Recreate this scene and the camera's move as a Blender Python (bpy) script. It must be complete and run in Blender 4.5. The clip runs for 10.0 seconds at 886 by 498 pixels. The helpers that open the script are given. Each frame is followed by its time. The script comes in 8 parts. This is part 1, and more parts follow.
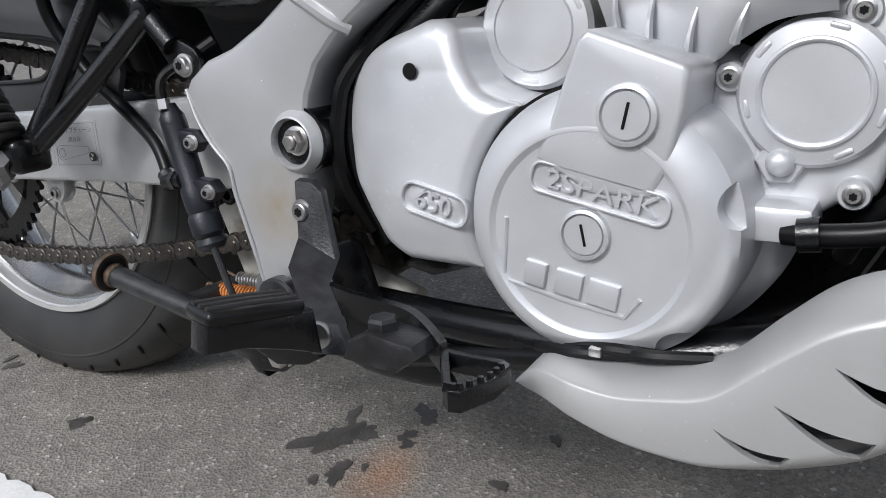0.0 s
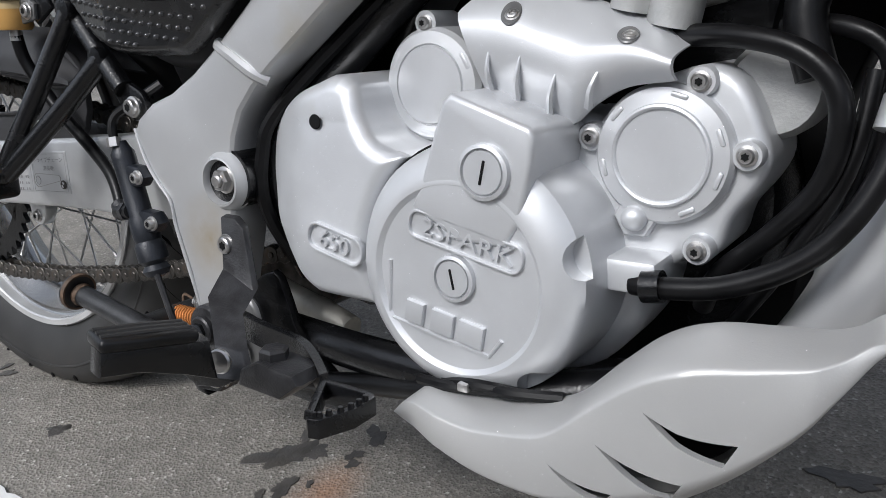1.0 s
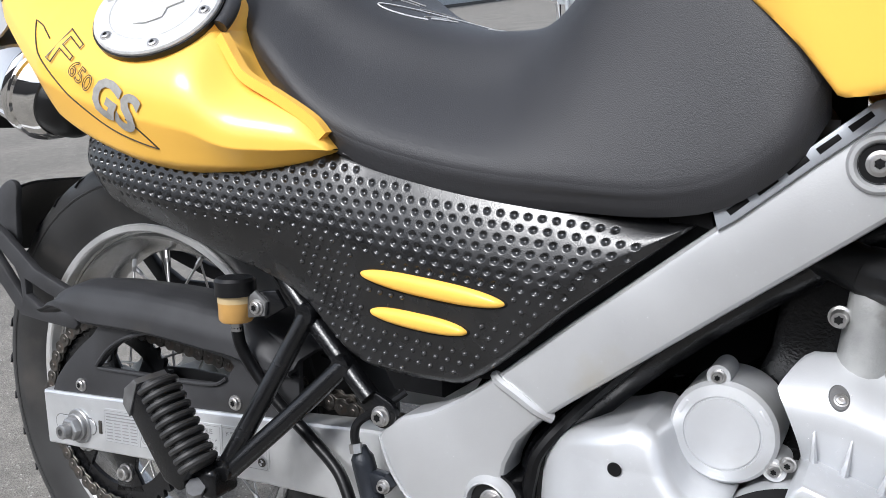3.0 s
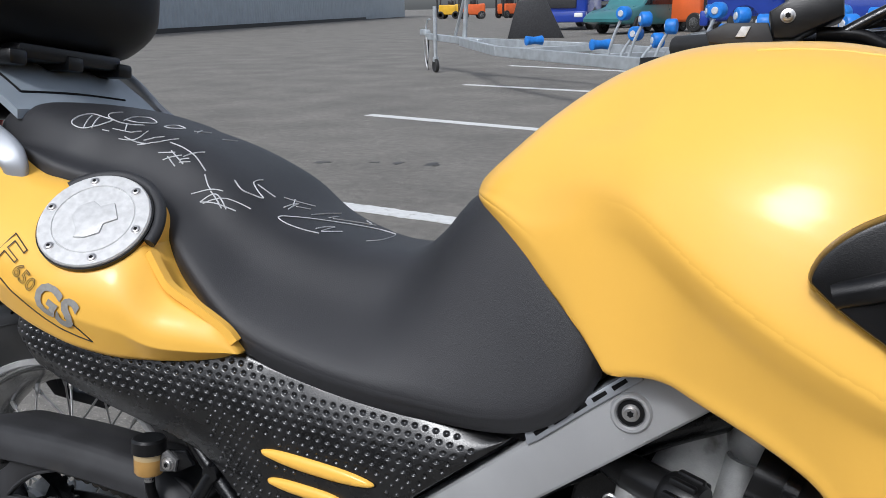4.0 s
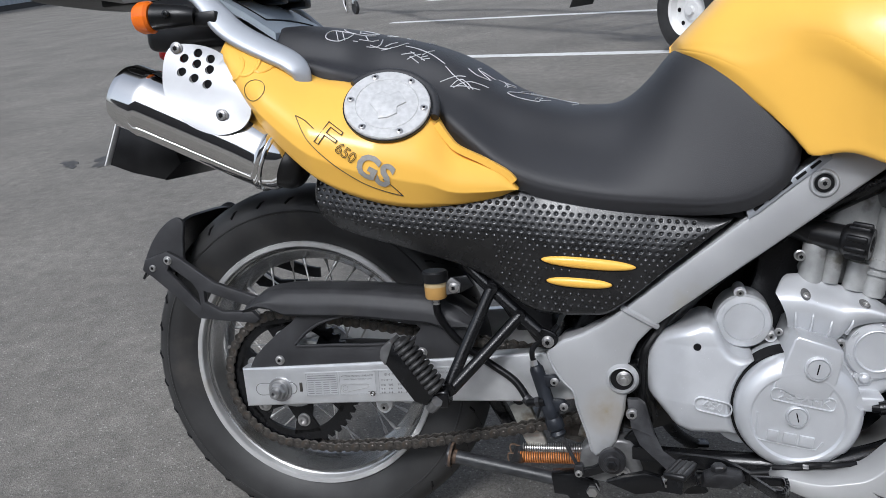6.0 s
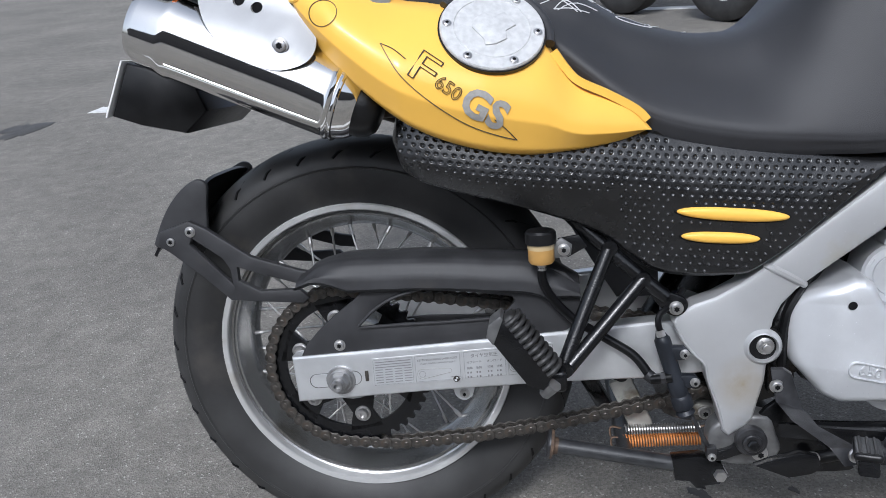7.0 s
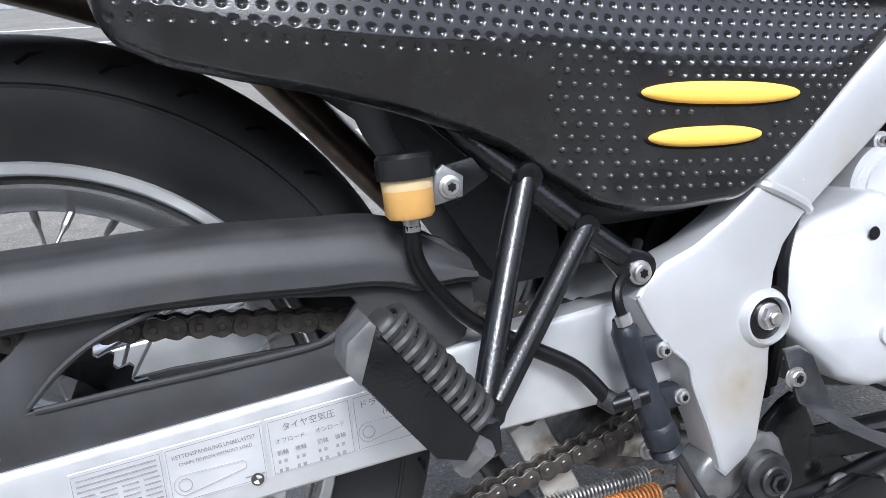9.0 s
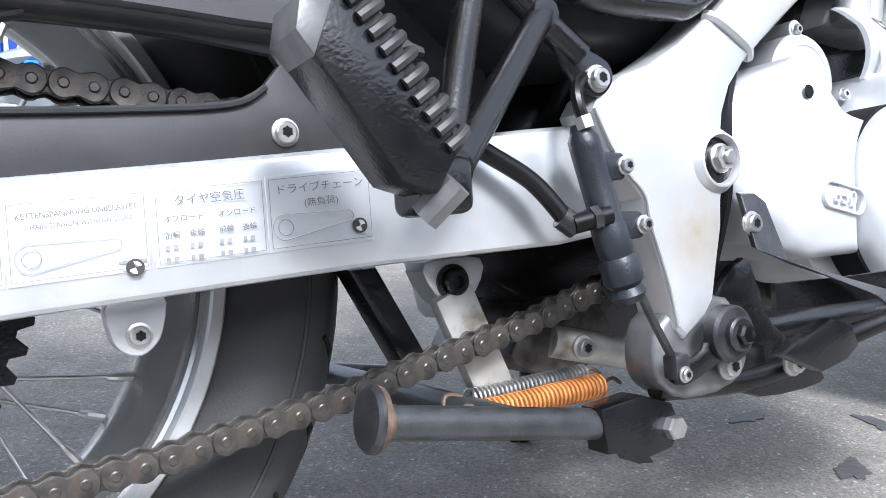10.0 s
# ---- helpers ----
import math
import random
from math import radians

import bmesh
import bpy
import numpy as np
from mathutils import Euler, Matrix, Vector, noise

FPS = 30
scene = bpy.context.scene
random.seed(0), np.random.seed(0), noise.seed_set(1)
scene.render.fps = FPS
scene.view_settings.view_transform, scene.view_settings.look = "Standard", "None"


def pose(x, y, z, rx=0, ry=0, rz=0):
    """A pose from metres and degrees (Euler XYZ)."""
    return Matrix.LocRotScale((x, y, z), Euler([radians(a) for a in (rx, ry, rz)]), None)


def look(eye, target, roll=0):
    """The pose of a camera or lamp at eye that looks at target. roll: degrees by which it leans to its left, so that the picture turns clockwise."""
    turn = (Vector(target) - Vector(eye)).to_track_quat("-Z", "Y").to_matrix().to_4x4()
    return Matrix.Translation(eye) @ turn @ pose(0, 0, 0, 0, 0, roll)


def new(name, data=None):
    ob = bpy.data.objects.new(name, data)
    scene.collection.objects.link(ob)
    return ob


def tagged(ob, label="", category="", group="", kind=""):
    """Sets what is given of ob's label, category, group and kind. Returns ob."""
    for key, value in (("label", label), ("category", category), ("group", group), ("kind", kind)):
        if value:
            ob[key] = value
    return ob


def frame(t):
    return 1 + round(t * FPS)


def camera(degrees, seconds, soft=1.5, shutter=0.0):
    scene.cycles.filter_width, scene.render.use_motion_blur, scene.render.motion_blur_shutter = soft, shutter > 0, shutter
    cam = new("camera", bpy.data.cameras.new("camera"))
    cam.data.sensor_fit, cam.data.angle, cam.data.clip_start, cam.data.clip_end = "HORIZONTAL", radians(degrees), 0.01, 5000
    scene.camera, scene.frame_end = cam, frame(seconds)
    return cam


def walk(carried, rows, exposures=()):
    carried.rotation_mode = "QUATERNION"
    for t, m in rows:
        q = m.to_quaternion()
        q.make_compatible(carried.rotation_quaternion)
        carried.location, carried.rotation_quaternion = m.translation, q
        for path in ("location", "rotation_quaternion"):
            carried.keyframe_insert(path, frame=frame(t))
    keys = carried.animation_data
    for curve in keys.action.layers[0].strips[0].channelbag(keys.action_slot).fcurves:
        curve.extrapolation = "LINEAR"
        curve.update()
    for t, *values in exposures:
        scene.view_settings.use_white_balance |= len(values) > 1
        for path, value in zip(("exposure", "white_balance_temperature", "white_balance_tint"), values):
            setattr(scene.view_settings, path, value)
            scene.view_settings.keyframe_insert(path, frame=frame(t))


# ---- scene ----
cam = camera(56.8, 10.0, soft=0.5)
PATH = [
    (0, (0.9877, -0.6093, 0.5559), (0.2451, 0.5290, -0.0788), -7.95),
    (0.5, (1.0504, -0.5966, 0.5555), (0.3083, 0.5326, -0.0959), -7.92),
    (1, (1.0972, -0.5820, 0.5757), (0.2835, 0.5278, -0.0211), -7.52),
    (1.5, (1.0742, -0.5946, 0.5806), (0.1602, 0.4508, 0.0134), -7.13),
    (2, (0.9709, -0.6374, 0.5858), (0.0327, 0.3996, 0.0433), -6.13),
    (2.5, (0.8936, -0.6544, 0.6670), (0.0082, 0.4565, 0.1854), -6.58),
    (3, (0.8700, -0.6763, 0.7864), (0.1239, 0.5495, 0.3496), -5.75),
    (3.2, (0.8783, -0.6946, 0.8446), (0.1969, 0.5680, 0.4068), -4.85),
    (4.3, (0.9454, -0.8760, 1.0585), (0.4429, 0.4729, 0.6363), -1.00),
    (4.5, (0.9440, -0.9309, 1.0702), (0.4458, 0.4152, 0.6343), -1.60),
    (5, (0.9223, -1.0843, 1.0944), (0.4370, 0.2551, 0.6247), -3.56),
    (5.5, (0.8376, -1.1957, 1.0725), (0.3623, 0.1371, 0.5746), -5.76),
    (6, (0.6293, -1.2564, 1.0232), (0.2502, 0.0949, 0.4938), -6.40),
    (6.2, (0.5471, -1.2503, 1.0122), (0.2097, 0.1043, 0.4635), -6.40),
    (7.3, (0.2595, -1.0472, 0.9376), (0.1126, 0.3128, 0.3219), -5.99),
    (7.5, (0.2303, -0.9956, 0.9223), (0.1307, 0.3610, 0.2900), -6.28),
    (8, (0.1752, -0.8660, 0.8677), (0.2482, 0.4803, 0.2104), -6.40),
    (8.5, (0.1518, -0.7461, 0.7851), (0.4207, 0.5886, 0.1556), -5.86),
    (9, (0.1576, -0.6547, 0.6698), (0.5727, 0.6952, 0.1645), -3.59),
    (9.5, (0.1384, -0.6034, 0.5394), (0.7141, 0.7352, 0.1833), 0.37),
    (10, (0.0932, -0.5833, 0.4088), (0.8446, 0.6929, 0.1707), 0.86),
]
EXPOSURES = [(0.0, 0.52, 6100, 10), (1.0, 0.54, 6100, 10), (1.5, 0.47, 6100, 10), (2.5, 0.95, 6050, 10), (3.0, 1.0, 6050, 10), (3.2, 0.9, 6050, 10), (4.3, 0.32, 5950, 10), (6.2, 0.46, 5900, 10), (7.5, 0.7, 5760, 10), (8.5, 1.05, 5760, 10), (9.0, 1.44, 5760, 10), (9.5, 1.72, 5760, 10), (10.0, 1.90, 5760, 10)]
walk(cam, [(t, look(eye, target, roll)) for t, eye, target, roll in PATH], EXPOSURES)
SKY, SUN = 0.121, 1.45

# ---- world and sun ----
world = bpy.data.worlds.new("overcast_sky")
scene.world = world
world.use_nodes = True
wn, wl = world.node_tree.nodes, world.node_tree.links
wn.clear()
w_out = wn.new("ShaderNodeOutputWorld")
w_bg = wn.new("ShaderNodeBackground")
w_sky = wn.new("ShaderNodeTexSky")
w_sky.sky_type, w_sky.sun_disc = "NISHITA", False
w_sky.sun_elevation, w_sky.sun_rotation = radians(49), radians(189)
w_sky.dust_density, w_sky.air_density = 3.0, 1.0
w_hsv = wn.new("ShaderNodeHueSaturation")
w_hsv.inputs["Saturation"].default_value = 0.35
wl.new(w_sky.outputs[0], w_hsv.inputs["Color"])
wl.new(w_hsv.outputs[0], w_bg.inputs["Color"])
w_bg.inputs["Strength"].default_value = SKY
wl.new(w_bg.outputs[0], w_out.inputs["Surface"])

sun = new("sun", bpy.data.lights.new("sun", "SUN"))
sun.data.energy, sun.data.angle, sun.data.color = SUN, radians(12), (1.0, 0.96, 0.91)
sun.matrix_world = look((-0.9, -5.8, 6.7), (0, 0, 0))

# ---- materials ----


def material(name, color, rough=0.5, metal=0.0, var=0.12, scale=25.0, bump=0.0, bump_scale=300.0, coat=0.0, color2=None, rough_var=0.08, spots=None, spec=0.5):
    """A node material: base colour with variation at two scales, roughness variation and fine relief."""
    m = bpy.data.materials.new(name)
    m.use_nodes = True
    n, l = m.node_tree.nodes, m.node_tree.links
    b = n["Principled BSDF"]
    b.inputs["Metallic"].default_value = metal
    b.inputs["Coat Weight"].default_value = coat
    b.inputs["Coat Roughness"].default_value = 0.07
    b.inputs["Specular IOR Level"].default_value = spec
    tc = n.new("ShaderNodeTexCoord")
    big = n.new("ShaderNodeTexNoise")
    big.inputs["Scale"].default_value, big.inputs["Detail"].default_value = scale, 6
    l.new(tc.outputs["Object"], big.inputs["Vector"])
    fine = n.new("ShaderNodeTexNoise")
    fine.inputs["Scale"].default_value, fine.inputs["Detail"].default_value = bump_scale, 3
    l.new(tc.outputs["Object"], fine.inputs["Vector"])
    ramp = n.new("ShaderNodeValToRGB")
    c2 = color2 or tuple(c * (1 - var) for c in color)
    c1 = color if color2 else tuple(min(1, c * (1 + var)) for c in color)
    ramp.color_ramp.elements[0].position, ramp.color_ramp.elements[1].position = 0.35, 0.65
    ramp.color_ramp.elements[0].color, ramp.color_ramp.elements[1].color = (*c2, 1), (*c1, 1)
    l.new(big.outputs["Fac"], ramp.inputs["Fac"])
    last = ramp.outputs["Color"]
    if spots:
        amount, tone = spots
        mix = n.new("ShaderNodeMixRGB")
        sr = n.new("ShaderNodeValToRGB")
        sr.color_ramp.elements[0].position, sr.color_ramp.elements[1].position = 1 - amount, min(1, 1 - amount + 0.12)
        dirt = n.new("ShaderNodeTexNoise")
        dirt.inputs["Scale"].default_value, dirt.inputs["Detail"].default_value = scale * 0.6, 9
        l.new(tc.outputs["Object"], dirt.inputs["Vector"])
        l.new(dirt.outputs["Fac"], sr.inputs["Fac"])
        l.new(sr.outputs["Color"], mix.inputs["Fac"])
        l.new(last, mix.inputs["Color1"])
        mix.inputs["Color2"].default_value = (*tone, 1)
        last = mix.outputs["Color"]
    l.new(last, b.inputs["Base Color"])
    rr = n.new("ShaderNodeMapRange")
    rr.inputs["To Min"].default_value, rr.inputs["To Max"].default_value = max(0.02, rough - rough_var), min(1, rough + rough_var)
    l.new(big.outputs["Fac"], rr.inputs["Value"])
    l.new(rr.outputs["Result"], b.inputs["Roughness"])
    if bump:
        bp = n.new("ShaderNodeBump")
        bp.inputs["Strength"].default_value, bp.inputs["Distance"].default_value = bump, 0.002
        l.new(fine.outputs["Fac"], bp.inputs["Height"])
        l.new(bp.outputs["Normal"], b.inputs["Normal"])
    return m


SILVER = material("silver_engine_paint", (0.585, 0.595, 0.61), 0.40, 0.45, 0.05, 18, 0.045, 900, spots=(0.36, (0.50, 0.50, 0.485)))
FRAME_SILVER = material("silver_frame_paint", (0.51, 0.515, 0.52), 0.40, 0.50, 0.05, 12, 0.05, 700, spots=(0.39, (0.46, 0.435, 0.37)))
fs_n, fs_l = FRAME_SILVER.node_tree.nodes, FRAME_SILVER.node_tree.links
fs_map, fs_ball, fs_mix, fs_noise, fs_mul = fs_n.new("ShaderNodeMapping"), fs_n.new("ShaderNodeTexGradient"), fs_n.new("ShaderNodeMixRGB"), fs_n.new("ShaderNodeTexNoise"), fs_n.new("ShaderNodeMath")
fs_map.vector_type, fs_ball.gradient_type, fs_mul.operation = "TEXTURE", "SPHERICAL", "MULTIPLY"
fs_map.inputs["Location"].default_value, fs_map.inputs["Scale"].default_value = (0.552, -0.19, 0.312), (0.042, 0.06, 0.045)
fs_noise.inputs["Scale"].default_value, fs_noise.inputs["Detail"].default_value = 60, 6
fs_tc = fs_n.new("ShaderNodeTexCoord")
fs_l.new(fs_tc.outputs["Object"], fs_map.inputs["Vector"])
fs_l.new(fs_tc.outputs["Object"], fs_noise.inputs["Vector"])
fs_l.new(fs_map.outputs[0], fs_ball.inputs[0])
fs_l.new(fs_ball.outputs["Fac"], fs_mul.inputs[0])
fs_l.new(fs_noise.outputs["Fac"], fs_mul.inputs[1])
fs_l.new(fs_mul.outputs[0], fs_mix.inputs["Fac"])
fs_l.new(fs_n["Principled BSDF"].inputs["Base Color"].links[0].from_socket, fs_mix.inputs["Color1"])
fs_mix.inputs["Color2"].default_value = (0.36, 0.27, 0.13, 1)
fs_l.new(fs_mix.outputs[0], fs_n["Principled BSDF"].inputs["Base Color"])
SKID_SILVER = material("silver_plastic_paint", (0.44, 0.44, 0.435), 0.44, 0.35, 0.05, 9, 0.06, 800, spots=(0.37, (0.53, 0.525, 0.50)))
ALU = material("bare_aluminium", (0.70, 0.71, 0.72), 0.34, 0.70, 0.06, 30, 0.03, 600)
RIM_ALU = material("anodised_rim", (0.66, 0.66, 0.655), 0.24, 0.55, 0.08, 15, 0.02, 400, spots=(0.38, (0.46, 0.42, 0.36)))
# Darker copy of the rim metal; the well's shade is in its colour.
RIM_WELL = material("shaded_rim_well", (0.40, 0.40, 0.395), 0.24, 0.92, 0.12, 12, 0.03, 400, spots=(0.42, (0.20, 0.185, 0.16)))
CASE_BLACK = material("black_case_plastic", (0.0075, 0.0075, 0.0078), 0.42, 0.0, 0.2, 20, 0.15, 900, spec=0.28)
AXLE_STEEL = material("dull_axle_steel", (0.33, 0.33, 0.33), 0.38, 0.75, 0.15, 60, 0.05, 500)
STEEL = material("zinc_steel", (0.52, 0.51, 0.50), 0.32, 0.9, 0.15, 60, 0.03, 500)
HOT_STEEL = material("heat_stained_steel", (0.17, 0.13, 0.10), 0.32, 0.8, 0.25, 30, 0.05, 400)
CHROME = material("polished_steel", (0.80, 0.79, 0.77), 0.07, 1.0, 0.03, 10, 0.0, rough_var=0.04)
YELLOW = material("yellow_paint", (0.93, 0.530, 0.090), 0.36, 0.0, 0.03, 6, 0.02, 1200, coat=0.22, spec=0.25)
YELLOW.node_tree.nodes["Principled BSDF"].inputs["Coat Roughness"].default_value = 0.13
BLACK = material("black_plastic", (0.0075, 0.0075, 0.008), 0.32, 0.0, 0.3, 40, 0.10, 900, spots=(0.34, (0.017, 0.0165, 0.016)), spec=0.36)
BLACK_MATT = material("dark_grey_plastic", (0.031, 0.031, 0.033), 0.52, 0.0, 0.2, 25, 0.10, 1100, spots=(0.38, (0.040, 0.038, 0.036)), spec=0.35)
BLACK_METAL = material("black_painted_steel", (0.0045, 0.0047, 0.0054), 0.25, 0.0, 0.3, 45, 0.16, 420, spots=(0.33, (0.032, 0.031, 0.030)), spec=0.52)
RUBBER = material("tyre_rubber", (0.029, 0.0287, 0.0285), 0.50, 0.0, 0.25, 14, 0.10, 500, spots=(0.40, (0.050, 0.046, 0.042)), spec=0.42)
HOSE = material("black_hose_rubber", (0.0055, 0.0055, 0.006), 0.34, 0.0, 0.25, 60, 0.05, 600, spec=0.22)
SEAT = material("black_seat_vinyl", (0.029, 0.0292, 0.032), 0.50, 0.0, 0.14, 8, 0.26, 1300, spec=0.46)
CHAIN = material("oily_chain_steel", (0.085, 0.078, 0.070), 0.36, 0.65, 0.5, 70, 0.2, 700, spots=(0.40, (0.10, 0.068, 0.046)))
SCUFF = material("scuffed_grey_metal", (0.16, 0.16, 0.16), 0.4, 0.5, 0.2, 60, 0.1, 500)
CYL_BLUE = material("dark_blue_grey_casting", (0.014, 0.0165, 0.022), 0.42, 0.2, 0.2, 60, 0.15, 600)
CHAIN_PIN = material("worn_chain_pin", (0.10, 0.09, 0.08), 0.34, 0.75, 0.3, 80, 0.1, 600)
RUST = material("rusty_orange_spring", (0.50, 0.19, 0.050), 0.6, 0.2, 0.3, 90, 0.2, 700)
SATIN_ALU = material("satin_aluminium", (0.27, 0.275, 0.285), 0.42, 0.55, 0.06, 30, 0.04, 700)
# Lighter, glossier than the panel: the dots' highlights put into the colour.
RAISED_BLACK = material("dot_highlight_black", (0.034, 0.034, 0.035), 0.22, 0.0, 0.2, 60, 0.05, 900, spec=0.95)
GRAB_SILVER = material("pale_silver_casting", (0.38, 0.40, 0.43), 0.42, 0.45, 0.05, 15, 0.05, 700)
PANEL_BLACK = material("glossy_black_panel", (0.0095, 0.0095, 0.010), 0.27, 0.0, 0.3, 40, 0.08, 900, spots=(0.36, (0.019, 0.0185, 0.018)), spec=0.72)
CAST_GREY = material("grey_cast_aluminium", (0.40, 0.405, 0.40), 0.5, 0.5, 0.18, 35, 0.18, 500, spots=(0.44, (0.13, 0.125, 0.11)))
LINK_ALU = material("dirty_aluminium", (0.46, 0.45, 0.41), 0.5, 0.5, 0.2, 40, 0.1, 400, spots=(0.46, (0.16, 0.13, 0.09)))
AMBER_FLUID = material("amber_fluid_plastic", (0.50, 0.285, 0.085), 0.35, 0.0, 0.12, 30)
AMBER_LENS = material("orange_lens", (0.85, 0.17, 0.01), 0.2, 0.0, 0.05, 30)
RED_LENS = material("red_lens", (0.45, 0.015, 0.015), 0.2, 0.0, 0.05, 30)
GREY_BLUE = material("blue_grey_rack_plastic", (0.31, 0.355, 0.40), 0.40, 0.1, 0.06, 20, 0.06, 900)
WHITE_INK = material("white_chalk_ink", (0.56, 0.57, 0.58), 0.7, 0.0, 0.15, 200)
GREY_INK = material("grey_decal_ink", (0.30, 0.29, 0.27), 0.5, 0.0, 0.1, 200)
PALE_INK = material("pale_grey_print", (0.25, 0.25, 0.255), 0.5, 0.2, 0.2, 300)
DARK_PRINT = material("dark_grey_print", (0.12, 0.12, 0.125), 0.5, 0.0, 0.1, 200)
DARK_INK = material("black_decal_ink", (0.035, 0.03, 0.025), 0.5, 0.0, 0.1, 200)
LABEL = material("pale_metal_label", (0.66, 0.67, 0.68), 0.38, 0.6, 0.04, 30)
CREAM = material("cream_plastic", (0.52, 0.40, 0.22), 0.35, 0.0, 0.06, 30)
STAND_PAINT = material("scuffed_stand_paint", (0.028, 0.029, 0.031), 0.38, 0.0, 0.4, 45, 0.2, 400, spots=(0.36, (0.10, 0.10, 0.105)))
LUG_STEEL = material("worn_dark_steel", (0.030, 0.030, 0.032), 0.36, 0.3, 0.4, 70, 0.2, 600)
BROWN_RUST = material("brown_rust", (0.105, 0.068, 0.045), 0.7, 0.1, 0.4, 80, 0.3, 500)
CAP_ALU = material("frosted_aluminium_cap", (0.60, 0.60, 0.595), 0.5, 0.25, 0.10, 120, 0.05, 700)
# Near-black for recesses, slots and gaps: their shade put into the colour.
RECESS_SHADE = material("recess_shade_black", (0.004, 0.004, 0.0045), 0.7, 0.0, 0.3, 30, spec=0.2)
WATER = bpy.data.materials.new("water_bead")
WATER.use_nodes = True
wt_n, wt_l = WATER.node_tree.nodes, WATER.node_tree.links
wt_n.clear()
wt_add, wt_gloss = wt_n.new("ShaderNodeAddShader"), wt_n.new("ShaderNodeBsdfGlossy")
wt_gloss.inputs["Roughness"].default_value = 0.05
wt_gloss.inputs["Color"].default_value = (0.022, 0.022, 0.023, 1)
wt_l.new(wt_n.new("ShaderNodeBsdfTransparent").outputs[0], wt_add.inputs[0])
wt_l.new(wt_gloss.outputs[0], wt_add.inputs[1])
wt_l.new(wt_add.outputs[0], wt_n.new("ShaderNodeOutputMaterial").inputs["Surface"])
BLUE_ROLLER = material("blue_roller_rubber", (0.02, 0.19, 0.62), 0.45, 0.0, 0.15, 20)
GALV = material("galvanised_steel", (0.52, 0.55, 0.57), 0.42, 0.55, 0.12, 9, 0.03, 200)
WHITE_PAINT = material("white_wheel_paint", (0.75, 0.75, 0.74), 0.4, 0.0, 0.05, 9)
LORRY_BLUE = material("lorry_blue_paint", (0.015, 0.045, 0.30), 0.3, 0.0, 0.08, 2, coat=0.3)
TEAL = material("teal_car_paint", (0.05, 0.19, 0.20), 0.3, 0.0, 0.08, 2, coat=0.3)
ORANGE = material("orange_machine_paint", (0.70, 0.13, 0.03), 0.4, 0.0, 0.08, 2)
MACHINE_YELLOW = material("yellow_machine_paint", (0.72, 0.42, 0.03), 0.4, 0.0, 0.08, 2)
GLASS_DARK = material("dark_window_glass", (0.015, 0.018, 0.022), 0.08, 0.0, 0.1, 3)

# ---- mesh helpers ----


def spl(pts):
    """A smooth curve through (x, value) pairs."""
    xs, ys = np.array([p[0] for p in pts], float), np.array([p[1] for p in pts], float)
    d = np.diff(ys) / np.diff(xs)
    m = np.concatenate([[d[0]], (d[:-1] + d[1:]) / 2, [d[-1]]])
    for i in range(len(d)):
        if i and d[i - 1] * d[i] <= 0:
            m[i] = 0

    def f(x):
        x = min(max(x, xs[0]), xs[-1])
        i = min(max(int(np.searchsorted(xs, x)) - 1, 0), len(d) - 1)
        h = xs[i + 1] - xs[i]
        t = (x - xs[i]) / h
        return float((2 * t**3 - 3 * t**2 + 1) * ys[i] + (t**3 - 2 * t**2 + t) * h * m[i] + (3 * t**2 - 2 * t**3) * ys[i + 1] + (t**3 - t**2) * h * m[i + 1])
    return f


def smooth_line(pts, steps=6, closed=False):
    """Catmull-Rom points through pts."""
    p = [Vector(a) for a in pts]
    n, out = len(p), []
    for i in range(n if closed else n - 1):
        a, b, c, d = (p[(i - 1) % n], p[i], p[(i + 1) % n], p[(i + 2) % n]) if closed else (p[max(i - 1, 0)], p[i], p[i + 1], p[min(i + 2, n - 1)])
        for k in range(steps):
            t = k / steps
            out.append(0.5 * (2 * b + (c - a) * t + (2 * a - 5 * b + 4 * c - d) * t * t + (3 * b - a - 3 * c + d) * t**3))
    if not closed:
        out.append(p[-1])
    return out


def tube(pts, r, n=10, steps=6, bm=None, r_end=None, smooth=True, caps=True):
    """A round tube along pts."""
    bm = bm or bmesh.new()
    line = smooth_line(pts, steps) if smooth and len(pts) > 2 else [Vector(a) for a in pts]
    rings, up = [], None
    for i, p in enumerate(line):
        d = (line[min(i + 1, len(line) - 1)] - line[max(i - 1, 0)]).normalized()
        if up is None:
            up = d.orthogonal().normalized()
        up = (up - d * up.dot(d)).normalized()
        side = d.cross(up)
        k = i / max(1, len(line) - 1)
        rr = r if r_end is None else r + (r_end - r) * k
        rings.append([bm.verts.new(p + (up * math.cos(a) + side * math.sin(a)) * rr) for a in [2 * math.pi * j / n for j in range(n)]])
    for a, b in zip(rings, rings[1:]):
        for j in range(n):
            bm.faces.new((a[j], a[(j + 1) % n], b[(j + 1) % n], b[j]))
    if caps:
        bm.faces.new(rings[0][::-1])
        bm.faces.new(rings[-1])
    return bm


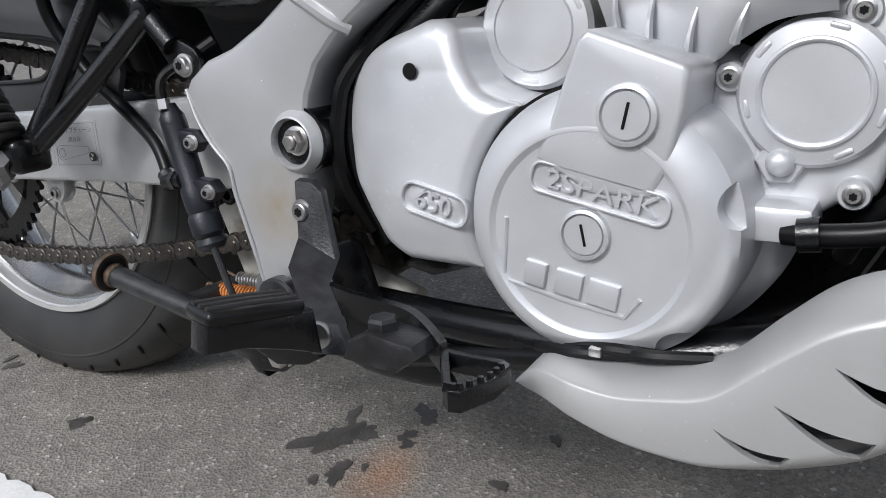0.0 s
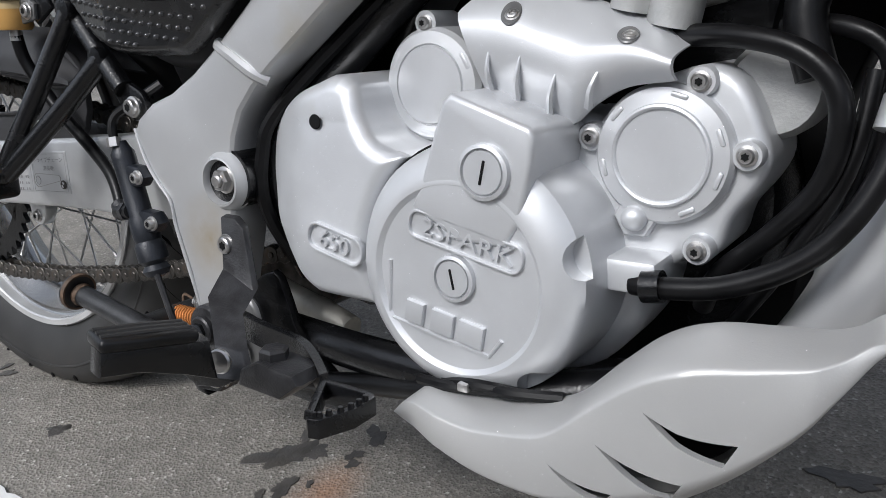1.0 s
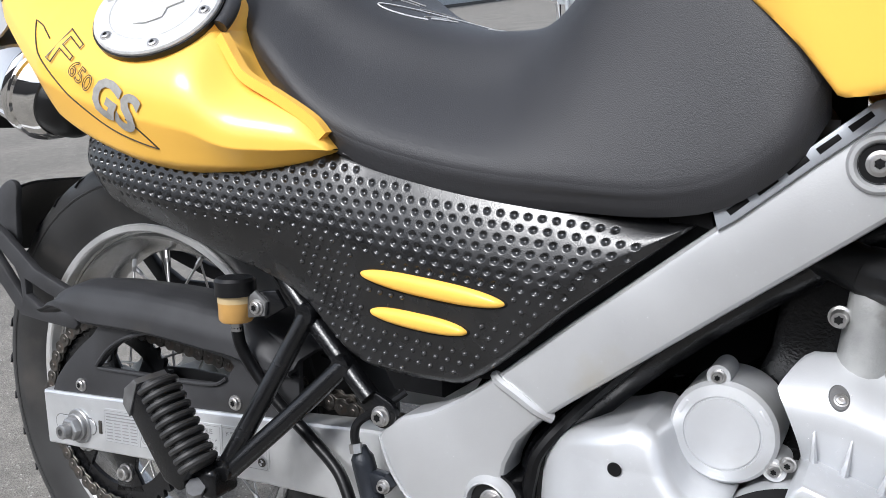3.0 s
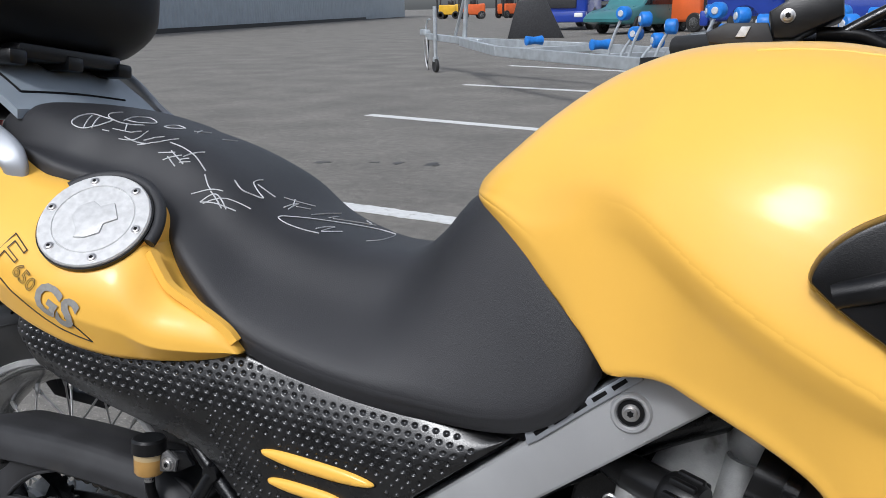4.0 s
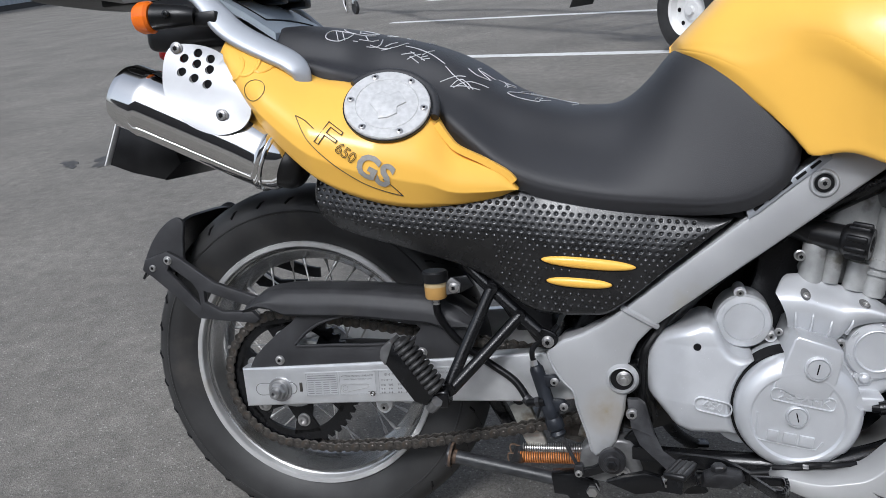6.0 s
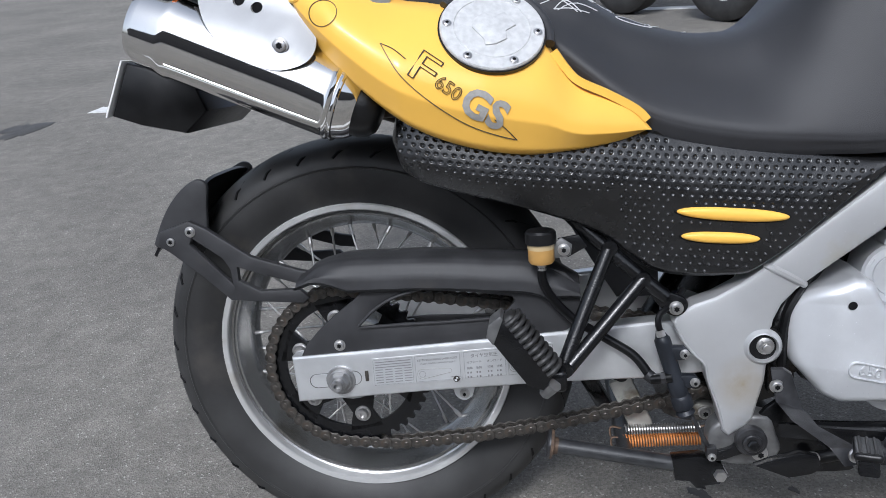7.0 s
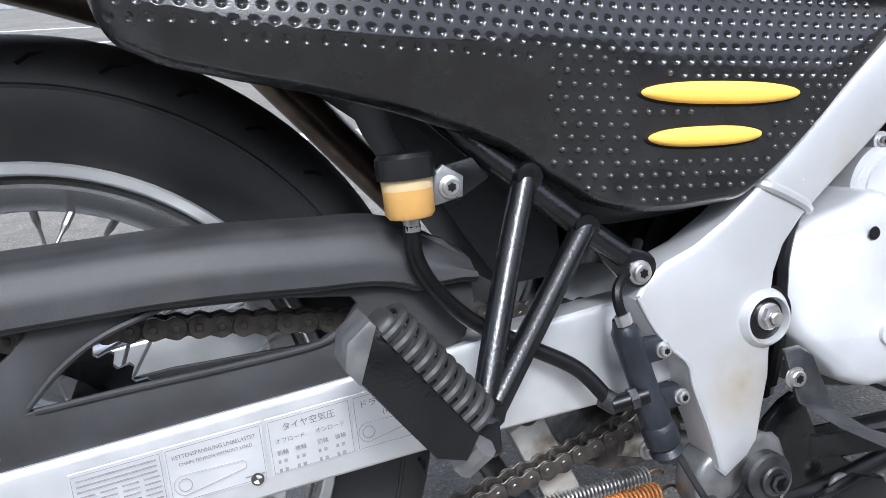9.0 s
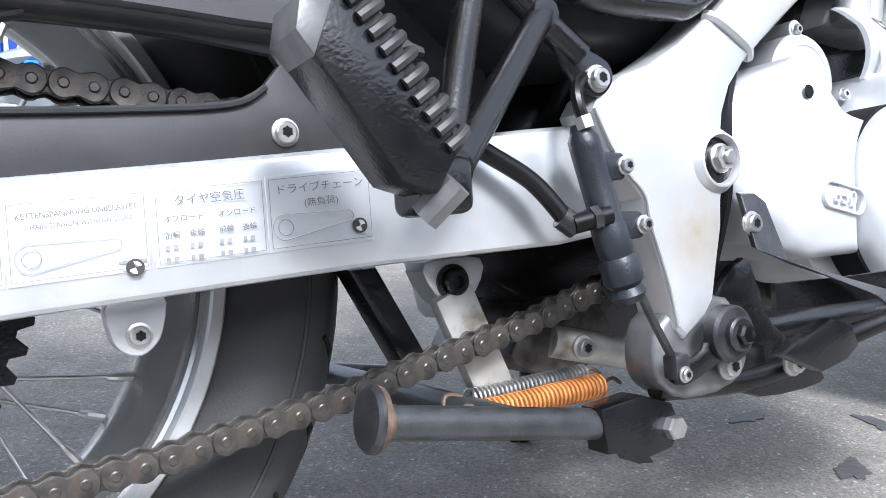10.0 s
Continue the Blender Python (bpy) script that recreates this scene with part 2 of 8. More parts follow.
def lathe(profile, m=None, n=32, bm=None, cap=True):
    """Turns (radius, along) pairs round the local z axis, then places it by the matrix m."""
    bm = bm or bmesh.new()
    m = m or Matrix.Identity(4)
    rings = []
    for r, h in profile:
        if r < 1e-6:
            rings.append([bm.verts.new(m @ Vector((0, 0, h)))])
        else:
            rings.append([bm.verts.new(m @ Vector((r * math.cos(2 * math.pi * j / n), r * math.sin(2 * math.pi * j / n), h))) for j in range(n)])
    for a, b in zip(rings, rings[1:]):
        for j in range(n):
            k = (j + 1) % n
            q = [a[j % len(a)], a[k % len(a)], b[k % len(b)], b[j % len(b)]]
            q = [v for i, v in enumerate(q) if v not in q[:i]]
            if len(q) > 2:
                bm.faces.new(q)
    if cap:
        for ring in (rings[0], rings[-1]):
            if len(ring) > 2:
                bm.faces.new(ring)
    return bm


def out_y(x, y, z):
    """Local z points out of the bike's right side."""
    return pose(x, y, z, 90, 0, 0)


def prism(pts, y0, y1, bevel=0.003, seg=2, bm=None, m=None):
    """A plate: the outline pts (x, z), from y0 to y1, with rounded edges."""
    own = bmesh.new()
    vs = [own.verts.new((x, y0, z)) for x, z in pts]
    f = own.faces.new(vs)
    ext = bmesh.ops.extrude_face_region(own, geom=[f])
    bmesh.ops.translate(own, verts=[v for v in ext["geom"] if isinstance(v, bmesh.types.BMVert)], vec=(0, y1 - y0, 0))
    own.faces.ensure_lookup_table()
    bmesh.ops.recalc_face_normals(own, faces=own.faces)
    if bevel:
        rim = [e for e in own.edges if len(e.link_faces) == 2 and any(len(fc.verts) == len(pts) and len(pts) != 4 or abs(fc.normal.y) > 0.9 for fc in e.link_faces)]
        bmesh.ops.bevel(own, geom=rim, offset=bevel, segments=seg, profile=0.5, affect="EDGES", clamp_overlap=True)
    bmesh.ops.triangulate(own, faces=[fc for fc in own.faces if len(fc.verts) > 4])
    return absorb(bm, own, m)


def absorb(bm, other, m=None):
    """Adds a bmesh to another, placed by m."""
    if m is not None:
        bmesh.ops.transform(other, matrix=m, verts=other.verts)
    if bm is None:
        return other
    made = {v: bm.verts.new(v.co) for v in other.verts}
    for f in other.faces:
        bm.faces.new([made[v] for v in f.verts])
    other.free()
    return bm


def block(cx, cy, cz, sx, sy, sz, bevel=0.004, seg=2, bm=None, m=None):
    """A box with rounded edges."""
    own = bmesh.new()
    bmesh.ops.create_cube(own, size=1.0)
    bmesh.ops.scale(own, vec=(sx, sy, sz), verts=own.verts)
    if bevel:
        bmesh.ops.bevel(own, geom=list(own.edges), offset=bevel, segments=seg, profile=0.5, affect="EDGES", clamp_overlap=True)
    bmesh.ops.translate(own, vec=(cx, cy, cz), verts=own.verts)
    return absorb(bm, own, m)


def sheet(fn, nu, nv, thick=(0, 0.004, 0), bm=None):
    """A shell: fn(u, v) gives its outer face, thick its way to the inner face."""
    bm = bm or bmesh.new()
    t = Vector(thick)
    a = [[bm.verts.new(fn(i / nu, j / nv)) for j in range(nv + 1)] for i in range(nu + 1)]
    b = [[bm.verts.new(v.co + t) for v in row] for row in a]
    for i in range(nu):
        for j in range(nv):
            bm.faces.new((a[i][j], a[i + 1][j], a[i + 1][j + 1], a[i][j + 1]))
            bm.faces.new((b[i][j], b[i][j + 1], b[i + 1][j + 1], b[i + 1][j]))
    for i in range(nu):
        bm.faces.new((a[i][0], b[i][0], b[i + 1][0], a[i + 1][0]))
        bm.faces.new((a[i][nv], a[i + 1][nv], b[i + 1][nv], b[i][nv]))
    for j in range(nv):
        bm.faces.new((a[0][j], a[0][j + 1], b[0][j + 1], b[0][j]))
        bm.faces.new((a[nu][j], b[nu][j], b[nu][j + 1], a[nu][j + 1]))
    return bm


def part(name, bm, mat, parent=None, label="", sharp=38.0):
    """Links a bmesh as one mesh object under a thing or a part."""
    bmesh.ops.remove_doubles(bm, verts=bm.verts, dist=1e-6)
    bmesh.ops.recalc_face_normals(bm, faces=bm.faces)
    me = bpy.data.meshes.new(name)
    bm.to_mesh(me)
    bm.free()
    me.materials.append(mat)
    me.shade_smooth()
    me.set_sharp_from_angle(angle=radians(sharp))
    ob = new(name, me)
    if parent:
        ob.parent = parent
    if label:
        tagged(ob, label)
    return ob


def empty(name, m, label, category, group="", kind=""):
    ob = new(name)
    ob.matrix_world = m
    return tagged(ob, label, category, group, kind)


def screw(parent, x, y, z, r=0.008, h=0.006, mat=None, name="bolt", m=None):
    """A flanged socket bolt, looking out of the bike's right side."""
    m = m or out_y(x, y, z)
    bm = lathe([(r * 1.35, 0), (r * 1.35, h * 0.25), (r * 1.05, h * 0.32), (r, h * 0.85), (r * 0.85, h), (r * 0.5, h), (r * 0.45, h * 0.45), (0, h * 0.42)], m, 20)
    ob = part(name, bm, mat or STEEL, parent)
    if mat is None and r > 0.004 and name == "bolt":
        # Flat black star on the head, painting the socket's shade.
        star = bmesh.new()
        star.faces.new([star.verts.new(m @ Vector(((0.58 if k % 2 else 0.40) * r * math.cos(k * math.pi / 6), (0.58 if k % 2 else 0.40) * r * math.sin(k * math.pi / 6), h * 1.02))) for k in range(12)])
        part("socket", star, RECESS_SHADE, ob)
    return ob


def plain(name, verts, faces, mat, parent=None):
    me = bpy.data.meshes.new(name)
    me.from_pydata(verts, [], faces)
    me.materials.append(mat)
    me.shade_smooth()
    ob = new(name, me)
    if parent:
        ob.parent = parent
    return ob


def carve(bm, cutters):
    """Cuts solid shapes out of a closed mesh."""
    holders = []
    for b in (bm, *cutters):
        bmesh.ops.recalc_face_normals(b, faces=b.faces)
        me = bpy.data.meshes.new("solid")
        b.to_mesh(me)
        b.free()
        ob = bpy.data.objects.new("solid", me)
        scene.collection.objects.link(ob)
        holders.append(ob)
    for c in holders[1:]:
        mod = holders[0].modifiers.new("cut", "BOOLEAN")
        mod.operation, mod.solver, mod.object = "DIFFERENCE", "EXACT", c
    deps = bpy.context.evaluated_depsgraph_get()
    deps.update()
    me = bpy.data.meshes.new_from_object(holders[0].evaluated_get(deps))
    out = bmesh.new()
    out.from_mesh(me)
    bpy.data.meshes.remove(me)
    for ob in holders:
        old = ob.data
        bpy.data.objects.remove(ob)
        bpy.data.meshes.remove(old)
    return out

# ---- ground ----


def asphalt():
    m = bpy.data.materials.new("asphalt")
    m.use_nodes = True
    n, l = m.node_tree.nodes, m.node_tree.links
    b = n["Principled BSDF"]
    tc = n.new("ShaderNodeTexCoord")
    stones = n.new("ShaderNodeTexVoronoi")
    stones.inputs["Scale"].default_value = 300
    l.new(tc.outputs["Object"], stones.inputs["Vector"])
    tone = n.new("ShaderNodeValToRGB")
    e = tone.color_ramp.elements
    e[0].position, e[0].color = 0.0, (0.130, 0.121, 0.106, 1)
    e[1].position, e[1].color = 1.0, (0.40, 0.385, 0.35, 1)
    mid = e.new(0.965)
    mid.color = (0.228, 0.213, 0.188, 1)
    sep = n.new("ShaderNodeSeparateColor")
    l.new(stones.outputs["Color"], sep.inputs["Color"])
    l.new(sep.outputs["Red"], tone.inputs["Fac"])
    patch = n.new("ShaderNodeTexNoise")
    patch.inputs["Scale"].default_value, patch.inputs["Detail"].default_value = 1.3, 8
    l.new(tc.outputs["Object"], patch.inputs["Vector"])
    pr = n.new("ShaderNodeMapRange")
    pr.inputs["From Min"].default_value, pr.inputs["From Max"].default_value = 0.3, 0.7
    pr.inputs["To Min"].default_value, pr.inputs["To Max"].default_value = 0.80, 1.16
    l.new(patch.outputs["Fac"], pr.inputs["Value"])
    mul = n.new("ShaderNodeMixRGB")
    mul.blend_type, mul.inputs["Fac"].default_value = "MULTIPLY", 1
    l.new(tone.outputs["Color"], mul.inputs["Color1"])
    l.new(pr.outputs["Result"], mul.inputs["Color2"])
    grit = n.new("ShaderNodeTexNoise")
    grit.inputs["Scale"].default_value, grit.inputs["Detail"].default_value = 16, 9
    l.new(tc.outputs["Object"], grit.inputs["Vector"])
    gr = n.new("ShaderNodeMapRange")
    gr.inputs["To Min"].default_value, gr.inputs["To Max"].default_value = 0.60, 1.40
    l.new(grit.outputs["Fac"], gr.inputs["Value"])
    mul2 = n.new("ShaderNodeMixRGB")
    mul2.blend_type, mul2.inputs["Fac"].default_value = "MULTIPLY", 1
    l.new(mul.outputs["Color"], mul2.inputs["Color1"])
    l.new(gr.outputs["Result"], mul2.inputs["Color2"])
    # thin rusty run-off near the parked motorcycle
    mp = n.new("ShaderNodeMapping")
    mp.vector_type = "TEXTURE"
    mp.inputs["Location"].default_value, mp.inputs["Scale"].default_value = (0.545, -0.110, 0), (0.05, 0.08, 1)
    l.new(tc.outputs["Object"], mp.inputs["Vector"])
    ball = n.new("ShaderNodeTexGradient")
    ball.gradient_type = "SPHERICAL"
    l.new(mp.outputs["Vector"], ball.inputs["Vector"])
    cut = n.new("ShaderNodeMath")
    cut.operation = "MULTIPLY"
    l.new(ball.outputs["Fac"], cut.inputs[0])
    l.new(grit.outputs["Fac"], cut.inputs[1])
    rust = n.new("ShaderNodeMixRGB")
    rust.inputs["Color2"].default_value = (0.30, 0.13, 0.05, 1)
    l.new(cut.outputs[0], rust.inputs["Fac"])
    l.new(mul2.outputs["Color"], rust.inputs["Color1"])
    l.new(rust.outputs["Color"], b.inputs["Base Color"])
    b.inputs["Roughness"].default_value = 0.82
    bp = n.new("ShaderNodeBump")
    bp.inputs["Strength"].default_value, bp.inputs["Distance"].default_value = 0.6, 0.003
    l.new(stones.outputs["Distance"], bp.inputs["Height"])
    l.new(bp.outputs["Normal"], b.inputs["Normal"])
    return m


ASPHALT = asphalt()
LINE_PAINT = material("worn_white_line_paint", (0.66, 0.66, 0.645), 0.65, 0.0, 0.06, 30, 0.5, 170, spots=(0.40, (0.42, 0.41, 0.38)))
OIL = material("dark_oil_stain", (0.052, 0.048, 0.043), 0.5, 0.0, 0.3, 30, 0.6, 170)

ground = plain("ground", [(-400, -300, 0), (400, -300, 0), (400, 500, 0), (-400, 500, 0)], [(0, 1, 2, 3)], ASPHALT)
tagged(ground, "grey weathered asphalt of a wide car park", "ground", kind="structure")


def ragged_strip(name, a, b, width, seed, step=0.02, wear=0.006):
    """A painted bay line from a to b with worn edges, a thin raised coat on the asphalt."""
    rnd = random.Random(seed)
    a, b = Vector(a), Vector(b)
    d = (b - a).normalized()
    s = Vector((-d.y, d.x))
    length = (b - a).length
    n = max(2, int(length / step))
    bm = bmesh.new()
    rows = []
    for i in range(n + 1):
        p = a + d * (length * i / n)
        w0, w1 = width / 2 + rnd.uniform(-wear, wear), width / 2 + rnd.uniform(-wear, wear)
        q0, q1 = p + s * w0, p - s * w1
        rows.append([bm.verts.new((q.x, q.y, z)) for q, z in ((q0, 0.0005), (q0, 0.004), (q1, 0.004), (q1, 0.0005))])
    for r0, r1 in zip(rows, rows[1:]):
        for k in range(3):
            bm.faces.new((r0[k], r0[k + 1], r1[k + 1], r1[k]))
    bm.faces.new(rows[0][::-1])
    bm.faces.new(rows[-1])
    return tagged(part(name, bm, LINE_PAINT), "worn white painted parking bay line on asphalt", "road marking", "parking bay lines", "structure")


ragged_strip("bay_line", (-1.9, -0.272), (0.62, -0.324), 0.098, 1, 0.012, 0.0035)
ragged_strip("bay_line", (-2.27, 3.265), (3.2, 2.20), 0.13, 2)
ragged_strip("bay_line", (-2.75, 6.68), (3.2, 4.78), 0.13, 3, 0.05)
ragged_strip("bay_line", (-2.90, 10.0), (3.0, 7.95), 0.13, 4, 0.08)
ragged_strip("bay_line", (-3.33, 13.65), (3.0, 10.6), 0.13, 5, 0.08)


def oil_spot(x, y, rx, ry, turn, seed):
    lift = 0.0007 + 0.00007 * seed
    rnd = random.Random(seed)
    n = 26
    ph = [rnd.uniform(0, 6.28) for _ in range(4)]
    bm = bmesh.new()
    top, low = [], []
    for i in range(n):
        a = 2 * math.pi * i / n
        k = 1 + 0.22 * math.sin(2 * a + ph[0]) + 0.18 * math.sin(3 * a + ph[1]) + 0.14 * math.sin(5 * a + ph[2]) + 0.12 * math.sin(9 * a + ph[3]) + rnd.uniform(-0.1, 0.1)
        p = Matrix.Rotation(turn, 2) @ Vector((rx * k * math.cos(a), ry * k * math.sin(a)))
        top.append(bm.verts.new((x + p.x * 0.96, y + p.y * 0.96, lift)))
        low.append(bm.verts.new((x + p.x, y + p.y, 0.0002)))
    c = bm.verts.new((x, y, lift))
    for i in range(n):
        j = (i + 1) % n
        bm.faces.new((c, top[i], top[j]))
        bm.faces.new((low[i], low[j], top[j], top[i]))
    return tagged(part("oil_stain", bm, OIL), "dark dried oil stain soaked into the asphalt", "oil stain", "oil stains", "structure")


for k, (sx, sy, srx, sry) in enumerate([(0.137, -0.161, 0.015, 0.011), (0.455, -0.074, 0.034, 0.022), (0.489, -0.052, 0.014, 0.010), (0.456, -0.028, 0.014, 0.009), (0.536, 0.003, 0.018, 0.012), (0.497, -0.050, 0.009, 0.006),
                                        (0.543, -0.050, 0.009, 0.006), (0.535, -0.037, 0.010, 0.008), (0.497, -0.115, 0.017, 0.012), (0.520, -0.098, 0.006, 0.004), (0.480, -0.135, 0.007, 0.006), (-0.096, -0.203, 0.014, 0.009), (-0.078, -0.106, 0.012, 0.008), (-0.10, -0.094, 0.008, 0.006),
                                        (0.689, 0.012, 0.008, 0.006), (0.664, -0.071, 0.010, 0.006), (1.019, 0.142, 0.028, 0.016), (0.987, -0.036, 0.030, 0.018), (1.16, 0.03, 0.035, 0.02), (1.20, 0.22, 0.03, 0.02), (-1.905, 4.19, 0.05, 0.05), (-1.542, 4.288, 0.03, 0.03), (-1.373, 4.301, 0.04, 0.04),
                                        (-1.121, 4.312, 0.07, 0.05), (-2.5, 2.9, 0.19, 0.10), (-2.75, 2.82, 0.1, 0.05)]):
    oil_spot(sx, sy, srx, sry, 0.6 * k, k)

# ---- the motorcycle ----
BIKE = pose(0, -0.034, -0.012, -10, 0, 0)
bike = empty("motorcycle", BIKE, "yellow, silver and black adventure motorcycle leaning on its side stand", "motorcycle")


def torus_profile(rows, n=72, bm=None):
    """Turns (radius, y) rows round the wheel axle."""
    return lathe([(r, -y) for r, y in rows], out_y(WHEEL_X, 0, WHEEL_Z), n, bm, cap=False)


AXLE_Z = 0.319
R_T = 0.331
WHEEL_X, WHEEL_Z = 0.012, 0.324
# rear wheel
prof = [(0.226, -0.045), (0.237, -0.054), (0.268, -0.067), (0.297, -0.066), (0.313, -0.055), (0.324, -0.034), (R_T, 0.0), (0.324, 0.034), (0.313, 0.055), (0.297, 0.066), (0.268, 0.068), (0.236, 0.058), (0.226, 0.045)]
fine = smooth_line([(r, y, 0) for r, y in prof], 3)
tyre = torus_profile([(p.x, p.y) for p in fine], 96)
rimrows = [(0.228, -0.044), (0.2335, -0.042), (0.2335, -0.0550), (0.2318, -0.0575), (0.2245, -0.0570), (0.2228, -0.0550), (0.2222, -0.042)]
wellrows = [(0.2222, -0.042), (0.2195, -0.0405), (0.2160, -0.0425), (0.2130, -0.0420), (0.2085, -0.034), (0.201, -0.024), (0.1935, -0.014), (0.192, -0.008), (0.192, 0.008), (0.1935, 0.014), (0.201, 0.024), (0.209, 0.034), (0.2175, 0.046), (0.2305, 0.0515), (0.2335, 0.049), (0.233, 0.043), (0.218, 0.035), (0.203, 0.0), (0.218, -0.035), (0.228, -0.044)]
rear_wheel = part("rear_wheel", torus_profile(wellrows, 96), RIM_WELL, bike, "spoked aluminium rear wheel rim", sharp=30)
part("rim_flange", torus_profile(rimrows, 96), RIM_ALU, rear_wheel, "polished rim edge", sharp=30)
rear_tyre = part("tyre", tyre, RUBBER, rear_wheel, "worn black road tyre")
tread_r = spl([(-0.068, 0.268), (-0.066, 0.297), (-0.055, 0.313), (-0.034, 0.324), (0.0, R_T), (0.034, 0.324), (0.055, 0.313), (0.066, 0.297)])
for k in range(34):
    for side in (-1, 1):
        pts = []
        for q in range(9):
            f = q / 8
            a = 2 * math.pi * (k + 0.5 * (side > 0)) / 34 + 0.10 * f + 0.05 * f * f
            y = side * (0.018 + 0.0465 * f)
            r = tread_r(y) - 0.0027
            pts.append((WHEEL_X + r * math.cos(a), y, WHEEL_Z + r * math.sin(a)))
        # Black ribs level with the tread, coloured as shaded grooves.
        part("tread_groove_shade", tube(pts, 0.0030, 4, 1, smooth=False, r_end=0.0020), RECESS_SHADE, rear_tyre)
for side in (-1, 1):
    part("tyre_shoulder", tube([(WHEEL_X + 0.2885 * math.cos(a), side * 0.0668, WHEEL_Z + 0.2885 * math.sin(a)) for a in np.linspace(0, 2 * math.pi, 97)], 0.0022, 6, 1, smooth=False, caps=False), RUBBER, rear_tyre)
hub = lathe([(0.0, -0.085), (0.035, -0.085), (0.045, -0.06), (0.055, -0.055), (0.055, -0.045), (0.033, -0.04), (0.033, 0.04), (0.055, 0.045), (0.055, 0.055), (0.04, 0.07), (0, 0.07)], out_y(0, 0, AXLE_Z), 32)
part("hub", hub, CAST_GREY, rear_wheel)


def one_spoke():
    bm = tube([(0, 0, 0), (0, 0, 1)], 1.0, 6, smooth=False)
    me = bpy.data.meshes.new("spoke")
    bm.to_mesh(me)
    bm.free()
    me.materials.append(STEEL)
    me.shade_smooth()
    return me


spoke_mesh = one_spoke()
nip_bm = lathe([(0.0, 0), (1, 0), (1, 0.7), (0.6, 1), (0, 1)], n=8)
nip_mesh = bpy.data.meshes.new("spoke_nipple")
nip_bm.to_mesh(nip_mesh)
nip_bm.free()
nip_mesh.materials.append(STEEL)


def rod(name, mesh, a, b, r, parent):
    a, b = Vector(a), Vector(b)
    ob = new(name, mesh)
    ob.parent = parent
    ob.matrix_local = Matrix.Translation(a) @ (b - a).to_track_quat("Z", "Y").to_matrix().to_4x4() @ Matrix.Diagonal((r, r, (b - a).length, 1))
    return ob


for k in range(36):
    a_rim = 2 * math.pi * (k + 0.5) / 36
    side = -1 if k % 2 else 1
    lead = (1 if (k // 2) % 2 else -1) * radians(62)
    a_hub = a_rim + lead
    p_rim = (WHEEL_X + 0.196 * math.cos(a_rim), side * 0.010, WHEEL_Z + 0.196 * math.sin(a_rim))
    p_hub = (0.050 * math.cos(a_hub), side * 0.05, AXLE_Z + 0.050 * math.sin(a_hub))
    rod("spoke", spoke_mesh, p_hub, p_rim, 0.0017, rear_wheel)
    mid = Vector(p_rim).lerp(Vector(p_hub), 0.11)
    rod("spoke_nipple", nip_mesh, p_rim, mid, 0.0034, rear_wheel)

# sprocket and chain
SPX, SPZ, CHY = 0.0, AXLE_Z, -0.108
spk = bmesh.new()
teeth = 47
ring = []
for k in range(teeth * 4):
    r = 0.118 + (0.0075 if k % 4 in (1, 2) else 0.0)
    a = 2 * math.pi * k / (teeth * 4)
    ring.append((r * math.cos(a), r * math.sin(a)))
inner = [(0.098 * math.cos(2 * math.pi * k / (teeth * 4)), 0.098 * math.sin(2 * math.pi * k / (teeth * 4))) for k in range(teeth * 4)]
vv = [[spk.verts.new((SPX + x, y, SPZ + z)) for x, z in loop] for loop in (ring, inner) for y in (CHY - 0.003, CHY + 0.003)]
for k in range(teeth * 4):
    j = (k + 1) % (teeth * 4)
    spk.faces.new((vv[0][k], vv[0][j], vv[2][j], vv[2][k]))
    spk.faces.new((vv[1][k], vv[3][k], vv[3][j], vv[1][j]))
    spk.faces.new((vv[0][k], vv[1][k], vv[1][j], vv[0][j]))
    spk.faces.new((vv[2][k], vv[2][j], vv[3][j], vv[3][k]))
for k in range(6):
    a0 = 2 * math.pi * k / 6 + 0.35
    arm = prism([(0.104, -0.028), (0.104, 0.028), (0.075, 0.016), (0.048, 0.026), (0.048, -0.026), (0.075, -0.016)], CHY - 0.003, CHY + 0.003, 0.001)
    part("sprocket_arm", absorb(None, arm, Matrix.Translation((SPX, 0, SPZ)) @ Matrix.Rotation(a0, 4, "Y")), BLACK_METAL, rear_wheel)
sprocket = part("sprocket", spk, BLACK_METAL, rear_wheel, "black toothed rear sprocket")
carrier = lathe([(0.0, 0.0), (0.06, 0.0), (0.062, 0.012), (0.05, 0.016), (0.03, 0.022), (0, 0.022)], out_y(SPX, CHY + 0.012, SPZ), 32)
part("sprocket_carrier", carrier, CAST_GREY, rear_wheel)
for k in range(6):
    a0 = 2 * math.pi * k / 6 + 0.35
    screw(rear_wheel, SPX + 0.078 * math.cos(a0), CHY - 0.003, SPZ - 0.078 * math.sin(a0), 0.009, 0.010, STEEL, "sprocket_nut")

# chain run: round the rear sprocket, forward below and above to the front sprocket
FSX, FSZ, FSR = 0.605, 0.325, 0.036
R_C = 0.121
run = []
for k in range(40):
    a = radians(96) + radians(172) * k / 39
    run.append(Vector((SPX + R_C * math.cos(a), 0, SPZ + R_C * math.sin(a))))
low_mid = [(0.069, 0.193), (0.186, 0.203), (0.301, 0.221), (0.381, 0.238), (0.462, 0.255), (0.545, 0.279)]
run += [Vector((x, 0, z)) for x, z in low_mid]
for k in range(9):
    a = radians(-75) + radians(165) * k / 8
    run.append(Vector((FSX + FSR * math.cos(a), 0, FSZ + FSR * math.sin(a))))
run += [Vector((0.45, 0, 0.377)), Vector((0.30, 0, 0.400)), Vector((0.15, 0, 0.422)), Vector((0.06, 0, 0.433))]
tot = run + [run[0]]
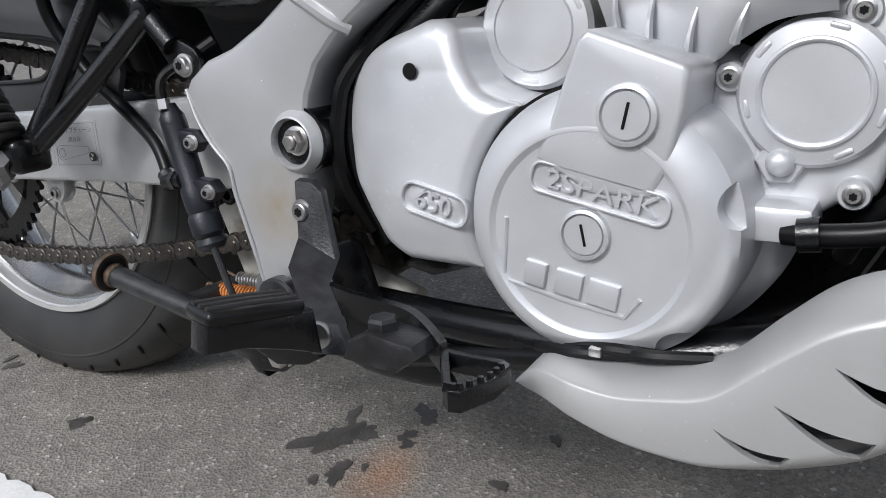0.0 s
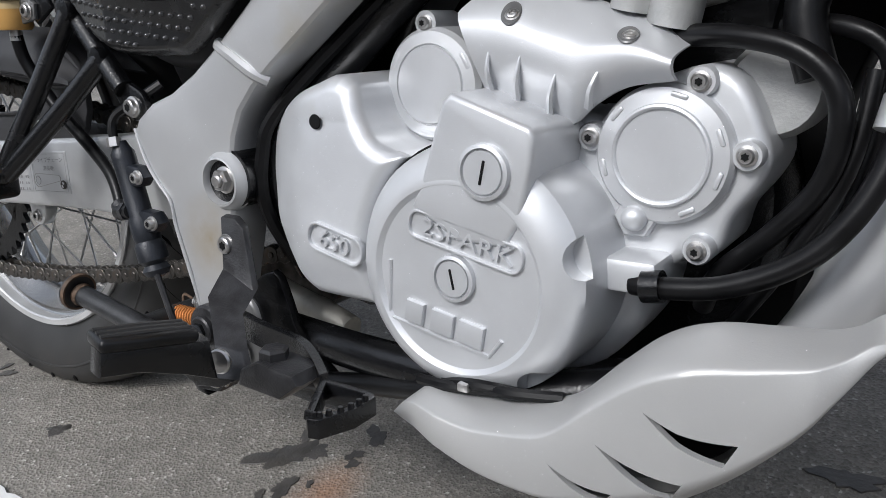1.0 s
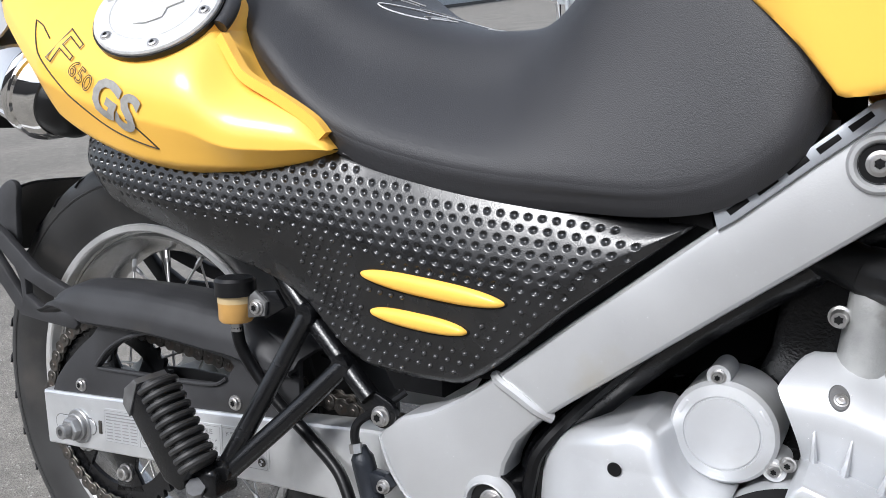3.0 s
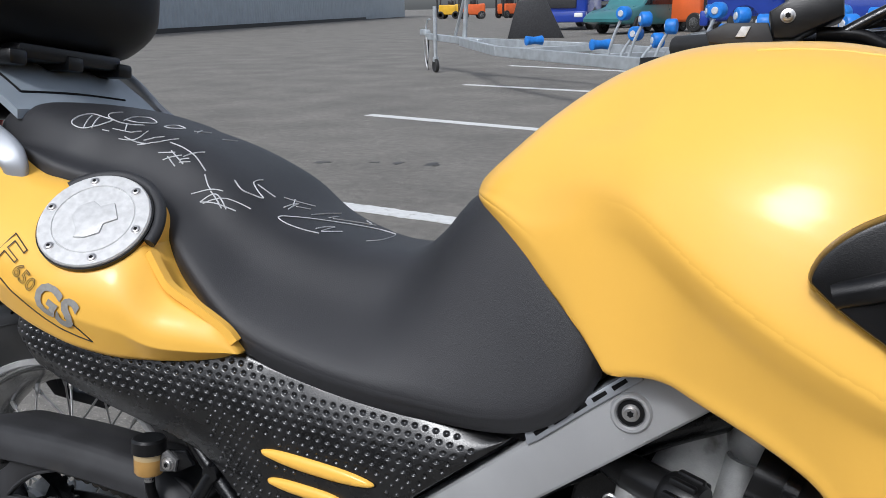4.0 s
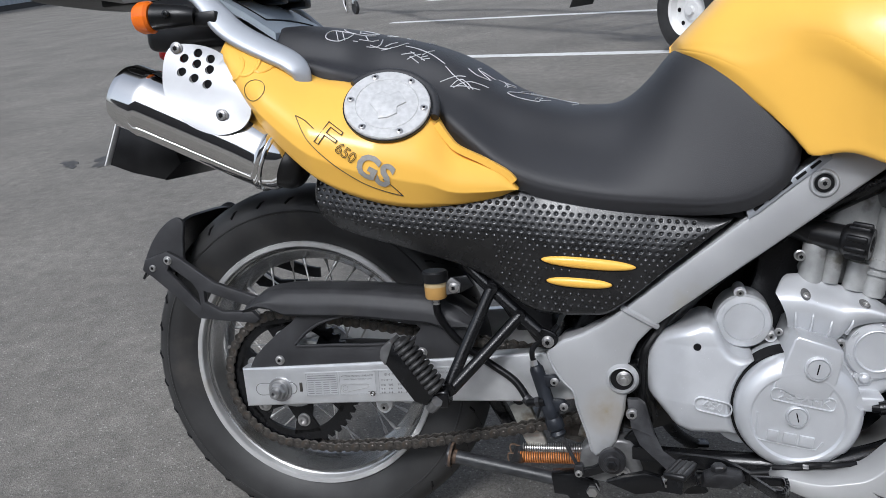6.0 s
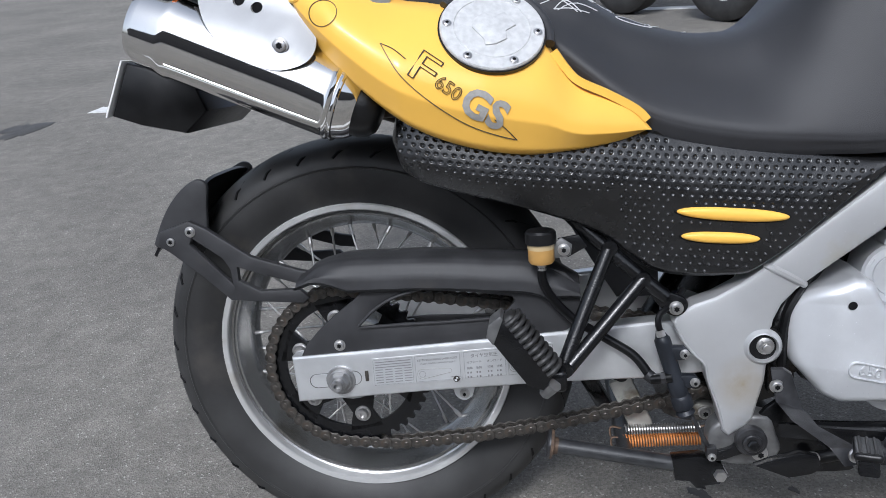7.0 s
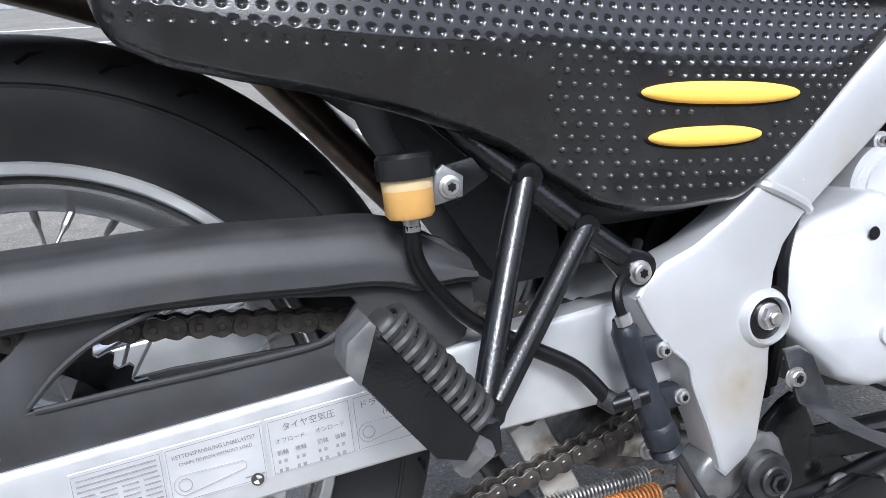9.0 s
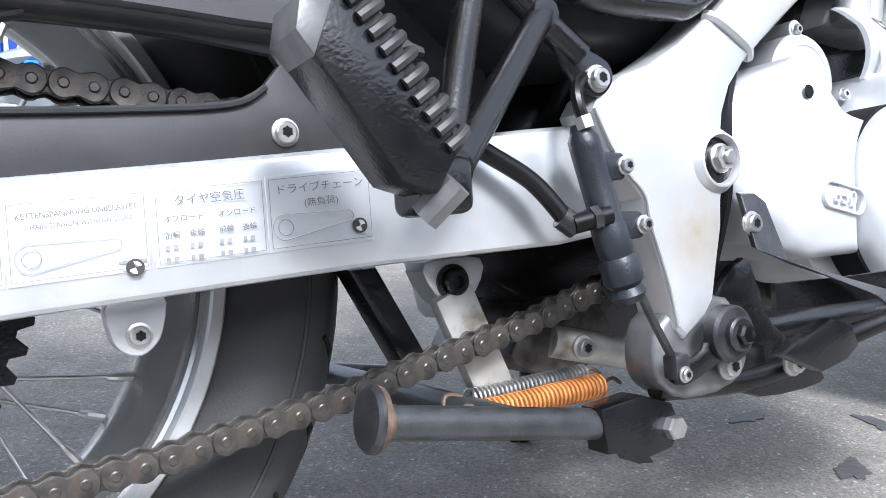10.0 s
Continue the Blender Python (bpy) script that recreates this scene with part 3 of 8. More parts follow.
seglen = [(b - a).length for a, b in zip(tot, tot[1:])]
whole = sum(seglen)
N_LINK = int(whole / 0.0159 / 2) * 2
link_pos = []
acc, si = 0.0, 0
for k in range(N_LINK + 1):
    want = whole * k / N_LINK
    while si < len(seglen) - 1 and acc + seglen[si] < want:
        acc += seglen[si]
        si += 1
    link_pos.append(tot[si].lerp(tot[si + 1], min(1, (want - acc) / seglen[si])))


def link_mesh(name, wide):
    """A chain link of unit pitch along x: two waisted side plates, pins and rollers."""
    bm = bmesh.new()
    p = 0.0159
    y = 0.0098 if wide else 0.0066
    out = []
    for cx, start in ((p / 2, -118), (-p / 2, 62)):
        out += [(cx + 0.0080 * math.cos(radians(start + 236 * k / 10)), 0.0088 * math.sin(radians(start + 236 * k / 10))) for k in range(11)]
        out.append((0.0, 0.0064 if cx > 0 else -0.0064))
    for s in (-1, 1):
        prism(out, s * y - 0.0011, s * y + 0.0011, 0.0006, 1, bm)
    plates = len(bm.faces)
    for cx in (-p / 2, p / 2):
        if wide:
            lathe([(0.0, -0.0119), (0.0026, -0.0119), (0.0034, -0.0113), (0.0034, 0.0113), (0.0026, 0.0119), (0, 0.0119)], pose(cx, 0, 0, 90, 0, 0), 8, bm)
        else:
            lathe([(0.0056, -0.0058), (0.0056, 0.0058)], pose(cx, 0, 0, 90, 0, 0), 8, bm)
    bmesh.ops.recalc_face_normals(bm, faces=bm.faces)
    bm.faces.ensure_lookup_table()
    for f in bm.faces[plates:]:
        f.material_index = 1
    me = bpy.data.meshes.new(name)
    bm.to_mesh(me)
    bm.free()
    me.materials.append(CHAIN)
    me.materials.append(CHAIN_PIN)
    me.shade_smooth()
    me.set_sharp_from_angle(angle=radians(35))
    return me


chain = tagged(new("chain"), "oily rust-brown drive chain")
chain.parent = bike
links = [link_mesh("chain_link", False), link_mesh("chain_link", True)]
for k in range(N_LINK):
    a, b = link_pos[k], link_pos[k + 1]
    ob = new("chain_link", links[k % 2])
    ob.parent = chain
    ang = math.atan2(b.z - a.z, b.x - a.x)
    ob.matrix_local = Matrix.Translation(((a.x + b.x) / 2, CHY, (a.z + b.z) / 2)) @ Matrix.Rotation(-ang, 4, "Y")

# swingarm
arm_out = [(-0.071, 0.354), (0.03, 0.361), (0.213, 0.374), (0.34, 0.384), (0.43, 0.392), (0.50, 0.397), (0.52, 0.36), (0.51, 0.318), (0.45, 0.311), (0.30, 0.307), (0.12, 0.297), (-0.068, 0.284)]
swingarm = part("swingarm", prism(arm_out, -0.163, -0.128, 0.006, 3), ALU, bike, "brushed aluminium box-section swingarm", sharp=25)
part("swingarm_far_side", prism(arm_out, 0.125, 0.155, 0.006, 3), ALU, bike)
part("swingarm_pivot_tube", tube([(0.50, -0.15, 0.365), (0.50, 0.15, 0.365)], 0.035, 20, smooth=False), ALU, bike)
ax = out_y(0, -0.163, 0.319)
slot_line = [(-0.036 + 0.011 * math.cos(a), 0.3175 + 0.011 * math.sin(a)) for a in np.linspace(math.pi / 2, 3 * math.pi / 2, 10)] + [(0.020 + 0.011 * math.cos(a), 0.3215 + 0.011 * math.sin(a)) for a in np.linspace(-math.pi / 2, math.pi / 2, 10)]
part("axle_slot", prism(slot_line, -0.1637, -0.160, 0.0003, 1), SCUFF, bike)
part("axle_slot_floor", prism([(x * 0.97, 0.3195 + (z - 0.3195) * 0.90) for x, z in slot_line], -0.1641, -0.160, 0.0003, 1), ALU, bike)
part("axle_washer", lathe([(0.0, 0), (0.0215, 0), (0.0215, 0.003), (0.0205, 0.004), (0.017, 0.004), (0.017, 0.008), (0.016, 0.009), (0, 0.009)], ax, 32), AXLE_STEEL, bike, sharp=25)
part("axle_nut", lathe([(0.0, 0.008), (0.0145, 0.008), (0.0145, 0.016), (0.0125, 0.018), (0.0, 0.018)], ax, 6), AXLE_STEEL, bike, sharp=20)
part("axle_end", lathe([(0.0090, 0.017), (0.0090, 0.026), (0.0078, 0.028), (0.0045, 0.028), (0.0045, 0.022), (0, 0.022)], ax, 20, cap=False), AXLE_STEEL, bike, sharp=25)
part("axle_mark", prism([(0.036, 0.332), (0.041, 0.332), (0.041, 0.316), (0.036, 0.316)], -0.1645, -0.160, 0.0005), DARK_INK, bike)

# stickers on the swingarm
def arm_z(x, k):
    """Height on the swingarm's face: k from 0 (lower edge) to 1 (upper edge)."""
    lo = np.interp(x, [-0.07, 0.12, 0.30, 0.45], [0.284, 0.297, 0.307, 0.311])
    hi = np.interp(x, [-0.07, 0.03, 0.213, 0.34, 0.43], [0.354, 0.361, 0.374, 0.384, 0.392])
    return float(lo + (hi - lo) * k)


def bar(bm, x0, x1, k, h, y=-0.1652):
    z0, z1 = arm_z(x0, k), arm_z(x1, k)
    v = [bm.verts.new((x, yy, z)) for x, z, yy in ((x0, z0 - h / 2, y), (x1, z1 - h / 2, y), (x1, z1 + h / 2, y), (x0, z0 + h / 2, y))]
    bm.faces.new(v)


def frame_lines(bm, x0, x1, k0, k1, w=0.0004):
    bar(bm, x0, x1, k0, w)
    bar(bm, x0, x1, k1, w)
    for x in (x0, x1):
        v = [bm.verts.new((xx, -0.1652, arm_z(x, k))) for xx, k in ((x - w / 2, k0), (x + w / 2, k0), (x + w / 2, k1), (x - w / 2, k1))]
        bm.faces.new(v)


for x0, x1 in ((0.048, 0.108), (0.109, 0.176), (0.179, 0.240), (0.241, 0.306)):
    z = [arm_z(x0, 0.22), arm_z(x1, 0.22), arm_z(x1, 0.82), arm_z(x0, 0.82)]
    lab = part("sticker", prism([(x0, z[0]), (x1, z[1]), (x1, z[2]), (x0, z[3])], -0.1637, -0.1625, 0.0002, 1), LABEL, bike, "pale information sticker with fine grey print")
    ink = bmesh.new()
    frame_lines(ink, x0 + 0.0015, x1 - 0.0015, 0.25, 0.79)
    part("sticker_frame", ink, PALE_INK, lab)
ink = bmesh.new()
rnd = random.Random(5)
for row in range(9):
    k = 0.74 - row * 0.055
    if row < 3:
        bar(ink, 0.052, 0.104, k, 0.0013)
    else:
        for x in (0.052, 0.066, 0.080, 0.094):
            bar(ink, x, x + 0.011, k, 0.0012)
bar(ink, 0.16, 0.174, 0.30, 0.001)
for row in range(2):
    for x in (0.184, 0.197, 0.213, 0.226):
        bar(ink, x, x + 0.002, 0.36 - row * 0.09, 0.0026)
        bar(ink, x + 0.004, x + 0.0065, 0.36 - row * 0.09, 0.0026)
tagged(part("sticker_print", ink, PALE_INK, bike), kind="stuff")
# the little drive-chain drawings: drop-shaped outlines
for cx in (0.137, 0.268):
    loop = [(cx - 0.017 + 0.0075 * math.cos(a), -0.1652, arm_z(cx, 0.42) - 0.0022 + 0.0075 * math.sin(a)) for a in np.linspace(1.75, 4.6, 16)] + [(cx + 0.022 + 0.0032 * math.cos(a), -0.1652, arm_z(cx, 0.42) + 0.0030 + 0.0032 * math.sin(a)) for a in np.linspace(-1.4, 1.7, 10)]
    part("sticker_drawing", tube([(cx - 0.017 + 0.0045 * math.cos(a), -0.1652, arm_z(cx, 0.42) - 0.0022 + 0.0045 * math.sin(a)) for a in np.linspace(0, 6.283, 20)], 0.0003, 4, 1, smooth=False), PALE_INK, bike)
    part("sticker_drawing", tube(loop + loop[:1], 0.0003, 4, 1, smooth=False), GREY_INK, bike)
for cx, ck in ((0.168, 0.25), (0.297, 0.35)):
    z = arm_z(cx, ck)
    rnd_badge = lathe([(0.0, 0), (0.0046, 0), (0.0046, 0.0012), (0, 0.0012)], out_y(cx, -0.1645, z), 20)
    bd = part("sticker_badge", rnd_badge, DARK_INK, bike)
    q = bmesh.new()
    for s in (0, math.pi):
        vs = [q.verts.new((cx, -0.1660, z))] + [q.verts.new((cx + 0.0033 * math.cos(s + t), -0.1660, z + 0.0033 * math.sin(s + t))) for t in np.linspace(0.3, 1.87, 6)]
        q.faces.new(vs)
    part("badge_quarter", q, WHITE_INK, bd)


def plate(outline, holes, y0, y1, bevel=0.0015, bm=None, m=None, seg=2):
    """A flat plate with holes: outlines are (x, z) loops."""
    own = bmesh.new()
    fronts = []
    for loop in [outline, *holes]:
        vs = [own.verts.new((x, y0, z)) for x, z in loop]
        fronts.append(vs)
        for a, b in zip(vs, vs[1:] + vs[:1]):
            own.edges.new((a, b))
    bmesh.ops.triangle_fill(own, use_beauty=True, use_dissolve=False, edges=list(own.edges))
    ext = bmesh.ops.extrude_face_region(own, geom=list(own.faces))
    bmesh.ops.translate(own, verts=[v for v in ext["geom"] if isinstance(v, bmesh.types.BMVert)], vec=(0, y1 - y0, 0))
    bmesh.ops.recalc_face_normals(own, faces=own.faces)
    if bevel:
        rim = [e for e in own.edges if len(e.link_faces) == 2 and e.calc_face_angle(0) > 1.2 and abs(e.verts[0].co.y - e.verts[1].co.y) < 1e-6]
        bmesh.ops.bevel(own, geom=rim, offset=bevel, segments=seg, profile=0.5, affect="EDGES", clamp_overlap=True)
    return absorb(bm, own, m)


def soft(pts, steps=5):
    """A rounded closed outline through (x, z) points."""
    return [(p.x, p.y) for p in smooth_line([(x, z, 0) for x, z in pts], steps, closed=True)]


# ---- chain guard and rear hugger ----
guard_out = [(-0.046, 0.464), (-0.028, 0.480), (0.0, 0.491), (0.05, 0.494), (0.108, 0.494), (0.17, 0.491), (0.227, 0.487), (0.29, 0.479), (0.325, 0.466), (0.345, 0.446), (0.345, 0.41), (0.335, 0.388), (0.305, 0.374), (0.235, 0.372), (0.088, 0.360), (-0.02, 0.354), (-0.058, 0.352), (-0.047, 0.372), (-0.028, 0.392), (0.0, 0.416), (0.028, 0.436), (0.042, 0.450), (0.030, 0.456), (-0.01, 0.458)]
guard_win = [(0.033, 0.396), (0.052, 0.414), (0.075, 0.430), (0.10, 0.441), (0.125, 0.447), (0.20, 0.442), (0.252, 0.434), (0.256, 0.428), (0.245, 0.415), (0.225, 0.405), (0.16, 0.401), (0.094, 0.399)]
guard = part("chain_guard", plate(guard_out, [guard_win], -0.158, -0.150, 0.002), BLACK_MATT, bike, "dark grey plastic chain guard with a long window")
top_z = spl([(-0.046, 0.464), (-0.028, 0.480), (0.0, 0.491), (0.05, 0.494), (0.108, 0.494), (0.227, 0.487), (0.29, 0.479), (0.345, 0.446)])


def guard_band(u, v):
    """The guard's upper band: undercut below, a sharp edge, a face that looks up and out, then the top."""
    x = -0.052 + 0.397 * u
    zt = top_z(x)
    drop = 0.040 * min(1.0, max(0.12, (x + 0.052) / 0.075)) * min(1.0, max(0.3, (0.36 - x) / 0.06))
    prof = [(-0.152, zt - drop - 0.004), (-0.172, zt - drop), (-0.1745, zt - drop + 0.002), (-0.1735, zt - drop * 0.55), (-0.166, zt - 0.006), (-0.158, zt + 0.001), (-0.130, zt + 0.006), (-0.085, zt - 0.002)]
    k = v * (len(prof) - 1)
    a = min(int(k), len(prof) - 2)
    p, q = prof[a], prof[a + 1]
    return Vector((x, p[0] + (q[0] - p[0]) * (k - a), p[1] + (q[1] - p[1]) * (k - a)))


part("guard_band", sheet(guard_band, 36, 21, (0, 0.004, -0.003)), BLACK_MATT, guard, sharp=40)
# Black plate added behind the window, its height fitted to the camera's views.
part("window_dark_plate", plate([(0.03, 0.372), (0.06, 0.384), (0.12, 0.388), (0.27, 0.386), (0.31, 0.375), (0.30, 0.335), (0.05, 0.330)], [], -0.088, -0.084, 0.001), BLACK, guard)
part("window_lip", tube([(0.036, -0.159, 0.3955), (0.094, -0.160, 0.3985), (0.16, -0.160, 0.4005), (0.225, -0.160, 0.4045), (0.247, -0.160, 0.415)], 0.0020, 6), BLACK_MATT, guard)
part("window_lip", tube([(0.033, -0.159, 0.399), (0.056, -0.160, 0.421), (0.085, -0.160, 0.438), (0.125, -0.160, 0.450)], 0.0022, 6), BLACK_MATT, guard)
screw(bike, 0.002, -0.158, 0.370, 0.0062, 0.005)
screw(bike, 0.257, -0.158, 0.389, 0.0062, 0.005)


def hugger(u, v):
    a = radians(147 - 23 * u)
    w = 0.094
    k = -1 + 2 * v
    r = 0.352 + 0.006 * u - 0.010 * abs(k) ** 4
    return Vector((-0.004 + r * math.cos(a), k * w, AXLE_Z - 0.006 + r * math.sin(a)))


hug = part("rear_mudguard", sheet(hugger, 14, 16, (0.004, 0, -0.003)), BLACK, bike, "black plastic rear tyre hugger on twin struts", sharp=60)
side_out = soft([(-0.283, 0.512), (-0.278, 0.535), (-0.258, 0.570), (-0.232, 0.598), (-0.206, 0.612), (-0.190, 0.603), (-0.194, 0.575), (-0.197, 0.545), (-0.200, 0.522), (-0.232, 0.508)], 3)
part("mudguard_side", prism(side_out, -0.100, -0.090, 0.004), BLACK_MATT, hug)
part("mudguard_side", prism(side_out, 0.090, 0.100, 0.004), BLACK_MATT, hug)
strut = plate([(-0.262, 0.540), (-0.246, 0.545), (-0.215, 0.555), (-0.190, 0.542), (-0.128, 0.498), (-0.055, 0.474), (-0.030, 0.470), (-0.030, 0.450), (-0.055, 0.452), (-0.115, 0.470), (-0.150, 0.482), (-0.150, 0.462), (-0.118, 0.445), (-0.060, 0.446), (-0.045, 0.432), (-0.055, 0.424), (-0.120, 0.428), (-0.166, 0.432), (-0.205, 0.470), (-0.250, 0.508), (-0.268, 0.520)],
              [[(-0.218, 0.520), (-0.214, 0.528), (-0.172, 0.497), (-0.162, 0.480), (-0.160, 0.458)]], -0.124, -0.112, 0.003)
far_strut = strut.copy()
part("strut", strut, BLACK_MATT, hug)
for v in far_strut.verts:
    v.co.y = -v.co.y
bmesh.ops.reverse_faces(far_strut, faces=far_strut.faces)
part("strut", far_strut, BLACK_MATT, hug)
screw(bike, -0.214, -0.124, 0.539, 0.006, 0.005)
screw(bike, -0.246, -0.122, 0.525, 0.006, 0.005)

# ---- main frame ----
beam = [(0.462, 0.400), (0.470, 0.412), (0.490, 0.425), (0.517, 0.434), (0.548, 0.451), (0.576, 0.471), (0.646, 0.527), (0.752, 0.608), (0.821, 0.663), (0.93, 0.75), (0.97, 0.70), (0.8896, 0.640), (0.8365, 0.601), (0.746, 0.535), (0.688, 0.4925), (0.640, 0.4575), (0.6175, 0.440), (0.600, 0.421), (0.590, 0.400), (0.586, 0.380), (0.586, 0.350), (0.582, 0.335), (0.580, 0.315), (0.572, 0.286), (0.566, 0.262), (0.556, 0.250), (0.534, 0.236), (0.526, 0.244), (0.519, 0.2766), (0.506, 0.3168), (0.502, 0.339), (0.486, 0.356), (0.473, 0.376)]
frame_side = part("frame_beam", prism(beam, -0.192, -0.150, 0.007, 3), FRAME_SILVER, bike, "silver-painted box-section main frame beam", sharp=25)
part("frame_beam_far_side", prism(beam, 0.160, 0.205, 0.007, 2), FRAME_SILVER, bike)
weld = tube([(0.579, -0.186, 0.474), (0.585, -0.1915, 0.471), (0.600, -0.1925, 0.463), (0.618, -0.1915, 0.452), (0.628, -0.184, 0.445)], 0.0048, 8)
part("weld_bead", weld, FRAME_SILVER, frame_side)
PVX, PVZ = 0.579, 0.366
RGX, RGZ = PVX - 0.0030, PVZ - 0.0015
boss = lathe([(0.0168, -0.006), (0.0173, 0.005), (0.0188, 0.0085), (0.0204, 0.0080), (0.0225, 0.0042), (0.0250, 0.0008), (0.0260, -0.004)], out_y(RGX, -0.190, RGZ), 40, cap=False)
part("pivot_boss", boss, FRAME_SILVER, frame_side)
# Black disc just above the beam face; its colour gives the hollow's shade.
part("pivot_recess_shade", lathe([(0.0, 0.0024), (0.0172, 0.0024)], out_y(RGX, -0.190, RGZ), 32, cap=False), BLACK_METAL, frame_side)
part("boss_tube", tube([(PVX, -0.15, PVZ), (PVX, -0.1900, PVZ)], 0.0250, 28, smooth=False), BLACK_METAL, frame_side)
part("beam_edge_bead", tube([(0.4645, -0.1905, 0.402), (0.475, -0.192, 0.3775), (0.488, -0.192, 0.358), (0.5035, -0.192, 0.341), (0.508, -0.192, 0.318), (0.5205, -0.192, 0.278), (0.528, -0.1905, 0.247)], 0.0018, 8), FRAME_SILVER, frame_side)
part("pivot_washer", lathe([(0.0, 0.0052), (0.0112, 0.0052), (0.0112, 0.0075), (0.0105, 0.0080), (0.0, 0.0080)], out_y(PVX, -0.187, PVZ), 28), STEEL, frame_side)
part("pivot_nut", lathe([(0.0, 0.007), (0.0094, 0.007), (0.0094, 0.0125), (0.0082, 0.0145), (0.0062, 0.0145), (0.0056, 0.0125), (0.0, 0.0125)], out_y(PVX, -0.187, PVZ), 6), STEEL, frame_side, sharp=20)
part("pivot_thread", lathe([(0.0, 0.012), (0.0052, 0.012), (0.0052, 0.0165), (0.0042, 0.0175), (0.0, 0.0175)], out_y(PVX, -0.187, PVZ), 16), STEEL, frame_side)
FBX, FBZ = 0.8485, 0.651
part("bolt_boss", lathe([(0.0125, 0.003), (0.0150, 0.006), (0.0175, 0.006), (0.0195, 0.003), (0.0200, -0.002)], out_y(FBX, -0.1905, FBZ), 36, cap=False), FRAME_SILVER, frame_side)
# Black dish on the beam, recess shade put into its colour.
part("bolt_recess_shade", lathe([(0.0, 0.0025), (0.0125, 0.0025), (0.013, 0.0045)], out_y(FBX, -0.1905, FBZ), 28, cap=False), RECESS_SHADE, frame_side)
screw(frame_side, FBX, -0.193, FBZ, 0.0062, 0.005)
# slotted strip along the top of the beam, next to the seat
strip = prism([(0.7487, 0.6185), (0.7525, 0.604), (0.765, 0.612), (0.8126, 0.650), (0.858, 0.684), (0.852, 0.692), (0.8433, 0.689), (0.8049, 0.6585), (0.775, 0.637)], -0.196, -0.150, 0.0015)
part("seat_rail_strip", strip, GRAB_SILVER, frame_side)
for k in range(5):
    x0, z0 = 0.758 + 0.0178 * k, 0.6165 + 0.01385 * k
    # Black wedges on the strip, painting the shade inside its slots.
    part("rail_slot_shade", prism([(x0, z0 + 0.002), (x0 + 0.0125, z0 + 0.0115), (x0 + 0.0150, z0 + 0.0085), (x0 + 0.003, z0 - 0.0015)], -0.1967, -0.190, 0.0005), RECESS_SHADE, frame_side)
# Black block filling the gap; its colour stands for the shadow there.
part("rail_shadow_gap", prism([(0.735, 0.606), (0.7495, 0.602), (0.746, 0.618), (0.742, 0.626), (0.72, 0.626), (0.715, 0.600)], -0.186, -0.150, 0.002), RECESS_SHADE, frame_side)
# inner black tube that follows the beam, and its cables
part("inner_frame_tube", tube([(0.97, -0.13, 0.66), (0.86, -0.115, 0.605), (0.75, -0.115, 0.535), (0.665, -0.125, 0.466), (0.612, -0.152, 0.405), (0.606, -0.156, 0.370), (0.606, -0.150, 0.330), (0.612, -0.130, 0.280)], 0.016, 12), BLACK_METAL, bike)
part("loom", tube([(0.80, -0.115, 0.575), (0.70, -0.130, 0.505), (0.622, -0.168, 0.424), (0.606, -0.176, 0.385), (0.604, -0.174, 0.34), (0.612, -0.150, 0.29)], 0.006, 8), HOSE, bike)
part("loom", tube([(0.80, -0.105, 0.565), (0.70, -0.120, 0.495), (0.630, -0.150, 0.422), (0.612, -0.160, 0.370), (0.618, -0.140, 0.30)], 0.005, 8), HOSE, bike)

# ---- seat ----
zt = spl([(-0.018, 0.893), (-0.010, 0.911), (0.005, 0.922), (0.04, 0.928), (0.09, 0.924), (0.19, 0.903), (0.29, 0.874), (0.345, 0.846), (0.40, 0.806), (0.46, 0.781), (0.53, 0.767), (0.58, 0.772), (0.62, 0.803), (0.655, 0.842), (0.70, 0.858), (0.84, 0.80)])
zb = spl([(-0.018, 0.872), (0.02, 0.862), (0.14, 0.822), (0.22, 0.795), (0.32, 0.745), (0.427, 0.664), (0.513, 0.636), (0.629, 0.624), (0.74, 0.626), (0.768, 0.636), (0.800, 0.660), (0.815, 0.680), (0.822, 0.700), (0.84, 0.74)])
wt = spl([(-0.018, 0.105), (0.0, 0.128), (0.04, 0.136), (0.10, 0.142), (0.16, 0.140), (0.22, 0.112), (0.30, 0.115), (0.36, 0.130), (0.50, 0.120), (0.58, 0.112), (0.64, 0.128), (0.70, 0.155), (0.76, 0.182), (0.84, 0.198)])
wb = spl([(-0.018, 0.120), (0.0, 0.148), (0.06, 0.172), (0.14, 0.182), (0.20, 0.165), (0.28, 0.165), (0.34, 0.190), (0.43, 0.206), (0.60, 0.206), (0.74, 0.210), (0.79, 0.211), (0.81, 0.204), (0.84, 0.180)])


def seat_row(x):
    a, b, c, d = wt(x), wb(x), zt(x), zb(x) - 0.008
    return smooth_line([(p, q, 0) for p, q in ((0, c), (a * 0.55, c - 0.003), (a * 0.92, c - 0.018), (a + (b - a) * 0.35, c - 0.055 - 0.10 * max(0, (c - d - 0.12))), (b * 0.995, d + 0.036), (b * 0.988, d + 0.012), (b * 0.95, d))], 4)


def seat_half(x, z):
    """Half the seat's width at a height."""
    line = seat_row(x)
    return float(np.interp(-z, [-p.y for p in line], [p.x for p in line]))


def seat_skin(u, v):
    x = -0.018 + 0.8370 * u ** 1.25
    side = -1 if v < 0.5 else 1
    line = seat_row(x)
    f = abs(2 * v - 1) * (len(line) - 1)
    i = min(int(f), len(line) - 2)
    p = line[i].lerp(line[i + 1], f - i)
    return Vector((x, side * p.x, p.y))


part("seat", sheet(seat_skin, 80, 60, (0, 0, -0.003)), SEAT, bike, "long black vinyl dual seat with white chalk scribbles", sharp=60)

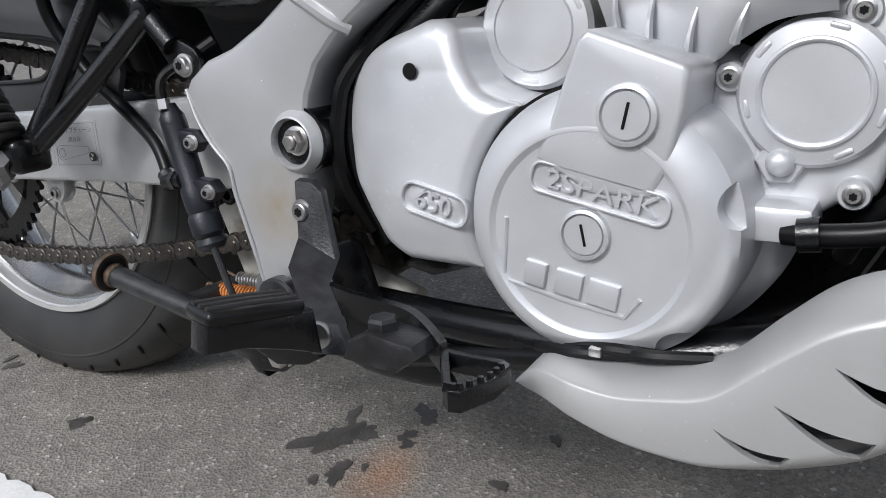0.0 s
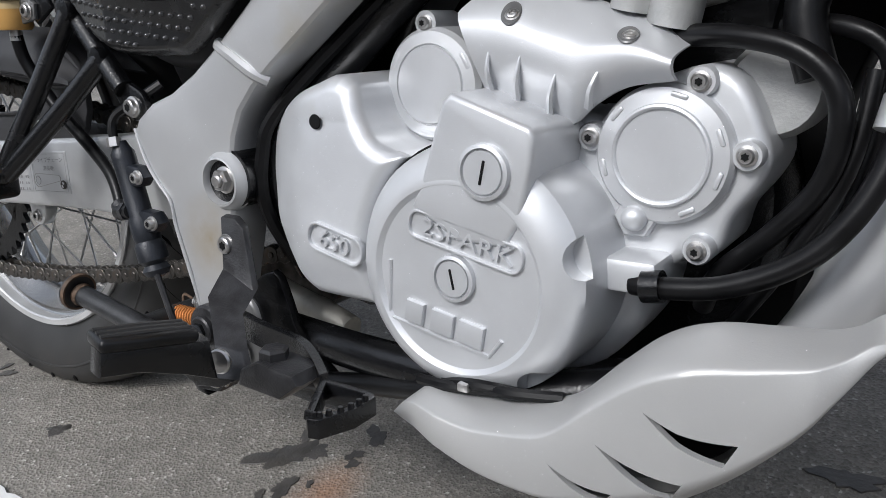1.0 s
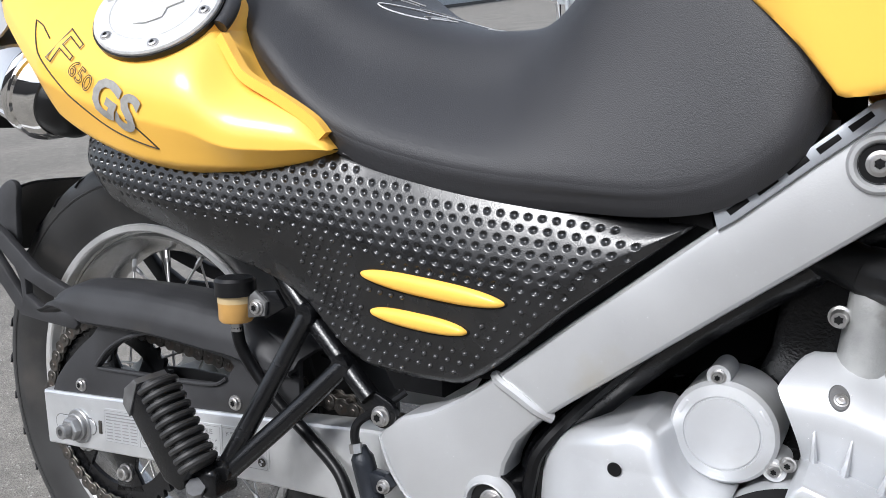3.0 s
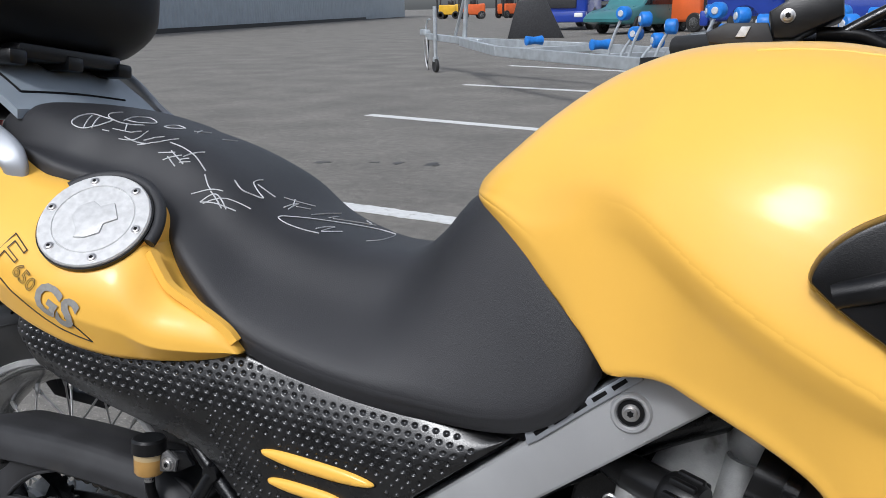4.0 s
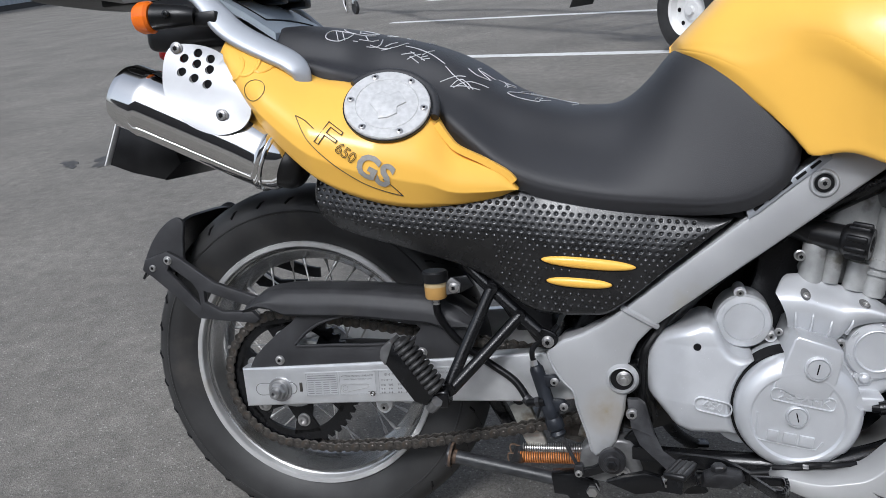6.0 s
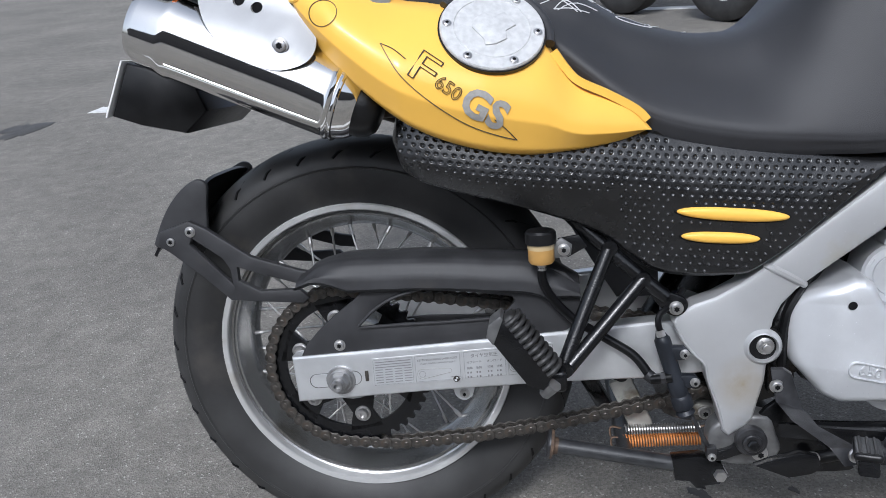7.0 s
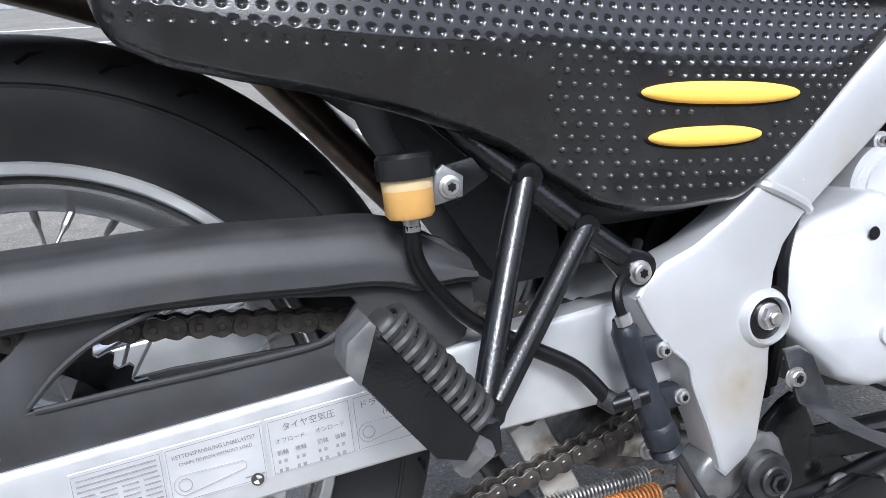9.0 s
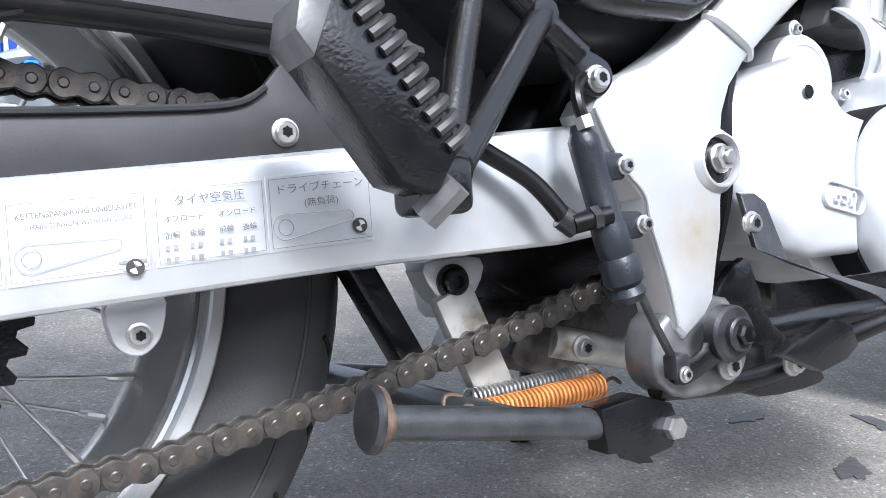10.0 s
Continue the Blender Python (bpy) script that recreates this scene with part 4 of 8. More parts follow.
# ---- tank ----
tt = spl([(0.652, 0.850), (0.69, 0.887), (0.735, 0.930), (0.79, 0.970), (0.85, 0.994), (0.92, 1.003), (1.0, 1.002), (1.06, 0.992), (1.13, 0.980), (1.30, 0.93)])
tl = spl([(0.652, 0.846), (0.70, 0.820), (0.742, 0.785), (0.80, 0.729), (0.817, 0.707), (0.8271, 0.6955), (0.8668, 0.699), (0.9141, 0.6837), (0.9497, 0.6685), (0.9779, 0.654), (1.0024, 0.6375), (1.0203, 0.617), (1.034, 0.594), (1.046, 0.5885), (1.1006, 0.5838), (1.30, 0.60)])
ts = spl([(0.652, 0.11), (0.70, 0.172), (0.76, 0.212), (0.83, 0.242), (0.92, 0.282), (1.0, 0.300), (1.1, 0.304), (1.30, 0.22)])
crease = spl([(0.70, 0.910), (0.760, 0.892), (0.7884, 0.871), (0.835, 0.8305), (0.8805, 0.7955), (0.905, 0.777), (0.955, 0.745), (1.01, 0.716), (1.083, 0.687), (1.30, 0.65)])


def tank_skin(u, v):
    x = 0.652 + 0.608 * u ** 1.15
    side = -1 if v < 0.5 else 1
    k = abs(2 * v - 1)
    top, low, w = tt(x), tl(x), ts(x)
    h = top - low
    cz = crease(x)
    shoulder = top - min(0.055, 0.30 * h) - 0.012
    mid = 0.5 * (shoulder + cz)
    inn = min(1.0, max(0.0, (x - 0.765) / 0.12))
    front = [(0, top), (w * 0.32, top - 0.004), (w * 0.58, top - 0.022), (w * 0.775, shoulder), (w * 0.925, mid + 0.016), (w, cz + 0.030), (w * (1.0 - 0.010 * inn), cz + 0.010), (w * (1.0 - 0.050 * inn), cz - 0.011), (w * (1.0 - 0.078 * inn), 0.62 * cz + 0.38 * low), (w * (1 - 0.115 * inn), low + 0.020), (w * (1 - 0.135 * inn), low), (w * (1 - 0.2 * inn), low + 0.002)]
    # towards the seat the skin simply wraps over it
    q = min(1.0, max(0.0, (x - 0.785) / 0.06))
    q = q * q * (3 - 2 * q)
    e = (seat_half(min(x, 0.80), max(low, 0.725)) + 0.006) * (1 - q) + w * 0.885 * q
    rear = [(0, top), (e * 0.35, top - 0.02 * h), (e * 0.60, top - 0.09 * h), (e * 0.78, top - 0.22 * h), (e * 0.89, top - 0.40 * h), (e * 0.95, top - 0.58 * h), (e * 0.98, top - 0.72 * h), (e * 0.997, top - 0.80 * h), (e * 1.0, low + min(0.022, 0.16 * h)), (e * 0.993, low + min(0.016, 0.11 * h)), (e * 0.962, low), (e * 0.94, low - 0.001)]
    b = min(1.0, max(0.0, (x - 0.728) / 0.135))
    b = b * b * (3 - 2 * b)
    line = smooth_line([(p[0] + (q[0] - p[0]) * b, p[1] + (q[1] - p[1]) * b, 0) for p, q in zip(rear, front)], 5)
    acc = [0.0]
    for p, q in zip(line, line[1:]):
        acc.append(acc[-1] + (q - p).length)
    want = k * acc[-1]
    i = min(max(int(np.searchsorted(acc, want)) - 1, 0), len(line) - 2)
    p = line[i].lerp(line[i + 1], (want - acc[i]) / max(1e-9, acc[i + 1] - acc[i]))
    return Vector((x, side * p.x, p.y))


tank = part("tank_cover", sheet(tank_skin, 120, 210, (0, 0, -0.004)), YELLOW, bike, "glossy yellow tank fairing with a sculpted side crease", sharp=60)
part("tank_ridge", tube([tank_skin(((x - 0.652) / 0.608) ** (1 / 1.15), 0.5 - k) + Vector((0, 0, -0.0008)) for x, k in ((0.93, 0.150), (0.97, 0.148), (1.02, 0.144), (1.07, 0.140), (1.12, 0.136))], 0.0022, 8), YELLOW, tank)
screw(tank, 1.055, -0.085, 0.990, 0.006, 0.004, m=pose(1.055, -0.085, 0.990, 8, 3, 0))

# tank badge recess: black grille with a round badge
badge_out = soft([(0.980, 0.806), (0.990, 0.826), (1.015, 0.846), (1.055, 0.862), (1.12, 0.872), (1.19, 0.868), (1.20, 0.80), (1.15, 0.745), (1.09, 0.744), (1.066, 0.748), (1.044, 0.755), (1.007, 0.779), (0.986, 0.796)], 4)
grille = part("side_grille", prism(badge_out, -0.310, -0.270, 0.004), BLACK, bike, "black recessed grille in the tank side")
inner = soft([(0.990, 0.806), (1.002, 0.824), (1.03, 0.842), (1.075, 0.852), (1.10, 0.850), (1.08, 0.838), (1.04, 0.818), (1.01, 0.798), (0.998, 0.795)], 4)
part("grille_opening", prism(inner, -0.3075, -0.300, 0.001), RECESS_SHADE, grille)
part("grille_opening", prism([(1.022, 0.778), (1.046, 0.791), (1.062, 0.786), (1.038, 0.770)], -0.3085, -0.300, 0.001), YELLOW, grille)
part("grille_bar", tube([(0.997, -0.304, 0.794), (1.03, -0.310, 0.805), (1.075, -0.313, 0.825)], 0.011, 10), BLACK, grille)
part("grille_bar", tube([(1.034, -0.304, 0.763), (1.06, -0.309, 0.776), (1.085, -0.312, 0.79)], 0.007, 10), BLACK, grille)
RBX, RBZ, RBR = 1.075, 0.818, 0.034
roundel = part("round_badge", lathe([(0, 0), (RBR, 0), (RBR, 0.003), (RBR * 0.96, 0.005), (0, 0.005)], out_y(RBX, -0.3175, RBZ), 40), BLACK_METAL, grille, "round badge in black, blue and white")
part("badge_ring", lathe([(RBR * 0.62, 0.005), (RBR * 0.62, 0.0062), (RBR * 0.66, 0.0062), (RBR * 0.66, 0.005)], out_y(RBX, -0.3175, RBZ), 40), CHROME, roundel)
for q, mt in ((0, WHITE_INK), (1, BLUE_ROLLER), (2, WHITE_INK), (3, BLUE_ROLLER)):
    bm = bmesh.new()
    vs = [bm.verts.new((RBX, -0.3233, RBZ))] + [bm.verts.new((RBX + RBR * 0.61 * math.cos(t), -0.3233, RBZ + RBR * 0.61 * math.sin(t))) for t in np.linspace(q * math.pi / 2, (q + 1) * math.pi / 2, 10)]
    bm.faces.new(vs)
    part("badge_quarter", bm, mt, roundel)

# ---- black dimpled side panel ----
pu = spl([(0.113, 0.680), (0.122, 0.700), (0.145, 0.704), (0.20, 0.690), (0.30, 0.672), (0.433, 0.660), (0.468, 0.650), (0.552, 0.632), (0.66, 0.617), (0.735, 0.609)])
pl = spl([(0.113, 0.655), (0.119, 0.632), (0.14, 0.611), (0.18, 0.595), (0.249, 0.575), (0.31, 0.553), (0.371, 0.524), (0.41, 0.494), (0.436, 0.476), (0.48, 0.466), (0.545, 0.465), (0.562, 0.470), (0.652, 0.541), (0.735, 0.605)])


panel_base = spl([(0.09, -0.190), (0.13, -0.222), (0.18, -0.234), (0.25, -0.238), (0.35, -0.227), (0.45, -0.2175), (0.53, -0.2165), (0.60, -0.2135), (0.67, -0.206), (0.735, -0.194)])


def panel_y(x, z):
    up, lo = pu(x), pl(x)
    k = (up - z) / max(0.02, up - lo)
    band = min(0.080, (up - lo) * 0.8)
    d = (up - z) / band
    base = panel_base(x)
    under = np.interp(x, [0.09, 0.2, 0.36, 0.46, 0.735], [0.050, 0.060, 0.040, 0.012, 0.006])
    y = base + 0.020 * (1 - min(1, d)) ** 2
    if d > 0.85:
        y += under * min(1, (d - 0.85) / 1.0) ** 1.2
    return float(y)


SLOTS = [((0.465, 0.5545), (0.600, 0.5405), 0.0085), ((0.471, 0.5215), (0.566, 0.514), 0.0075)]


def on_slot(x, z):
    for (x0, z0), (x1, z1), w in SLOTS:
        if x0 - 0.006 < x < x1 + 0.006 and abs(z - (z0 + (z1 - z0) * (x - x0) / (x1 - x0))) < w + 0.005:
            return True
    return False


sunk = {}
raised = []
pitch = 0.0113
for row in range(40):
    zz = 0.47 + row * pitch * 0.80
    x0 = 0.11 + (pitch / 2 if row % 2 else 0)
    for col in range(58):
        x = x0 + col * pitch
        z = zz - 0.10 * (x - 0.45) * (0.4 + 0.6 * (x > 0.45)) + (0.10 * (0.45 - x) if x < 0.45 else 0)
        if not 0.122 < x < 0.725:
            continue
        up, lo = pu(x), pl(x)
        if not lo + 0.009 < z < up - 0.007 - 0.007 * min(1.0, max(0.0, (x - 0.43) / 0.04)) or on_slot(x, z):
            continue
        low_zone = up - z > 0.078
        if low_zone and x < 0.400 + (0.53 - z) * 0.1:
            continue
        if low_zone:
            raised.append((x, z))
        else:
            sunk.setdefault((int(x / pitch), int(z / pitch)), []).append((x, z))


def sink(x, z):
    """Depth of the dimple that a place of the panel lies in."""
    i, j = int(x / pitch), int(z / pitch)
    best = 1.0
    for a in (i - 1, i, i + 1):
        for b in (j - 1, j, j + 1):
            for cx, cz in sunk.get((a, b), ()):
                best = min(best, math.hypot(x - cx, z - cz))
    k = best / 0.0029
    return 0.0 if k > 1 else 0.0021 * (1 - k * k)


def panel_skin(u, v):
    x = 0.113 + 0.622 * u
    up, lo = pu(x), pl(x)
    z = up + (lo - up) * v
    y = panel_y(x, z)
    edge = min(v, 1 - v, u * 3, (1 - u) * 3)
    y += 0.010 * max(0, 1 - edge / 0.05) ** 2 + sink(x, z)
    return Vector((x, y, z))


panel = part("side_panel", sheet(panel_skin, 560, 180, (0, 0.006, 0)), PANEL_BLACK, bike, "black plastic side panel covered in rows of dimples", sharp=60)

part("panel_top_lip", tube([(x, panel_y(x, pu(x)) + 0.001, pu(x) - 0.0035) for x in np.linspace(0.44, 0.728, 14)], 0.0055, 8), BLACK, panel)

dv, df = [], []


def dome(x, z, r):
    y = panel_y(x, z)
    base = len(dv)
    n = 8
    ey = (panel_y(x, z + 0.004) - panel_y(x, z - 0.004)) / 0.008
    ex = (panel_y(x + 0.004, z) - panel_y(x - 0.004, z)) / 0.008
    for rr, hh in ((1.0, -0.0008), (0.74, 0.0020), (0.36, 0.0031)):
        for i in range(n):
            a = 2 * math.pi * i / n
            px, pz = r * rr * math.cos(a), r * rr * math.sin(a)
            dv.append((x + px, y + ex * px + ey * pz - hh * r / 0.0032, z + pz))
    for ring in range(2):
        for i in range(n):
            j = (i + 1) % n
            df.append((base + ring * n + i, base + ring * n + j, base + ring * n + n + j, base + ring * n + n + i))
    df.append(tuple(base + 2 * n + i for i in range(n)))


for x, z in raised:
    dome(x, z, 0.0026)
tagged(plain("raised_dots", dv, df, RAISED_BLACK, panel), kind="stuff")


def stripe(x0, z0, x1, z1, w, proud):
    """A raised lens-shaped strip with blunt ends that follows the panel."""
    n = 36
    bm = bmesh.new()
    rows = []
    for i in range(n + 1):
        k = 0.5 - 0.5 * math.cos(math.pi * i / n)
        x, z = x0 + (x1 - x0) * k, z0 + (z1 - z0) * k
        ww = w * (max(0.0, 1 - abs(2 * k - 1) ** 2.6)) ** 0.55 + 0.0004
        rows.append([bm.verts.new((x, panel_y(x, z) - hh * proud * min(1.0, ww / (0.5 * w)), z + ww * s)) for s, hh in ((-1, -0.4), (-0.9, 0.35), (-0.6, 0.8), (0, 1.0), (0.6, 0.8), (0.9, 0.35), (1, -0.4))])
    for r0, r1 in zip(rows, rows[1:]):
        for j in range(6):
            bm.faces.new((r0[j], r0[j + 1], r1[j + 1], r1[j]))
    return bm


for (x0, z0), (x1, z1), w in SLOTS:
    # Wider black base: the gap's shade painted round each inlay.
    part("stripe_gap_shade", stripe(x0 - 0.003, z0, x1 + 0.002, z1, w * 1.16, 0.0016), RECESS_SHADE, panel)
    part("yellow_stripe", stripe(x0, z0, x1, z1, w, 0.0058), YELLOW, panel, "slim yellow raised inlay", sharp=70)

# ---- yellow tail panel with the fuel filler ----
yu = spl([(-0.030, 0.882), (-0.019, 0.904), (0.005, 0.903), (0.0377, 0.891), (0.0881, 0.860), (0.1312, 0.836), (0.1712, 0.828), (0.235, 0.812), (0.285, 0.792), (0.315, 0.768), (0.335, 0.735), (0.350, 0.718), (0.385, 0.700), (0.4202, 0.679), (0.436, 0.659)])
yl = spl([(-0.030, 0.872), (-0.006, 0.848), (0.015, 0.806), (0.06, 0.753), (0.116, 0.702), (0.163, 0.672), (0.229, 0.648), (0.303, 0.637), (0.37, 0.640), (0.41, 0.647), (0.436, 0.657)])


def tail_y(x, k):
    out = np.interp(x, [-0.03, 0.0, 0.06, 0.14, 0.24, 0.30, 0.36, 0.41, 0.448], [-0.195, -0.222, -0.255, -0.276, -0.273, -0.262, -0.245, -0.228, -0.212])
    top = np.interp(x, [-0.03, 0.06, 0.14, 0.24, 0.30, 0.36, 0.41, 0.448], [-0.185, -0.190, -0.198, -0.202, -0.214, -0.222, -0.218, -0.208])
    return float(top + (out - top) * math.sin(min(1.0, k / 0.62) * math.pi / 2) + 0.022 * max(0, k - 0.72) / 0.28)


def tail_skin(u, v):
    x = -0.030 + 0.466 * u
    up, lo = yu(x), yl(x)
    z = up + (lo - up) * v
    y = tail_y(x, v)
    y += 0.012 * max(0, 1 - (1 - v) / 0.06) ** 2
    # the upper edge turns in to meet the seat
    y += (0.012 + 0.022 * min(1.0, max(0.0, (x - 0.26) / 0.06)) * min(1.0, max(0.0, (0.436 - x) / 0.06))) * max(0, 1 - v / 0.075) ** 2
    return Vector((x, y, z))


tail = part("tail_panel", sheet(tail_skin, 80, 60, (0, 0.006, 0)), YELLOW, bike, "yellow tail panel with outlined model lettering", sharp=60)
part("tail_panel_far_side", sheet(lambda u, v: Vector((tail_skin(u, v).x, -tail_skin(u, v).y, tail_skin(u, v).z)), 30, 16, (0, -0.006, 0)), YELLOW, bike)

# ---- fuel filler ----
CAPM = Matrix.Translation((0.250, -0.224, 0.788)) @ Vector((0.20, -0.72, 0.66)).to_track_quat("Z", "X").to_matrix().to_4x4()
part("filler_collar", lathe([(0.082, -0.050), (0.070, -0.020), (0.0655, -0.006), (0.0645, -0.001), (0.060, -0.001)], CAPM, 48, cap=False), YELLOW, tail)
fcap = part("fuel_cap", lathe([(0.0635, -0.004), (0.0635, 0.003), (0.062, 0.005), (0.047, 0.0055), (0.0462, 0.0045), (0.0452, 0.0055), (0.0, 0.0058)], CAPM, 48), CAP_ALU, bike, "brushed aluminium aircraft-style fuel cap", sharp=25)
part("cap_gasket", lathe([(0.0655, -0.004), (0.0655, 0.001), (0.0636, 0.001)], CAPM, 48, cap=False), BLACK, fcap)
flap = prism([(-0.024, -0.012), (-0.019, -0.024), (-0.010, -0.020), (0.012, -0.022), (0.022, -0.013), (0.024, 0.004), (0.013, 0.010), (0.012, 0.026), (-0.012, 0.026), (-0.013, 0.010), (-0.024, 0.004)], 0, 0.0022, 0.001)
part("cap_flap", absorb(None, flap, CAPM @ pose(0, 0, 0.0055, 90, 0, 25)), CAP_ALU, fcap)
for k in range(6):
    a = k * math.pi / 3 + 0.3
    screw(fcap, 0, 0, 0, 0.0042, 0.0025, m=CAPM @ Matrix.Translation((0.0545 * math.cos(a), 0.0545 * math.sin(a), 0.005)))

lip = []
for k in range(40):
    a = 2 * math.pi * k / 40
    p = CAPM @ Vector((0.0705 * math.cos(a), 0.0705 * math.sin(a), -0.006))
    lip.append((p, (p - CAPM.translation).dot(Vector((0.25, 0.50, 0.80)))))
first = max(range(40), key=lambda k: lip[k][1])
arc = [lip[(first + k) % 40][0] for k in range(-9, 9)]
part("seat_lip", tube([tuple(p) for p in arc], 0.0070, 12, 2), SEAT, bike)

# ---- model lettering on the tail ----


def flat_text(body, size, extrude=0.0, bold=0.0, outline=0.0):
    c = bpy.data.curves.new("lettering", "FONT")
    if outline:
        c.fill_mode, c.bevel_depth, c.bevel_resolution = "NONE", outline, 0
    c.body, c.size, c.extrude, c.offset = body, size, extrude, bold
    c.align_x, c.align_y = "CENTER", "CENTER"
    c.resolution_u = 3
    ob = bpy.data.objects.new("lettering", c)
    scene.collection.objects.link(ob)
    me = bpy.data.meshes.new_from_object(ob.evaluated_get(bpy.context.evaluated_depsgraph_get()))
    bpy.data.objects.remove(ob)
    bpy.data.curves.remove(c)
    return me


def lettering(name, body, size, m, mat, parent, extrude=0.0, wrap=None, stretch=1.0, label="", bold=0.0, outline=0.0):
    me = flat_text(body, size, extrude, bold, outline)
    bm = bmesh.new()
    bm.from_mesh(me)
    bpy.data.meshes.remove(me)
    if wrap and not outline:
        bmesh.ops.triangulate(bm, faces=bm.faces)
        bmesh.ops.subdivide_edges(bm, edges=[e for e in bm.edges if e.calc_length() > size * 0.2], cuts=1)
    bmesh.ops.transform(bm, matrix=m @ Matrix.Diagonal((stretch, 1, 1, 1)), verts=bm.verts)
    if wrap:
        for v in bm.verts:
            v.co.y = wrap(v.co.x, v.co.z) + (v.co.y if outline else 0.0)
    return part(name, bm, mat, parent, label)


def tail_face(x, z, lift=0.0018):
    up, lo = yu(x), yl(x)
    k = min(1, max(0, (up - z) / max(0.01, up - lo)))
    return tail_y(x, k) - lift


def tail_line(pts, r, mat, name):
    line = smooth_line([(x, 0, z) for x, z in pts], 8)
    part(name, tube([(p.x, tail_face(p.x, p.z, 0.0006), p.z) for p in line], r, 4, 1, smooth=False), mat, tail)


tail_line([(0.120, 0.783), (0.143, 0.745), (0.176, 0.712), (0.215, 0.683), (0.250, 0.667), (0.2745, 0.659)], 0.0007, DARK_INK, "decal_line")
tail_line([(0.120, 0.783), (0.136, 0.775), (0.150, 0.763)], 0.0007, DARK_INK, "decal_line")
tail_line([(0.250, 0.686), (0.263, 0.673), (0.2745, 0.659)], 0.0007, DARK_INK, "decal_line")
ridge = [(0.322, 0.752), (0.338, 0.728), (0.352, 0.714), (0.385, 0.697), (0.418, 0.677), (0.431, 0.663)]
part("tail_ridge", tube([(x, tail_face(x, z, -0.003), z + 0.007) for x, z in ridge], 0.0068, 4), YELLOW, tail, sharp=30)
TXT = lambda x, z, t: pose(x, 0, z, 90, 0, 0) @ Matrix.Rotation(radians(t), 4, "Z")
lettering("model_letters", "GS", 0.046, TXT(0.2385, 0.6985, -31), GREY_INK, tail, wrap=tail_face, stretch=1.0, bold=0.0018)
lettering("model_letters", "650", 0.0225, TXT(0.1985, 0.7255, -38), DARK_INK, tail, wrap=tail_face, stretch=1.0, outline=0.00045)
lettering("model_letters", "F", 0.048, TXT(0.1705, 0.7495, -36), DARK_INK, tail, wrap=tail_face, stretch=1.6, outline=0.0005)
circ = [(0.050 + 0.018 * math.cos(a), 0.823 + 0.0155 * math.sin(a)) for a in np.linspace(0, 2 * math.pi, 25)]
part("decal_circle", tube([(x, tail_face(x, z, 0.0006), z) for x, z in circ], 0.0006, 4, 1, smooth=False), DARK_INK, tail)
for k in range(3):
    x, z = 0.010 + 0.022 * k, 0.858 + 0.004 * k
    arc = [(x + 0.016 * math.cos(a), z + 0.017 * math.sin(a)) for a in np.linspace(-2.2, 1.1, 9)]
    part("tail_rib", tube([(px, tail_face(px, pz, -0.0012), pz) for px, pz in arc], 0.0030, 8), YELLOW, tail)

# ---- words on the swingarm stickers ----


def arm_words(body, x0, x1, k, size):
    """Printed words that fill x0 to x1 along the swingarm."""
    me = flat_text(body, size)
    xs = [v.co.x for v in me.vertices]
    fit = (x1 - x0) / max(1e-6, max(xs) - min(xs))
    bm = bmesh.new()
    bm.from_mesh(me)
    bpy.data.meshes.remove(me)
    xm = (x0 + x1) / 2
    tilt = math.atan2(arm_z(x1, k) - arm_z(x0, k), x1 - x0)
    bmesh.ops.transform(bm, matrix=Matrix.Translation((xm, -0.1653, arm_z(xm, k))) @ Matrix.Rotation(-tilt, 4, "Y") @ pose(0, 0, 0, 90, 0, 0) @ Matrix.Diagonal((fit, 1, 1, 1)), verts=bm.verts)
    tagged(part("sticker_words", bm, DARK_PRINT, bike), kind="stuff")


arm_words("KETTENSPANNUNG UNBELASTET", 0.114, 0.171, 0.70, 0.0042)
arm_words("CHAIN TENSION WITHOUT LOAD", 0.118, 0.168, 0.62, 0.0034)
arm_words("タイヤ空気圧", 0.190, 0.228, 0.70, 0.0065)
arm_words("オフロード", 0.184, 0.205, 0.57, 0.0042)
arm_words("オンロード", 0.213, 0.234, 0.57, 0.0042)
for wx, wb_ in ((0.184, "前輪"), (0.197, "後輪"), (0.213, "前輪"), (0.226, "後輪")):
    arm_words(wb_, wx, wx + 0.008, 0.45, 0.0042)
arm_words("ドライブチェーン", 0.247, 0.300, 0.70, 0.0062)
arm_words("(無負荷)", 0.263, 0.284, 0.58, 0.0055)

# ---- engine ----
# Crankcase in black: darkness behind the covers is put into its colour.
engine = part("engine", prism(soft([(0.66, 0.27), (0.63, 0.36), (0.66, 0.43), (0.76, 0.47), (0.80, 0.60), (0.93, 0.62), (0.985, 0.56), (0.97, 0.44), (0.985, 0.35), (0.94, 0.25), (0.80, 0.225)], 4), -0.085, 0.13, 0.012), BLACK_METAL, bike, "dark crankcase of a single-cylinder engine")

# left rear cover with the capacity number
cl = spl([(0.284, 0.674), (0.292, 0.655), (0.306, 0.642), (0.320, 0.630), (0.337, 0.616), (0.357, 0.610), (0.386, 0.603), (0.400, 0.604), (0.412, 0.611), (0.426, 0.627), (0.437, 0.650), (0.445, 0.676), (0.4505, 0.690)])
cr_top = spl([(0.392, 0.760), (0.397, 0.764), (0.400, 0.750), (0.405, 0.736), (0.414, 0.727), (0.425, 0.7205), (0.437, 0.7165), (0.445, 0.712), (0.4505, 0.702)])


